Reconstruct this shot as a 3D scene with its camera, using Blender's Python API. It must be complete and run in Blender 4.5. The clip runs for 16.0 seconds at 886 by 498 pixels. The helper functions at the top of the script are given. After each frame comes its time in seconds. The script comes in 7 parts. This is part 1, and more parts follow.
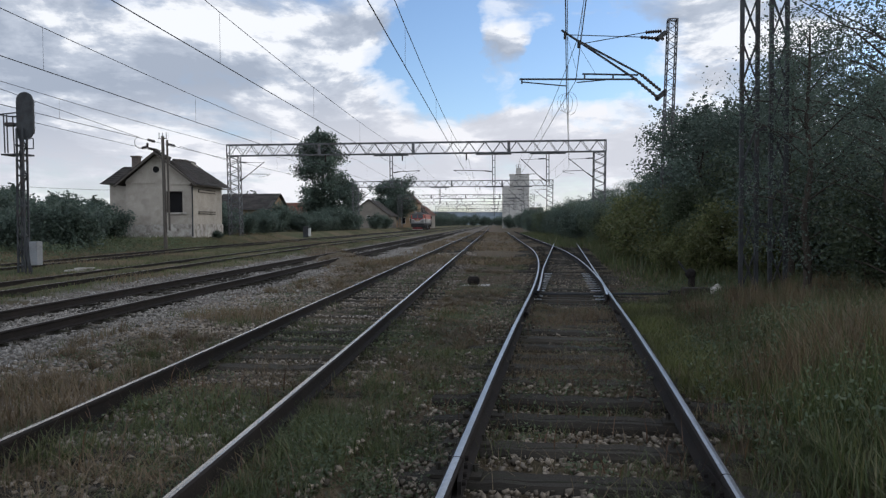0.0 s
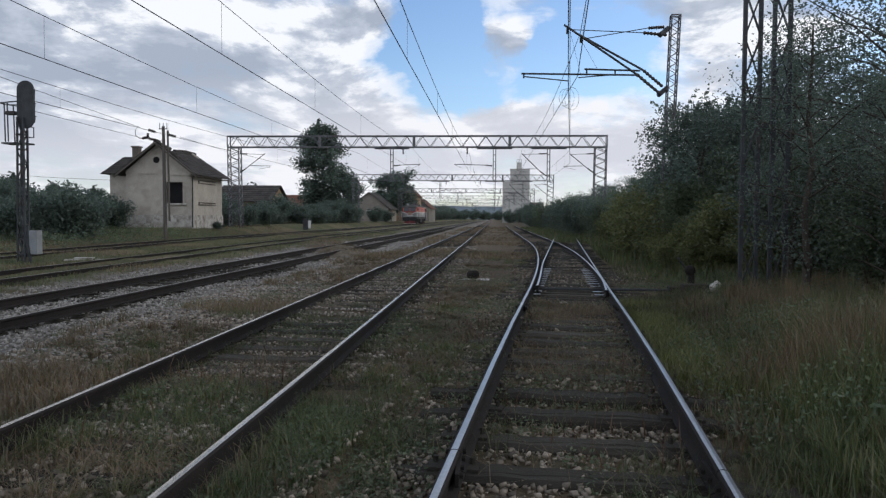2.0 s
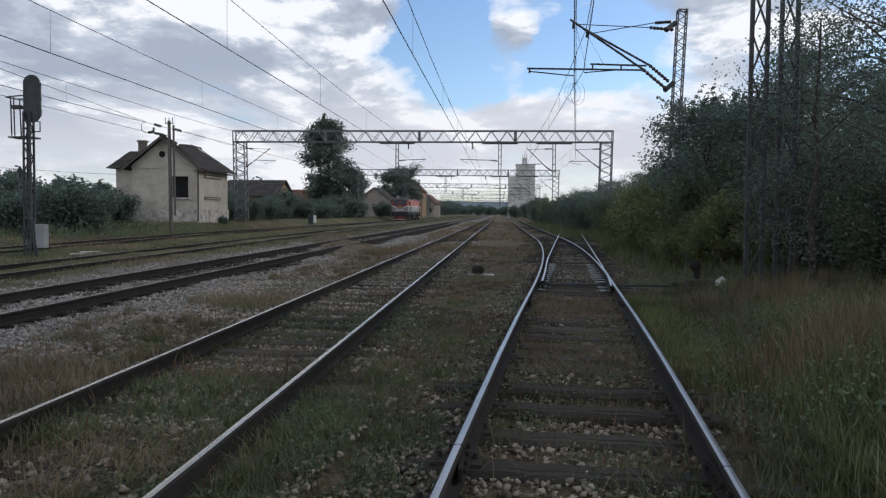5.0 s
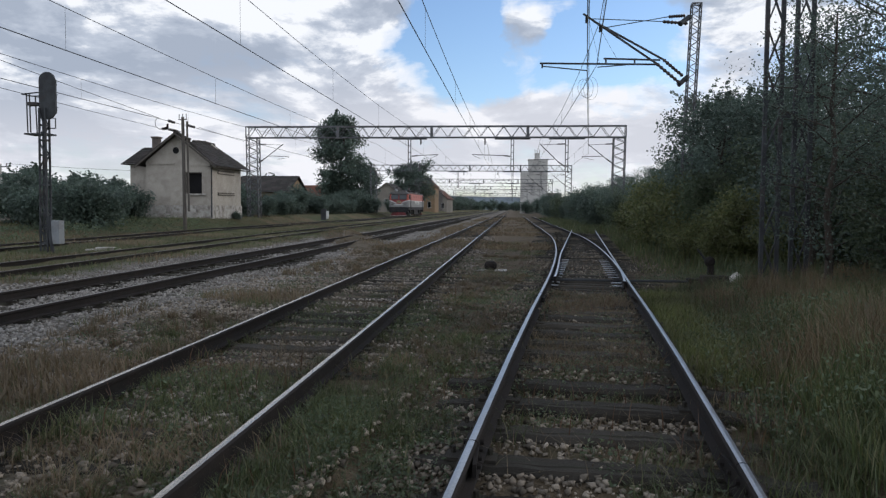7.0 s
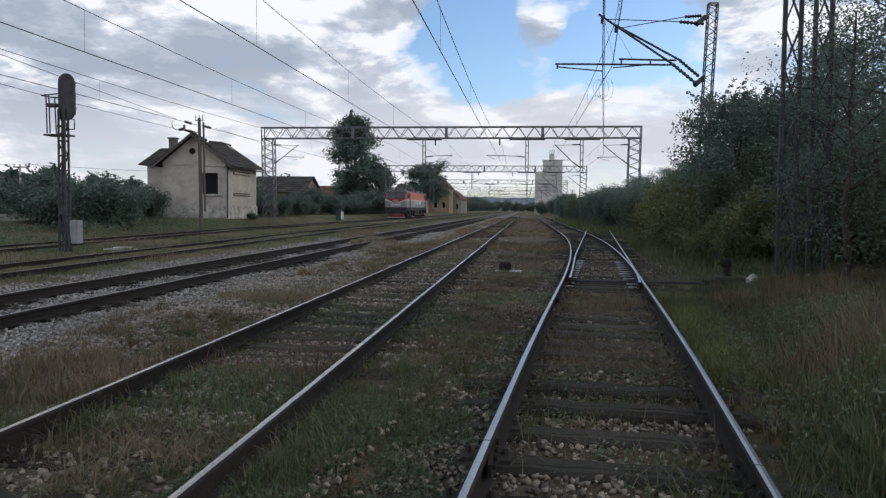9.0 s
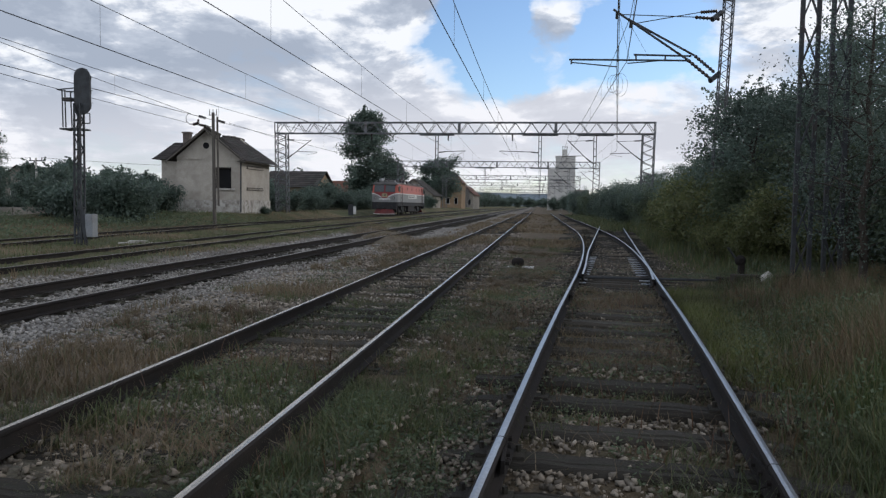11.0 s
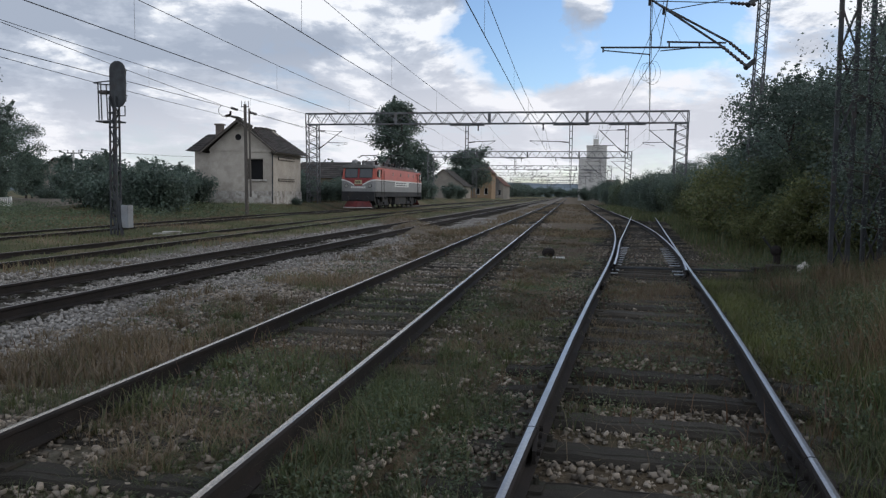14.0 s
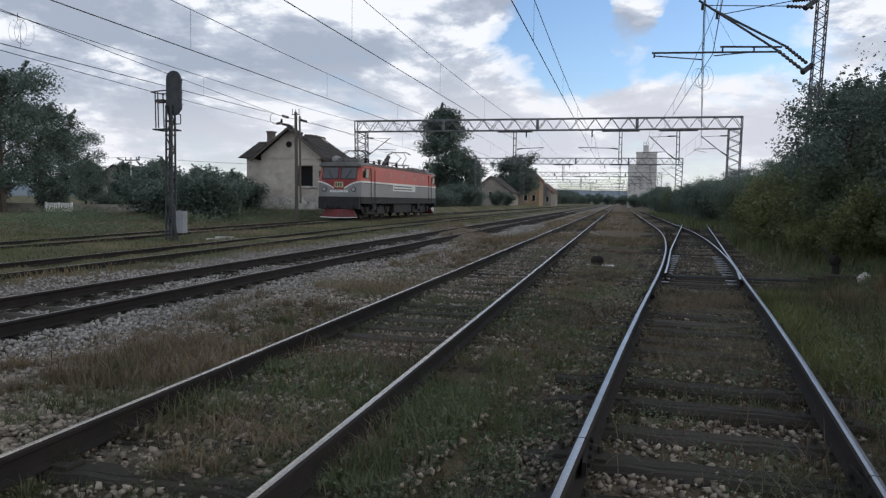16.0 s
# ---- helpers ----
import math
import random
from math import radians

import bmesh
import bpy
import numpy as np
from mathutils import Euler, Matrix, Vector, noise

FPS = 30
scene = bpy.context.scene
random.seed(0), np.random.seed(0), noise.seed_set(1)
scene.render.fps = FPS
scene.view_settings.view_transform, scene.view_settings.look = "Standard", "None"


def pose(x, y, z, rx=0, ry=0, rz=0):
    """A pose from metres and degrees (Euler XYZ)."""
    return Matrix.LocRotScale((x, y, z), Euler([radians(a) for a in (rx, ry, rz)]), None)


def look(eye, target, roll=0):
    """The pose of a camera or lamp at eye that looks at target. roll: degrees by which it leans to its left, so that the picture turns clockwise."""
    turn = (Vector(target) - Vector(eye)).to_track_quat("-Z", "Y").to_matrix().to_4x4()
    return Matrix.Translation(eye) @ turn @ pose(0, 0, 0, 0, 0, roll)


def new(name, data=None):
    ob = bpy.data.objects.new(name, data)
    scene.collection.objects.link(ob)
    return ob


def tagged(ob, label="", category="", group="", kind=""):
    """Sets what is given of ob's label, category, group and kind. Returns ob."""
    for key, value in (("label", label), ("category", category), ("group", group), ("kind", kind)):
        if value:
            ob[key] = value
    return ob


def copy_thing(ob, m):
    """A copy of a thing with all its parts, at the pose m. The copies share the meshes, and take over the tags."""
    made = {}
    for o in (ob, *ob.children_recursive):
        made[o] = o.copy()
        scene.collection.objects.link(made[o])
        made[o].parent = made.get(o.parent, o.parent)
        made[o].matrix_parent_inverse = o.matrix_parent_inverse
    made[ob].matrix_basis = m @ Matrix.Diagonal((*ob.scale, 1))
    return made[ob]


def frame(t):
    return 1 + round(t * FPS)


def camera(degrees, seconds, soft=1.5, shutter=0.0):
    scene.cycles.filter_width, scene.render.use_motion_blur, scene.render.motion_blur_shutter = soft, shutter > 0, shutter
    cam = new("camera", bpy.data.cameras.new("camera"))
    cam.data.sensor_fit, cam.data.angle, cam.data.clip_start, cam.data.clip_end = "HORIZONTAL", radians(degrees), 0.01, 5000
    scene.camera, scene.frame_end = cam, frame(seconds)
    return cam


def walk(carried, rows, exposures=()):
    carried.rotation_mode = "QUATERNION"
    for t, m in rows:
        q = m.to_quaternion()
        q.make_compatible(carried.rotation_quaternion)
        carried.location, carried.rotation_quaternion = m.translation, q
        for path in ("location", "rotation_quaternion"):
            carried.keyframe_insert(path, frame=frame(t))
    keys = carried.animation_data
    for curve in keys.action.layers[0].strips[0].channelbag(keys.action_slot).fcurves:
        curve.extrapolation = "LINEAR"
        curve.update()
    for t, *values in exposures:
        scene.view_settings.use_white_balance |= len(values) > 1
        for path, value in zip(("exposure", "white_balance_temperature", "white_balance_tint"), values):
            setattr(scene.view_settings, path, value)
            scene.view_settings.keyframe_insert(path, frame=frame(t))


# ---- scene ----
# camera: a hand-held phone that turns slowly to the left
cam = camera(60.98, 16.0, soft=1.3)
PATH = [
    (0.0, 0.007, -0.006, 1.503, 88.10, 0.34, 3.94),
    (0.5, 0.007, -0.004, 1.501, 87.80, -0.03, 3.92),
    (1.0, 0.006, -0.005, 1.501, 87.87, -0.11, 3.77),
    (1.5, 0.008, -0.007, 1.502, 87.80, -0.19, 3.95),
    (2.0, 0.004, -0.006, 1.498, 87.64, -0.33, 3.94),
    (2.5, 0.005, 0.001, 1.499, 87.46, -0.34, 4.05),
    (3.0, 0.007, 0.001, 1.498, 87.44, -0.28, 3.97),
    (3.5, 0.010, -0.001, 1.495, 87.33, -0.54, 3.92),
    (4.0, 0.012, 0.003, 1.496, 87.29, -0.56, 4.09),
    (6.5, 0.003, 0.002, 1.496, 87.03, -0.39, 4.90),
    (7.0, 0.000, 0.000, 1.500, 86.91, -0.40, 5.27),
    (7.5, -0.002, -0.008, 1.501, 86.91, -0.49, 5.58),
    (8.0, -0.001, -0.015, 1.505, 86.95, -0.43, 5.70),
    (8.5, -0.004, -0.018, 1.502, 86.97, -0.48, 6.11),
    (9.0, -0.007, -0.023, 1.501, 86.95, -0.49, 6.36),
    (9.2, -0.014, -0.019, 1.501, 86.71, -0.62, 6.36),
    (11.5, -0.023, -0.019, 1.501, 86.54, -0.84, 7.64),
    (12.0, -0.024, -0.014, 1.495, 86.40, -0.87, 8.09),
    (12.5, -0.021, -0.025, 1.498, 86.27, -0.72, 8.68),
    (13.0, -0.025, -0.017, 1.498, 86.15, -0.79, 8.90),
    (13.5, -0.028, -0.011, 1.496, 86.06, -0.74, 9.11),
    (14.0, -0.028, -0.007, 1.494, 85.85, -0.62, 9.57),
    (14.5, -0.030, -0.014, 1.498, 85.91, -0.59, 10.09),
    (15.0, -0.035, -0.018, 1.500, 86.13, -0.74, 10.97),
    (15.5, -0.040, -0.016, 1.498, 86.08, -0.77, 12.16),
    (16.0, -0.047, -0.006, 1.502, 86.31, -0.76, 13.15),
]
walk(cam, [(t, pose(x, y, z, rx, ry, rz)) for t, x, y, z, rx, ry, rz in PATH])

# ---- world and light ----
SUN_ELEV, SUN_AZ = 24.0, 62.0      # degrees; azimuth clockwise from +y


def build_world():
    w = bpy.data.worlds.new("evening_sky")
    scene.world = w
    w.use_nodes = True
    nt = w.node_tree
    nt.nodes.clear()
    N, L = nt.nodes.new, nt.links.new

    def math_node(op, a, b=None, clamp=False):
        n = N("ShaderNodeMath")
        n.operation, n.use_clamp = op, clamp
        for i, v in enumerate((a, b)):
            if v is None:
                continue
            if isinstance(v, (int, float)):
                n.inputs[i].default_value = v
            else:
                L(v, n.inputs[i])
        return n.outputs[0]

    def ramp(v, stops):
        n = N("ShaderNodeValToRGB")
        L(v, n.inputs[0])
        while len(n.color_ramp.elements) < len(stops):
            n.color_ramp.elements.new(0.5)
        for e, (p, c) in zip(n.color_ramp.elements, stops):
            e.position = p
            e.color = (*c, 1) if isinstance(c, tuple) else (c, c, c, 1)
        return n.outputs[0]

    def mix(fac, a, b):
        n = N("ShaderNodeMix")
        n.data_type = "RGBA"
        for s, v in ((n.inputs[0], fac), (n.inputs[6], a), (n.inputs[7], b)):
            if isinstance(v, tuple):
                s.default_value = (*v, 1)
            elif isinstance(v, (int, float)):
                s.default_value = v
            else:
                L(v, s)
        return n.outputs[2]

    co = N("ShaderNodeTexCoord").outputs["Generated"]
    sep = N("ShaderNodeSeparateXYZ")
    L(co, sep.inputs[0])
    x, y, z = sep.outputs
    up = math_node("MAXIMUM", z, 0.0)
    den = math_node("ADD", up, 0.16)
    comb = N("ShaderNodeCombineXYZ")
    L(math_node("DIVIDE", x, den), comb.inputs[0])
    L(math_node("DIVIDE", y, den), comb.inputs[1])
    comb.inputs[2].default_value = 0.0
    plane = comb.outputs[0]

    def noise_tex(vec, scale, detail=6.0, rough=0.55, dist=0.0, shift=(0, 0, 0), stretch=(1, 1, 1)):
        m = N("ShaderNodeMapping")
        L(vec, m.inputs[0])
        m.inputs["Location"].default_value = shift
        m.inputs["Scale"].default_value = stretch
        n = N("ShaderNodeTexNoise")
        L(m.outputs[0], n.inputs["Vector"])
        n.inputs["Scale"].default_value, n.inputs["Detail"].default_value = scale, detail
        n.inputs["Roughness"].default_value, n.inputs["Distortion"].default_value = rough, dist
        return n.outputs[0]

    sky = N("ShaderNodeTexSky")
    sky.sky_type, sky.sun_disc = "NISHITA", False
    sky.sun_elevation, sky.sun_rotation = radians(SUN_ELEV), radians(SUN_AZ)
    sky.altitude, sky.air_density, sky.dust_density, sky.ozone_density = 100, 1.0, 0.6, 2.0
    blue = N("ShaderNodeVectorMath")
    blue.operation = "MULTIPLY"
    L(sky.outputs[0], blue.inputs[0])
    blue.inputs[1].default_value = SKY_GAIN

    big = noise_tex(plane, 1.05, 8.0, 0.58, 0.25, CLOUD_SHIFT)
    puff = noise_tex(co, 5.2, 9.0, 0.60, 0.35, (1.3, 0.2, 0.6), (1.0, 1.0, 2.3))
    above = noise_tex(co, 5.2, 9.0, 0.60, 0.35, (1.325, 0.2, 0.70), (1.0, 1.0, 2.3))
    lit = math_node("SUBTRACT", puff, above)
    # bearing and height as tangents, ruffled, in which the cloud banks and the open gaps lie
    ahead = math_node("MAXIMUM", y, 0.03)
    tan = N("ShaderNodeCombineXYZ")
    L(math_node("ADD", math_node("DIVIDE", x, ahead), math_node("MULTIPLY", math_node("SUBTRACT", noise_tex(co, 9.0, 5.0, 0.6), 0.5), 0.16)), tan.inputs[0])
    L(math_node("ADD", math_node("DIVIDE", z, ahead), math_node("MULTIPLY", math_node("SUBTRACT", noise_tex(co, 8.0, 5.0, 0.6, 0.0, (5, 3, 1)), 0.5), 0.09)), tan.inputs[1])
    cover = math_node("ADD", math_node("MULTIPLY", big, 0.40), math_node("MULTIPLY", puff, 0.60))
    for a, e, sa, se, weight in CLOUD_BANKS:
        m = N("ShaderNodeMapping")
        L(tan.outputs[0], m.inputs[0])
        m.inputs["Location"].default_value = (-a / sa, -e / se, 0)
        m.inputs["Scale"].default_value = (1 / sa, 1 / se, 0)
        d = N("ShaderNodeVectorMath")
        d.operation = "LENGTH"
        L(m.outputs[0], d.inputs[0])
        fall = N("ShaderNodeMapRange")
        fall.interpolation_type = "SMOOTHSTEP"
        L(d.outputs["Value"], fall.inputs[0])
        for k, q in enumerate((0.35, 1.5, weight, 0.0)):
            fall.inputs[k + 1].default_value = q
        cover = math_node("ADD", cover, fall.outputs[0])
    behind = ramp(math_node("ADD", math_node("MULTIPLY", y, -1.0), 0.5), [(0.25, 0.0), (0.9, 1.0)])
    # cloud added out of view, covering the sky's bright halo round the sun
    cover = math_node("ADD", cover, math_node("MULTIPLY", ramp(math_node("SUBTRACT", 1.0, y), [(0.14, 0.0), (0.36, 1.0)]), 0.24))
    cover = math_node("ADD", cover, math_node("MULTIPLY", ramp(up, [(0.42, 0.0), (0.7, 1.0)]), 0.4))
    mask = ramp(cover, [(0.45, 0.0), (0.52, 0.55), (0.62, 1.0)])
    # thick cloud has grey undersides, edges turned to the light are white
    thick = math_node("ADD", noise_tex(plane, 1.7, 7.0, 0.58, 0.3, (7.3, 2.2, 0.0)), math_node("MULTIPLY", lit, -1.5))
    thick = math_node("ADD", thick, math_node("MULTIPLY", math_node("SUBTRACT", cover, 0.62), 0.14))
    thick = math_node("ADD", thick, math_node("MULTIPLY", x, -0.13))
    shade = ramp(thick, [(0.40, CLOUD_WHITE), (0.52, CLOUD_MID), (0.66, CLOUD_GREY)])
    glow = ramp(math_node("ADD", up, math_node("MULTIPLY", math_node("MINIMUM", x, 0.0), -0.12)), [(0.0, 1.0), (0.13, 0.85), (0.22, 0.0)])
    shade = mix(math_node("MULTIPLY", glow, 0.60), shade, CLOUD_LOW)
    # unseen cloud deck is added: even and dim overhead, bright behind as fill light
    shade = mix(ramp(up, [(0.45, 0.0), (0.8, 1.0)]), shade, OVERHEAD_SKY_DIM)
    shade = mix(math_node("MULTIPLY", behind, 0.75), shade, REAR_SKY_FILL)
    col = mix(mask, blue.outputs[0], shade)
    below = ramp(math_node("ADD", math_node("MULTIPLY", z, 4.0), 0.5), [(0.40, 0.0), (0.5, 1.0)])
    col = mix(below, (0.05, 0.05, 0.045), col)
    bg = N("ShaderNodeBackground")
    L(col, bg.inputs[0])
    bg.inputs[1].default_value = 1.0
    out = N("ShaderNodeOutputWorld")
    L(bg.outputs[0], out.inputs[0])


SKY_GAIN = (0.140, 0.152, 0.172)
# bearing, height, half width, half height (tangents), and how much cloud: banks first, then open gaps
CLOUD_BANKS = [(-0.66, 0.19, 0.46, 0.19, 0.15), (-0.24, 0.255, 0.13, 0.05, 0.17), (-0.21, 0.155, 0.12, 0.05, 0.17),
               (0.01, 0.128, 0.08, 0.024, 0.20), (0.02, 0.245, 0.045, 0.024, 0.20), (0.27, 0.25, 0.10, 0.08, 0.14),
               (0.00, 0.075, 0.36, 0.05, 0.17), (0.13, 0.155, 0.05, 0.02, 0.12), (0.26, 0.11, 0.12, 0.05, 0.10),
               (-0.09, 0.20, 0.085, 0.06, -0.20), (0.14, 0.21, 0.10, 0.07, -0.15), (-0.07, 0.29, 0.06, 0.05, -0.16)]
REAR_SKY_FILL = (0.92, 1.00, 1.14)
CLOUD_SHIFT = (0.4, 0.0, 0.0)
OVERHEAD_SKY_DIM = (0.165, 0.205, 0.29)
CLOUD_WHITE, CLOUD_MID, CLOUD_GREY, CLOUD_LOW = (0.94, 0.97, 1.03), (0.54, 0.60, 0.71), (0.40, 0.46, 0.57), (0.90, 0.89, 0.94)
build_world()

sun = new("sun", bpy.data.lights.new("sun", "SUN"))
sun.data.energy, sun.data.angle, sun.data.color = 0.8, radians(14), (1.0, 0.94, 0.86)
_a, _e = radians(SUN_AZ), radians(SUN_ELEV)
sun.matrix_world = look((40 * math.sin(_a), 40 * math.cos(_a), 40 * math.tan(_e)), (0, 0, 0))

scene.view_settings.exposure = 0.0

# ---- materials ----


def material(name, color, color2=None, rough=0.8, metal=0.0, scale=6.0, fine=60.0, bump=0.15, island=0.0, rand=0.0,
             spec=0.3, stretch=(1, 1, 1), depth=0.01, stain=None, stain_scale=1.2, stain_amount=0.5):
    """Two-scale surface: large patches between two colours, fine grain, optional stains, relief, and a shade per piece."""
    m = bpy.data.materials.new(name)
    m.use_nodes = True
    nt = m.node_tree
    N, L = nt.nodes.new, nt.links.new
    bs = nt.nodes["Principled BSDF"]
    bs.inputs["Roughness"].default_value, bs.inputs["Metallic"].default_value = rough, metal
    bs.inputs["Specular IOR Level"].default_value = spec
    color2 = color2 or tuple(c * 0.7 for c in color)
    co = N("ShaderNodeTexCoord")
    mp = N("ShaderNodeMapping")
    mp.inputs["Scale"].default_value = stretch
    L(co.outputs["Object"], mp.inputs[0])

    def tex(s, detail=4.0):
        n = N("ShaderNodeTexNoise")
        n.inputs["Scale"].default_value, n.inputs["Detail"].default_value = s, detail
        n.inputs["Roughness"].default_value = 0.6
        L(mp.outputs[0], n.inputs["Vector"])
        return n.outputs[0]

    def mixed(fac, a, b, mode="MIX"):
        n = N("ShaderNodeMix")
        n.data_type, n.blend_type = "RGBA", mode
        for s, v in ((n.inputs[0], fac), (n.inputs[6], a), (n.inputs[7], b)):
            if isinstance(v, tuple):
                s.default_value = (*v, 1)
            elif isinstance(v, (int, float)):
                s.default_value = v
            else:
                L(v, s)
        return n.outputs[2]

    def ramped(v, lo, hi, a=0.0, b=1.0):
        n = N("ShaderNodeMapRange")
        L(v, n.inputs[0])
        for i, q in enumerate((lo, hi, a, b)):
            n.inputs[i + 1].default_value = q
        return n.outputs[0]

    large, small = tex(scale), tex(fine, 3.0)
    col = mixed(ramped(large, 0.35, 0.65), color, color2)
    col = mixed(0.55, col, mixed(1.0, col, ramped(small, 0.25, 0.75, 0.55, 1.4), "MULTIPLY"))
    if stain:
        col = mixed(ramped(tex(stain_scale, 6.0), 0.52, 0.66, 0.0, stain_amount), col, stain)
    if island:
        g = N("ShaderNodeNewGeometry")
        col = mixed(1.0, col, ramped(g.outputs["Random Per Island"], 0, 1, 1 - island, 1 + island), "MULTIPLY")
    if rand:
        o = N("ShaderNodeObjectInfo")
        col = mixed(1.0, col, ramped(o.outputs["Random"], 0, 1, 1 - rand, 1 + rand), "MULTIPLY")
    L(col, bs.inputs["Base Color"])
    if bump:
        b = N("ShaderNodeBump")
        b.inputs["Strength"].default_value, b.inputs["Distance"].default_value = bump, depth
        L(small, b.inputs["Height"])
        L(b.outputs[0], bs.inputs["Normal"])
    return m


def leaf_material(name, stops, rough=0.48, through_light=0.45):
    """Leaves and blades: a shade per leaf, some light passing through."""
    m = bpy.data.materials.new(name)
    m.use_nodes = True
    nt = m.node_tree
    N, L = nt.nodes.new, nt.links.new
    bs = nt.nodes["Principled BSDF"]
    bs.inputs["Roughness"].default_value = rough
    bs.inputs["Specular IOR Level"].default_value = 0.6
    g = N("ShaderNodeNewGeometry")
    r = N("ShaderNodeValToRGB")
    L(g.outputs["Random Per Island"], r.inputs[0])
    while len(r.color_ramp.elements) < len(stops):
        r.color_ramp.elements.new(0.5)
    for e, (p, c) in zip(r.color_ramp.elements, stops):
        e.position, e.color = p, (*c, 1)
    co = N("ShaderNodeTexCoord")
    n = N("ShaderNodeTexNoise")
    n.inputs["Scale"].default_value = 0.55
    L(co.outputs["Object"], n.inputs["Vector"])
    mr = N("ShaderNodeMapRange")
    L(n.outputs[0], mr.inputs[0])
    for i, q in enumerate((0.3, 0.7, 0.6, 1.35)):
        mr.inputs[i + 1].default_value = q
    mx = N("ShaderNodeMix")
    mx.data_type, mx.blend_type = "RGBA", "MULTIPLY"
    mx.inputs[0].default_value = 1.0
    L(r.outputs[0], mx.inputs[6])
    L(mr.outputs[0], mx.inputs[7])
    L(mx.outputs[2], bs.inputs["Base Color"])
    tr = N("ShaderNodeBsdfTranslucent")
    L(mx.outputs[2], tr.inputs[0])
    ms = N("ShaderNodeMixShader")
    ms.inputs[0].default_value = through_light
    L(bs.outputs[0], ms.inputs[1])
    L(tr.outputs[0], ms.inputs[2])
    L(ms.outputs[0], nt.nodes["Material Output"].inputs[0])
    return m


def glass_material(name, color, rough=0.06):
    m = bpy.data.materials.new(name)
    m.use_nodes = True
    bs = m.node_tree.nodes["Principled BSDF"]
    bs.inputs["Base Color"].default_value = (*color, 1)
    bs.inputs["Roughness"].default_value = rough
    bs.inputs["Specular IOR Level"].default_value = 0.6
    return m


STEEL = material("weathered_grey_steel", (0.16, 0.17, 0.18), (0.10, 0.10, 0.105), 0.6, 0.3, 3, 50, 0.1, stain=(0.12, 0.07, 0.045), stain_amount=0.35)
STEEL_DARK = material("dark_painted_steel", (0.06, 0.065, 0.07), (0.035, 0.036, 0.04), 0.6, 0.2, 3, 50, 0.1, stain=(0.09, 0.05, 0.03), stain_amount=0.4)
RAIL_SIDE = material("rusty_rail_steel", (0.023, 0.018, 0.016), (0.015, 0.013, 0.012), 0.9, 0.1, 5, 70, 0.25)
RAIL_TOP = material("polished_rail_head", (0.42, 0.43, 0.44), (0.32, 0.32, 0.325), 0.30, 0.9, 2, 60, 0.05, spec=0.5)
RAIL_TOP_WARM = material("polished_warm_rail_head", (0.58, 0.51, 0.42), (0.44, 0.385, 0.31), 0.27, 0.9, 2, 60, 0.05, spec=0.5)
RAIL_TOP_DULL = material("dull_rail_head", (0.30, 0.265, 0.235), (0.19, 0.165, 0.14), 0.42, 0.5, 2, 60, 0.08)
SLEEPER = material("old_wooden_sleeper", (0.058, 0.050, 0.040), (0.038, 0.034, 0.028), 0.9, 0, 2.5, 30, 0.6, rand=0.35, stretch=(1, 9, 3), depth=0.02, stain=(0.050, 0.054, 0.034), stain_scale=1.6, stain_amount=0.8)
BALLAST = material("grey_limestone_ballast", (0.315, 0.300, 0.280), (0.215, 0.200, 0.182), 0.9, 0, 0.35, 40, 0.3, island=0.45)
BALLAST_DUSTY = material("dusty_pinkish_ballast", (0.31, 0.275, 0.24), (0.185, 0.158, 0.130), 0.9, 0, 0.9, 40, 0.3, island=0.6)
BALLAST_BROWN = material("dirty_brown_ballast", (0.245, 0.212, 0.172), (0.150, 0.124, 0.096), 0.9, 0, 0.9, 40, 0.3, island=0.65)
PLASTER = material("stained_cream_plaster", (0.46, 0.42, 0.365), (0.37, 0.335, 0.29), 0.9, 0, 1.1, 25, 0.2, stain=(0.30, 0.27, 0.23), stain_scale=1.6, stain_amount=0.6)
PLINTH = material("flaking_plinth_render", (0.52, 0.50, 0.46), (0.30, 0.27, 0.24), 0.9, 0, 2.0, 25, 0.4, stain=(0.16, 0.14, 0.12), stain_scale=2.6, stain_amount=0.8)
ROOF_TILE = material("dark_clay_roof_tiles", (0.060, 0.051, 0.046), (0.040, 0.036, 0.035), 0.85, 0, 1.2, 20, 0.3, island=0.3, stain=(0.06, 0.065, 0.05), stain_amount=0.6)
ROOF_RED = material("red_brown_roof", (0.17, 0.075, 0.05), (0.11, 0.055, 0.042), 0.85, 0, 1.2, 20, 0.3)
# near-black, paints the shade inside openings
OPENING_SHADE = material("painted_opening_shade", (0.012, 0.012, 0.013), (0.008, 0.008, 0.009), 0.9, 0, 3, 20, 0)
WOOD_GREY = material("grey_weathered_wood", (0.13, 0.115, 0.10), (0.085, 0.075, 0.066), 0.85, 0, 2, 40, 0.3, stretch=(6, 6, 1))
CONCRETE = material("weathered_concrete", (0.55, 0.53, 0.50), (0.45, 0.435, 0.41), 0.9, 0, 0.25, 8, 0.2, stain=(0.19, 0.18, 0.17), stain_scale=0.35, stain_amount=0.6)
OCHRE = material("ochre_house_render", (0.28, 0.195, 0.12), (0.22, 0.155, 0.10), 0.9, 0, 0.6, 12, 0.1)
BARE_BRICK = material("bare_greyish_render", (0.29, 0.262, 0.225), (0.22, 0.198, 0.172), 0.9, 0, 0.5, 12, 0.2)
SOOTY_BRICK = material("sooty_chimney_brick", (0.16, 0.13, 0.115), (0.09, 0.078, 0.07), 0.9, 0, 2, 14, 0.3)
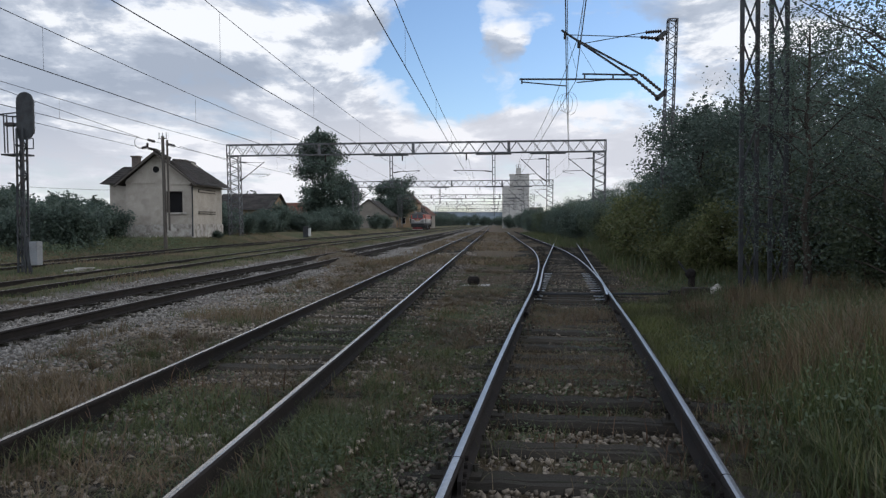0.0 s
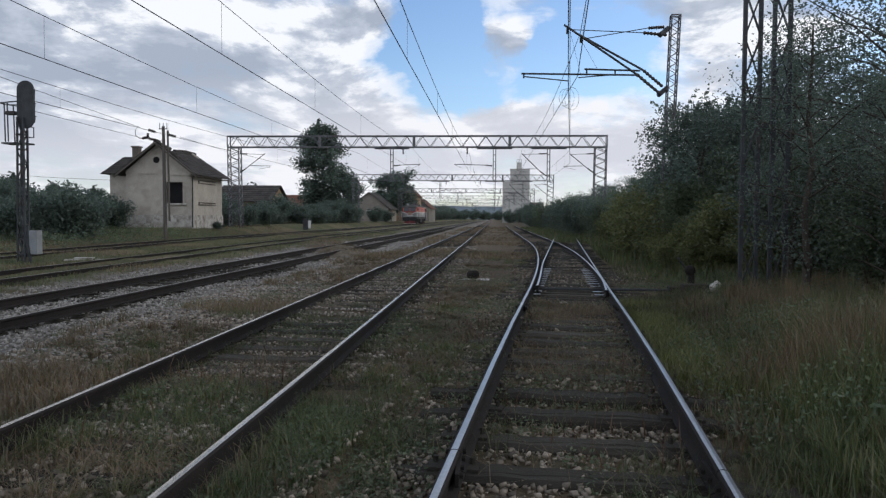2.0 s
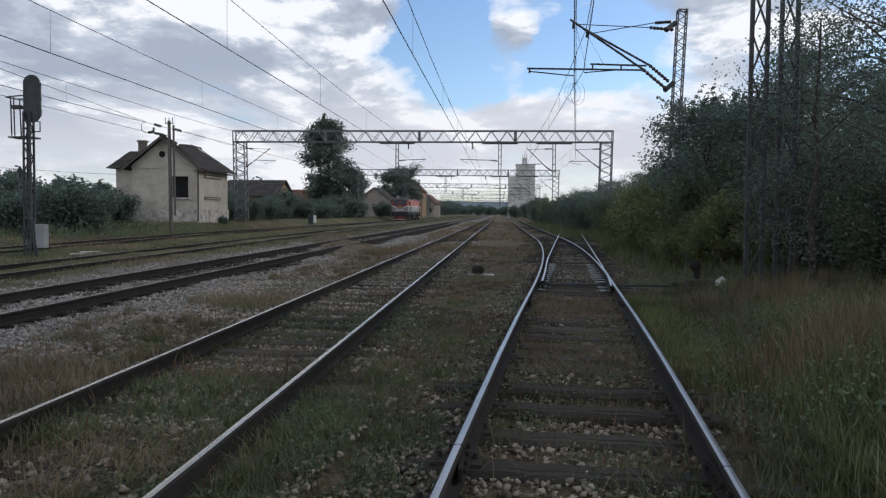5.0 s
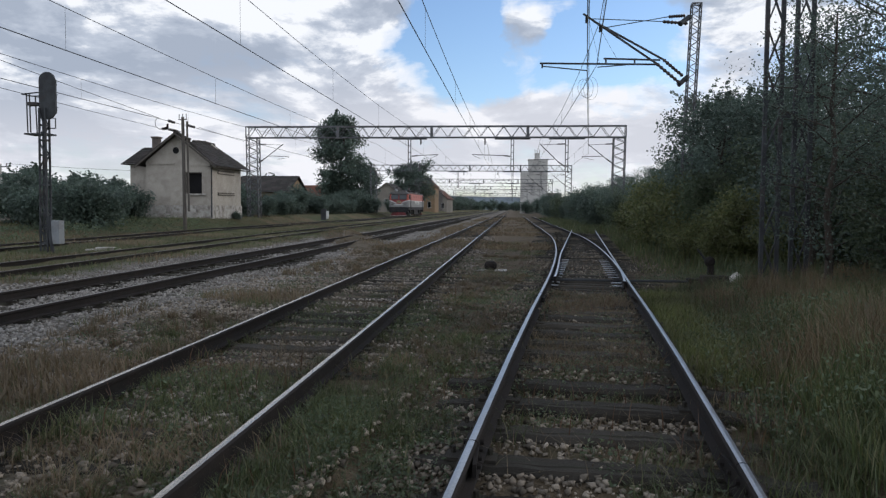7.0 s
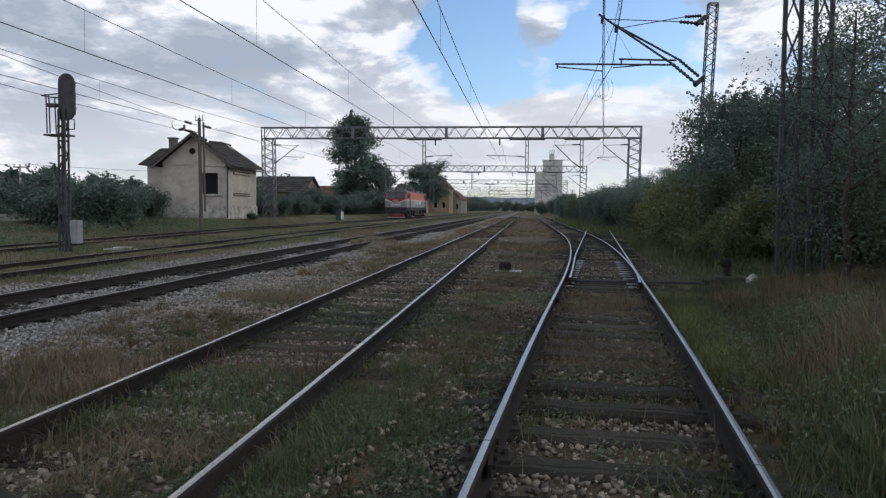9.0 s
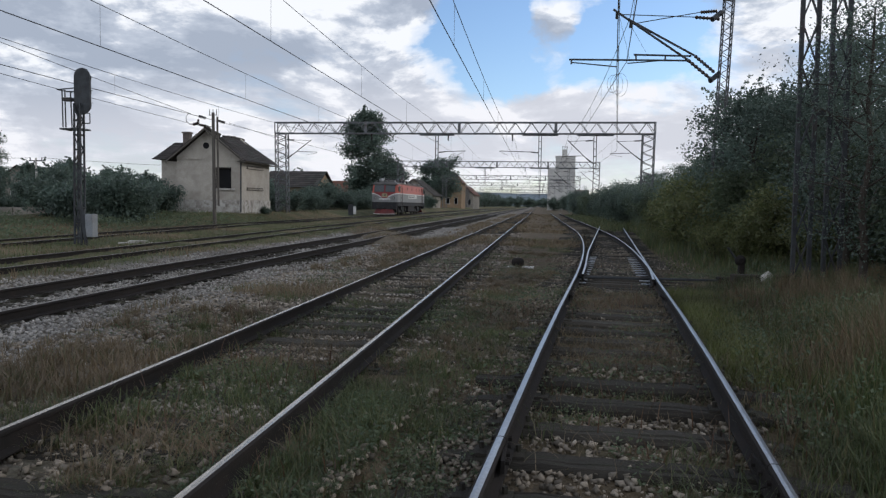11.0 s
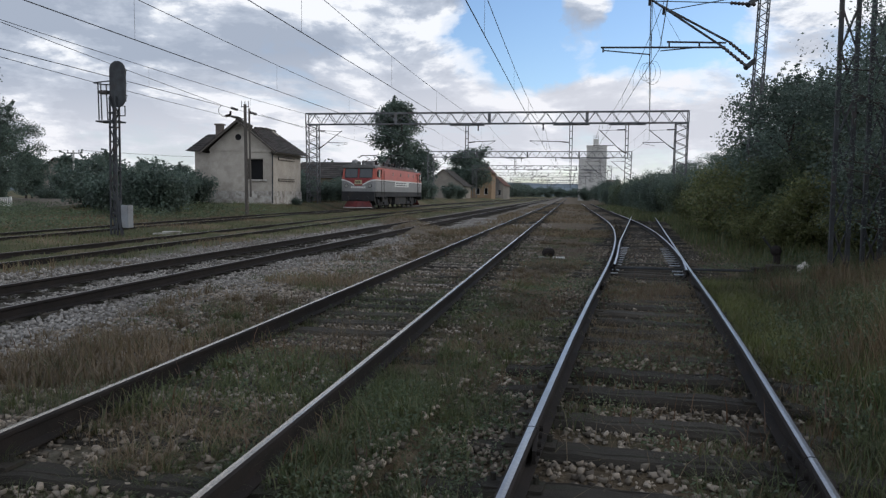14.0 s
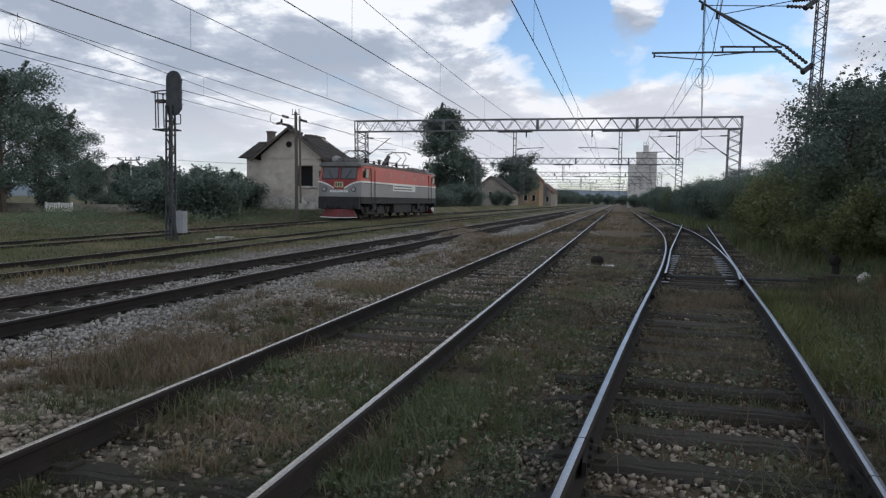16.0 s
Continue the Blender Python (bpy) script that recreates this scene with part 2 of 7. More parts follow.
BARK = material("grey_brown_bark", (0.075, 0.062, 0.050), (0.045, 0.038, 0.032), 0.9, 0, 4, 30, 0.6, stretch=(1, 1, 0.25), depth=0.03)
PORCELAIN = material("brown_glazed_insulator", (0.05, 0.035, 0.03), (0.035, 0.026, 0.024), 0.25, 0, 6, 40, 0.0, spec=0.5)
WIRE = material("dark_copper_wire", (0.05, 0.05, 0.052), (0.035, 0.035, 0.037), 0.5, 0.5, 6, 40, 0.0)
WHITE_PAINT = material("worn_white_paint", (0.72, 0.72, 0.70), (0.58, 0.58, 0.56), 0.7, 0, 3, 30, 0.1)
BOX_GREY = material("grey_cabinet_paint", (0.25, 0.265, 0.28), (0.20, 0.21, 0.225), 0.6, 0, 3, 30, 0.05, stain=(0.2, 0.18, 0.16))
LENS_DARK = glass_material("dark_signal_lens", (0.012, 0.012, 0.014))
LEAF_DARK = leaf_material("dark_green_leaves", [(0.0, (0.074, 0.108, 0.090)), (0.5, (0.108, 0.152, 0.122)), (1.0, (0.145, 0.190, 0.148))])
LEAF_MID = leaf_material("yellowish_green_leaves", [(0.0, (0.095, 0.115, 0.046)), (0.5, (0.145, 0.165, 0.062)), (1.0, (0.200, 0.200, 0.085))])
LEAF_BUSH = leaf_material("olive_bush_leaves", [(0.0, (0.078, 0.108, 0.064)), (0.6, (0.116, 0.156, 0.086)), (1.0, (0.152, 0.178, 0.102))])
GRASS_GREEN = leaf_material("green_grass_blades", [(0.0, (0.060, 0.084, 0.034)), (0.55, (0.094, 0.120, 0.046)), (0.85, (0.132, 0.136, 0.056)), (1.0, (0.20, 0.175, 0.095))])
GRASS_DRY = leaf_material("dry_grass_blades", [(0.0, (0.118, 0.086, 0.050)), (0.5, (0.172, 0.126, 0.075)), (0.85, (0.23, 0.175, 0.110)), (1.0, (0.092, 0.100, 0.042))])
GRASS_RED = leaf_material("russet_weed_stems", [(0.0, (0.085, 0.045, 0.028)), (0.6, (0.13, 0.072, 0.042)), (1.0, (0.16, 0.11, 0.06))])
GRASS_LAWN = leaf_material("pale_yellowish_short_grass", [(0.0, (0.105, 0.125, 0.034)), (0.6, (0.150, 0.165, 0.050)), (1.0, (0.185, 0.180, 0.080))])
LOCO_RED = material("faded_red_loco_paint", (0.46, 0.098, 0.070), (0.38, 0.080, 0.060), 0.45, 0, 0.8, 20, 0.03, stain=(0.36, 0.10, 0.06), stain_scale=0.9, stain_amount=0.35)
# same red paint, darkened to put the end's shade into the colour
LOCO_RED_SHADED = material("shaded_red_loco_paint", (0.25, 0.034, 0.038), (0.20, 0.030, 0.034), 0.45, 0, 0.8, 20, 0.03)
LOCO_GREY = material("grey_loco_paint", (0.25, 0.25, 0.25), (0.20, 0.20, 0.20), 0.45, 0, 0.8, 20, 0.03, stain=(0.22, 0.21, 0.20), stain_scale=0.9, stain_amount=0.4)
LOCO_ROOF = material("sooty_grey_loco_roof", (0.17, 0.165, 0.16), (0.11, 0.107, 0.105), 0.6, 0, 0.9, 20, 0.05)
LOCO_BROWN = material("brown_loco_roof_edge", (0.12, 0.075, 0.06), (0.085, 0.06, 0.05), 0.7, 0, 0.9, 20, 0.05)
LOCO_BLACK = material("grimy_black_frame", (0.034, 0.035, 0.038), (0.022, 0.022, 0.024), 0.75, 0.1, 2, 30, 0.1, stain=(0.06, 0.045, 0.035))
LOCO_WHITE = material("white_loco_stripe", (0.74, 0.74, 0.71), (0.62, 0.62, 0.60), 0.5, 0, 1, 20, 0.0)
PLOW_RED = material("dull_red_plough", (0.17, 0.030, 0.030), (0.085, 0.026, 0.026), 0.6, 0, 2, 30, 0.1, stain=(0.10, 0.05, 0.04))
CAB_GLASS = glass_material("dark_cab_glass", (0.03, 0.035, 0.04))
LAMP_GLASS = glass_material("clear_lamp_glass", (0.30, 0.30, 0.28), 0.15)
ROAD = material("old_asphalt", (0.075, 0.076, 0.08), (0.055, 0.056, 0.058), 0.9, 0, 0.6, 50, 0.2)
# bluish haze of the distance is put into the base colour
HILL = material("far_hill_painted_haze", (0.16, 0.20, 0.23), (0.13, 0.165, 0.19), 1.0, 0, 0.004, 0.05, 0)
BAR_DARK = material("dark_lettering", (0.03, 0.03, 0.035), None, 0.6, 0, 5, 30, 0)
PLATE_YELLOW = material("pale_number_plate", (0.55, 0.50, 0.30), None, 0.6, 0, 5, 30, 0)

# ---- geometry helpers ----


class Geo:
    """Collects vertices and faces of one mesh."""

    def __init__(self):
        self.v, self.f, self.mi = [], [], []

    def add(self, verts, faces, mi=0):
        o = len(self.v)
        self.v.extend(tuple(p) for p in verts)
        self.f.extend(tuple(i + o for i in q) for q in faces)
        self.mi.extend([mi] * len(faces))
        return self

    def box(self, x0, x1, y0, y1, z0, z1, mi=0, m=None):
        v = [Vector((x, y, z)) for x in (x0, x1) for y in (y0, y1) for z in (z0, z1)]
        if m:
            v = [m @ p for p in v]
        return self.add(v, [(0, 1, 3, 2), (4, 6, 7, 5), (0, 4, 5, 1), (2, 3, 7, 6), (0, 2, 6, 4), (1, 5, 7, 3)], mi)

    def rod(self, p, q, r, n=4, r2=None, mi=0):
        p, q = Vector(p), Vector(q)
        r2 = r if r2 is None else r2
        d = (q - p).normalized()
        a = d.cross(Vector((0, 0, 1)) if abs(d.z) < 0.95 else Vector((1, 0, 0))).normalized()
        b = d.cross(a)
        ring = [(math.cos(2 * math.pi * (i + 0.5) / n), math.sin(2 * math.pi * (i + 0.5) / n)) for i in range(n)]
        v = [p + (a * c + b * s) * r for c, s in ring] + [q + (a * c + b * s) * r2 for c, s in ring]
        f = [(i, (i + 1) % n, n + (i + 1) % n, n + i) for i in range(n)] + [tuple(range(n))[::-1], tuple(range(n, 2 * n))]
        return self.add(v, f, mi)

    def tube(self, pts, r, n=5, r2=None, mi=0):
        pts = [Vector(p) for p in pts]
        k = len(pts)
        v, f = [], []
        for j, p in enumerate(pts):
            d = (pts[min(j + 1, k - 1)] - pts[max(j - 1, 0)]).normalized()
            a = d.cross(Vector((0, 0, 1)) if abs(d.z) < 0.95 else Vector((1, 0, 0))).normalized()
            b = d.cross(a)
            rr = r if r2 is None else r + (r2 - r) * j / (k - 1)
            v += [p + (a * math.cos(2 * math.pi * i / n) + b * math.sin(2 * math.pi * i / n)) * rr for i in range(n)]
            if j:
                o = (j - 1) * n
                f += [(o + i, o + (i + 1) % n, o + n + (i + 1) % n, o + n + i) for i in range(n)]
        f += [tuple(range(n))[::-1], tuple(range((k - 1) * n, k * n))]
        return self.add(v, f, mi)

    def disc_stack(self, p, q, radii, n=10, mi=0):
        """A turned body from p to q with radii at even steps."""
        p, q = Vector(p), Vector(q)
        d = (q - p).normalized()
        a = d.cross(Vector((0, 0, 1)) if abs(d.z) < 0.95 else Vector((1, 0, 0))).normalized()
        b = d.cross(a)
        v, f = [], []
        k = len(radii)
        for j, r in enumerate(radii):
            c = p + (q - p) * (j / (k - 1))
            v += [c + (a * math.cos(2 * math.pi * i / n) + b * math.sin(2 * math.pi * i / n)) * r for i in range(n)]
            if j:
                o = (j - 1) * n
                f += [(o + i, o + (i + 1) % n, o + n + (i + 1) % n, o + n + i) for i in range(n)]
        f += [tuple(range(n))[::-1], tuple(range((k - 1) * n, k * n))]
        return self.add(v, f, mi)

    def prism(self, poly, axis, a, b, mi=0):
        """A polygon (two coordinates) drawn out along an axis from a to b."""
        n = len(poly)

        def place(u, w, h):
            return {"x": (h, u, w), "y": (u, h, w), "z": (u, w, h)}[axis]

        v = [place(u, w, a) for u, w in poly] + [place(u, w, b) for u, w in poly]
        f = [(i, (i + 1) % n, n + (i + 1) % n, n + i) for i in range(n)] + [tuple(range(n))[::-1], tuple(range(n, 2 * n))]
        return self.add(v, f, mi)

    def weld(self):
        """Joins touching boxes into one body: shared corners merged, inner faces dropped."""
        index, v, remap = {}, [], []
        for p in self.v:
            k = tuple(round(c, 4) for c in p)
            if k not in index:
                index[k] = len(v)
                v.append(p)
            remap.append(index[k])
        faces = [tuple(remap[i] for i in f) for f in self.f]
        seen = {}
        for f in faces:
            seen[frozenset(f)] = seen.get(frozenset(f), 0) + 1
        self.f = [f for f in faces if seen[frozenset(f)] == 1]
        self.v, self.mi = v, [0] * len(self.f)
        return self

    def lattice(self, p, q, u, w, bays, rc, rd, faces="uw", ends=True):
        """A square lattice girder from p to q: half widths u and w (vectors), four chords and zigzag bars."""
        p, q, u, w = Vector(p), Vector(q), Vector(u), Vector(w)
        for su in (-1, 1):
            for sw in (-1, 1):
                self.rod(p + u * su + w * sw, q + u * su + w * sw, rc)
        for i in range(bays):
            a, b = p.lerp(q, i / bays), p.lerp(q, (i + 1) / bays)
            m = (a + b) / 2
            for s in (-1, 1):
                if "u" in faces:
                    self.rod(a + u * s - w, m + u * s + w, rd, 4)
                    self.rod(m + u * s + w, b + u * s - w, rd, 4)
                if "w" in faces:
                    self.rod(a + w * s - u, m + w * s + u, rd, 4)
                    self.rod(m + w * s + u, b + w * s - u, rd, 4)
        if ends:
            for e in (p, q):
                for s in (-1, 1):
                    self.rod(e + u * s - w, e + u * s + w, rc)
                    self.rod(e + w * s - u, e + w * s + u, rc)
        return self

    def mesh(self, name, mats, smooth=False):
        me = bpy.data.meshes.new(name)
        me.from_pydata([tuple(p) for p in self.v], [], self.f)
        for m in (mats if isinstance(mats, (list, tuple)) else [mats]):
            me.materials.append(m)
        if any(self.mi):
            me.polygons.foreach_set("material_index", self.mi)
        bm = bmesh.new()
        bm.from_mesh(me)
        bmesh.ops.recalc_face_normals(bm, faces=bm.faces)
        bm.to_mesh(me)
        bm.free()
        if smooth:
            me.polygons.foreach_set("use_smooth", [True] * len(me.polygons))
        return me


def part(name, geo, mat, parent=None, label="", smooth=False, bevel=0.0):
    ob = new(name, geo.mesh(name, mat, smooth))
    ob.parent = parent
    if label:
        ob["label"] = label
    if bevel:
        b = ob.modifiers.new("bevel", "BEVEL")
        b.width, b.segments, b.limit_method, b.angle_limit = bevel, 2, "ANGLE", radians(40)
    return ob


def thing(name, m, label, category, group="", kind=""):
    ob = new(name)
    ob.empty_display_size = 0.2
    ob.matrix_basis = m
    return tagged(ob, label, category, group, kind)


def array_mesh(name, verts, faces, mat):
    """A mesh straight from number arrays (verts n x 3, faces n x k)."""
    me = bpy.data.meshes.new(name)
    k = faces.shape[1]
    me.vertices.add(len(verts))
    me.vertices.foreach_set("co", np.ascontiguousarray(verts, dtype=np.float32).ravel())
    me.loops.add(faces.size)
    me.loops.foreach_set("vertex_index", np.ascontiguousarray(faces, dtype=np.int32).ravel())
    me.polygons.add(len(faces))
    me.polygons.foreach_set("loop_start", np.arange(0, faces.size, k, dtype=np.int32))
    me.materials.append(mat)
    me.update(calc_edges=True)
    me.validate()
    return me

# ---- ground ----


def value_noise(x, y, scale, seed=0):
    x, y = np.asarray(x) * scale, np.asarray(y) * scale
    xi, yi = np.floor(x).astype(np.int64), np.floor(y).astype(np.int64)
    fx, fy = x - xi, y - yi
    fx, fy = fx * fx * (3 - 2 * fx), fy * fy * (3 - 2 * fy)

    def h(a, b):
        n = (a * 374761393 + b * 668265263 + seed * 974711) & 0x7FFFFFFF
        n = ((n ^ (n >> 13)) * 1274126177) & 0x7FFFFFFF
        return ((n ^ (n >> 16)) & 0xFFFF) / 65535.0

    return (h(xi, yi) * (1 - fx) + h(xi + 1, yi) * fx) * (1 - fy) + (h(xi, yi + 1) * (1 - fx) + h(xi + 1, yi + 1) * fx) * fy


def smooth_step(v, a, b):
    u = np.clip((np.asarray(v, dtype=float) - a) / (b - a), 0, 1)
    return u * u * (3 - 2 * u)


MAIN_X, SECOND_X, CURVE = -2.345, -7.05, 0.00155


def straight_x(y):
    return 0.46 + 0.090 * (np.asarray(y, dtype=float) - 3.6)


def turnout_x(y):
    y = np.asarray(y, dtype=float)
    d = np.clip(y - 14.0, 0, 29.0)
    x = straight_x(np.minimum(y, 43.0)) - CURVE * d * d
    return x


def third_x(y):
    return np.interp(y, [0, 13, 27, 40, 55, 120, 400], [-10.75, -10.95, -11.35, -11.75, -12.0, -12.0, -12.0])


def fourth_x(y):
    return np.interp(y, [5, 19, 29, 45, 60, 100, 170, 400], [-15.9, -16.35, -17.0, -17.9, -17.65, -17.4, -17.2, -17.1])


def near_dip(y):
    """The siding has sunk a little where the camera stands."""
    return np.interp(y, [2.0, 3.4, 4.3, 5.3, 6.9, 9.5, 14], [-0.075, -0.055, -0.032, -0.012, 0.018, 0.03, 0.0])


def ground_z(x, y):
    x, y = np.asarray(x, dtype=float), np.asarray(y, dtype=float)
    z = -0.030 + 0.06 * (value_noise(x, y, 1.3, 3) - 0.5) + 0.07 * (value_noise(x, y, 0.33, 5) - 0.5)
    z = z - 0.030 * np.exp(-((x - SECOND_X) / 2.4) ** 4)
    mound = smooth_step(-x, 19.6, 22.6) * (1 - smooth_step(-x, 33, 40)) * smooth_step(y, 42, 53)
    z = z + 0.66 * mound + 0.12 * smooth_step(-x, 25, 40)
    z = z + 0.16 * smooth_step(x - 0.09 * np.clip(y, 0, 40), 2.2, 4.5)
    along = y - 33.6 + 3.2 * (x + 7.05)      # an earth path that runs askew over the second track
    z = z + 0.19 * np.exp(-(along / 3.4) ** 4) * smooth_step(x, -11.2, -9.6) * (1 - smooth_step(x, -5.8, -4.8)) * (0.75 + 0.5 * value_noise(x, y, 0.9, 77))
    near = np.abs(x - straight_x(y)) < 1.5
    lift = np.interp(y, [-50, -1, 2.0, 6.4, 7.6, 12.5, 13.6, 16], [-0.02, -0.02, -0.06, -0.06, 0.022, 0.022, -0.01, -0.01])
    z = np.where(near & (y < 16), z + lift + near_dip(y) * 0.9, z)
    sunk = np.minimum(np.abs(x - third_x(y)), np.abs(x - fourth_x(y)))      # earth has risen round the two left tracks
    z = z + 0.085 * (1 - smooth_step(sunk, 1.3, 2.4)) * (0.8 + 0.5 * value_noise(x, y, 0.8, 79))
    far = smooth_step(np.hypot(x, y), 500, 1500)
    return z * (1 - far) - 0.1 * far


def graded(stops):
    out = []
    for a, b, s in stops:
        out += list(np.arange(a, b, s))
    return np.array(out + [stops[-1][1]])


def ground_material():
    m = bpy.data.materials.new("yard_ground")
    m.use_nodes = True
    nt = m.node_tree
    N, L = nt.nodes.new, nt.links.new
    bs = nt.nodes["Principled BSDF"]
    bs.inputs["Roughness"].default_value, bs.inputs["Specular IOR Level"].default_value = 0.95, 0.15
    co = N("ShaderNodeTexCoord")
    sep = N("ShaderNodeSeparateXYZ")
    L(co.outputs["Object"], sep.inputs[0])

    def tex(s, detail=5.0, shift=0.0):
        mp = N("ShaderNodeMapping")
        mp.inputs["Location"].default_value = (shift, shift * 0.7, 0)
        L(co.outputs["Object"], mp.inputs[0])
        n = N("ShaderNodeTexNoise")
        n.inputs["Scale"].default_value, n.inputs["Detail"].default_value = s, detail
        n.inputs["Roughness"].default_value = 0.62
        L(mp.outputs[0], n.inputs["Vector"])
        return n.outputs[0]

    def rng(v, lo, hi, a=0.0, b=1.0):
        n = N("ShaderNodeMapRange")
        L(v, n.inputs[0])
        for i, q in enumerate((lo, hi, a, b)):
            n.inputs[i + 1].default_value = q
        return n.outputs[0]

    def op(o, a, b):
        n = N("ShaderNodeMath")
        n.operation = o
        for i, v in enumerate((a, b)):
            if isinstance(v, (int, float)):
                n.inputs[i].default_value = v
            else:
                L(v, n.inputs[i])
        return n.outputs[0]

    def mixed(fac, a, b, mode="MIX"):
        n = N("ShaderNodeMix")
        n.data_type, n.blend_type = "RGBA", mode
        for s, v in ((n.inputs[0], fac), (n.inputs[6], a), (n.inputs[7], b)):
            if isinstance(v, tuple):
                s.default_value = (*v, 1)
            elif isinstance(v, (int, float)):
                s.default_value = v
            else:
                L(v, s)
        return n.outputs[2]

    wob = op("MULTIPLY", op("SUBTRACT", tex(0.35), 0.5), 2.6)
    xw = op("ADD", sep.outputs[0], wob)
    soil = mixed(rng(tex(0.9), 0.38, 0.62), (0.086, 0.066, 0.043), (0.116, 0.091, 0.062))
    meadow = mixed(rng(tex(0.5, shift=4), 0.40, 0.62), (0.094, 0.088, 0.048), (0.068, 0.080, 0.038))
    meadow = mixed(rng(tex(0.22, shift=9), 0.46, 0.66), meadow, (0.175, 0.135, 0.085))
    stones = N("ShaderNodeTexVoronoi")
    stones.inputs["Scale"].default_value = 17.0
    L(co.outputs["Object"], stones.inputs["Vector"])
    gravel = mixed(rng(stones.outputs["Distance"], 0.1, 0.75), (0.28, 0.268, 0.248), (0.11, 0.102, 0.090))
    gravel = mixed(rng(tex(0.6, shift=2), 0.4, 0.65), gravel, (0.22, 0.19, 0.165))
    # bands across the yard: meadow, second track's ballast, mixed soil, meadow
    bed = op("MULTIPLY", rng(xw, -10.0, -9.2), rng(xw, -3.9, -2.6, 1.0, 0.0))
    yard = op("MULTIPLY", rng(xw, -9.9, -9.0), rng(op("SUBTRACT", xw, op("MULTIPLY", sep.outputs[1], 0.07)), 1.6, 2.6, 1.0, 0.0))
    far_bed = op("MULTIPLY", rng(sep.outputs[1], 14, 40), rng(op("ABSOLUTE", op("ADD", xw, 2.0), 0.0), 1.6, 4.2, 1.0, 0.0))
    col = mixed(yard, meadow, soil)
    col = mixed(op("MULTIPLY", bed, rng(tex(0.8, shift=6), 0.36, 0.5)), col, gravel)
    path = op("ABSOLUTE", op("SUBTRACT", op("ADD", sep.outputs[1], op("MULTIPLY", xw, 3.2)), 11.04), 0.0)
    path = op("MULTIPLY", rng(path, 2.6, 4.6, 1.0, 0.0), op("MULTIPLY", rng(xw, -12.5, -11.0), rng(xw, -5.2, -4.2, 1.0, 0.0)))
    col = mixed(path, col, mixed(rng(tex(1.7, shift=15), 0.4, 0.6), (0.115, 0.092, 0.062), (0.165, 0.140, 0.112)))
    moss = op("MULTIPLY", yard, op("MULTIPLY", rng(tex(1.3, 6.0, 13), 0.48, 0.62), 0.32))
    col = mixed(moss, col, (0.074, 0.076, 0.040))
    col = mixed(op("MULTIPLY", far_bed, 0.35), col, (0.19, 0.15, 0.118))
    col = mixed(0.6, col, mixed(1.0, col, rng(tex(28.0, 3.0), 0.3, 0.7, 0.5, 1.5), "MULTIPLY"))
    L(col, bs.inputs["Base Color"])
    b = N("ShaderNodeBump")
    b.inputs["Strength"].default_value, b.inputs["Distance"].default_value = 0.9, 0.05
    L(tex(22.0), b.inputs["Height"])
    L(b.outputs[0], bs.inputs["Normal"])
    return m


def build_ground():
    xs = graded([(-2500, -300, 275), (-300, -60, 20), (-60, -28, 2), (-28, -12, 0.5), (-12, 6, 0.2), (6, 16, 0.6), (16, 60, 4), (60, 300, 30), (300, 2500, 275)])
    ys = graded([(-200, -10, 19), (-10, 1.5, 0.8), (1.5, 24, 0.2), (24, 60, 0.6), (60, 150, 3), (150, 600, 30), (600, 4200, 300)])
    X, Y = np.meshgrid(xs, ys)
    verts = np.stack([X.ravel(), Y.ravel(), ground_z(X, Y).ravel()], 1)
    nx, ny = len(xs), len(ys)
    i = (np.arange(ny - 1)[:, None] * nx + np.arange(nx - 1)[None, :]).ravel()
    me = array_mesh("ground", verts, np.stack([i, i + 1, i + 1 + nx, i + nx], 1), ground_material())
    me.polygons.foreach_set("use_smooth", [True] * len(me.polygons))
    return tagged(new("ground", me), "rough railway yard ground of soil, gravel and grass", "ground", kind="structure")


build_ground()

# ---- tracks ----
GAUGE = 0.75
RAIL_PROFILE = [(-0.065, 0), (0.065, 0), (0.065, 0.012), (0.014, 0.03), (0.010, 0.105), (0.034, 0.118), (0.034, 0.138), (0.020, 0.149), (0, 0.1515),
                (-0.020, 0.149), (-0.034, 0.138), (-0.034, 0.118), (-0.010, 0.105), (-0.014, 0.03), (-0.065, 0.012)]
TOP_FACES = (7, 8)


def rail(parent, fx, y0, y1, base, mats, step=1.0):
    """One rail along x = fx(y)."""
    n = max(2, int((y1 - y0) / step) + 1)
    ys = np.linspace(y0, y1, n)
    xs, zs = fx(ys) + 0 * ys, base(ys) + 0 * ys
    k = len(RAIL_PROFILE)
    g = Geo()
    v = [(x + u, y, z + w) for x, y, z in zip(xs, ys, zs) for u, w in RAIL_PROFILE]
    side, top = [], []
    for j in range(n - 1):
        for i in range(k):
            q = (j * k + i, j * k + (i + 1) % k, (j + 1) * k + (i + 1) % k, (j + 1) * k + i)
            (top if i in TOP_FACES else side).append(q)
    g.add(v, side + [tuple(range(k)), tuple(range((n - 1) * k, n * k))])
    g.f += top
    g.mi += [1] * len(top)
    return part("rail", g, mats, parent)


def fishplate(parent, x, y, z):
    g = Geo()
    for s in (-1, 1):
        g.box(x + s * 0.018, x + s * 0.040, y - 0.30, y + 0.30, z + 0.03, z + 0.105)
        for b in (-0.22, -0.08, 0.08, 0.22):
            g.rod((x + s * 0.040, y + b, z + 0.07), (x + s * 0.062, y + b, z + 0.07), 0.017, 6)
    return part("joint_bar", g, RAIL_SIDE, parent)


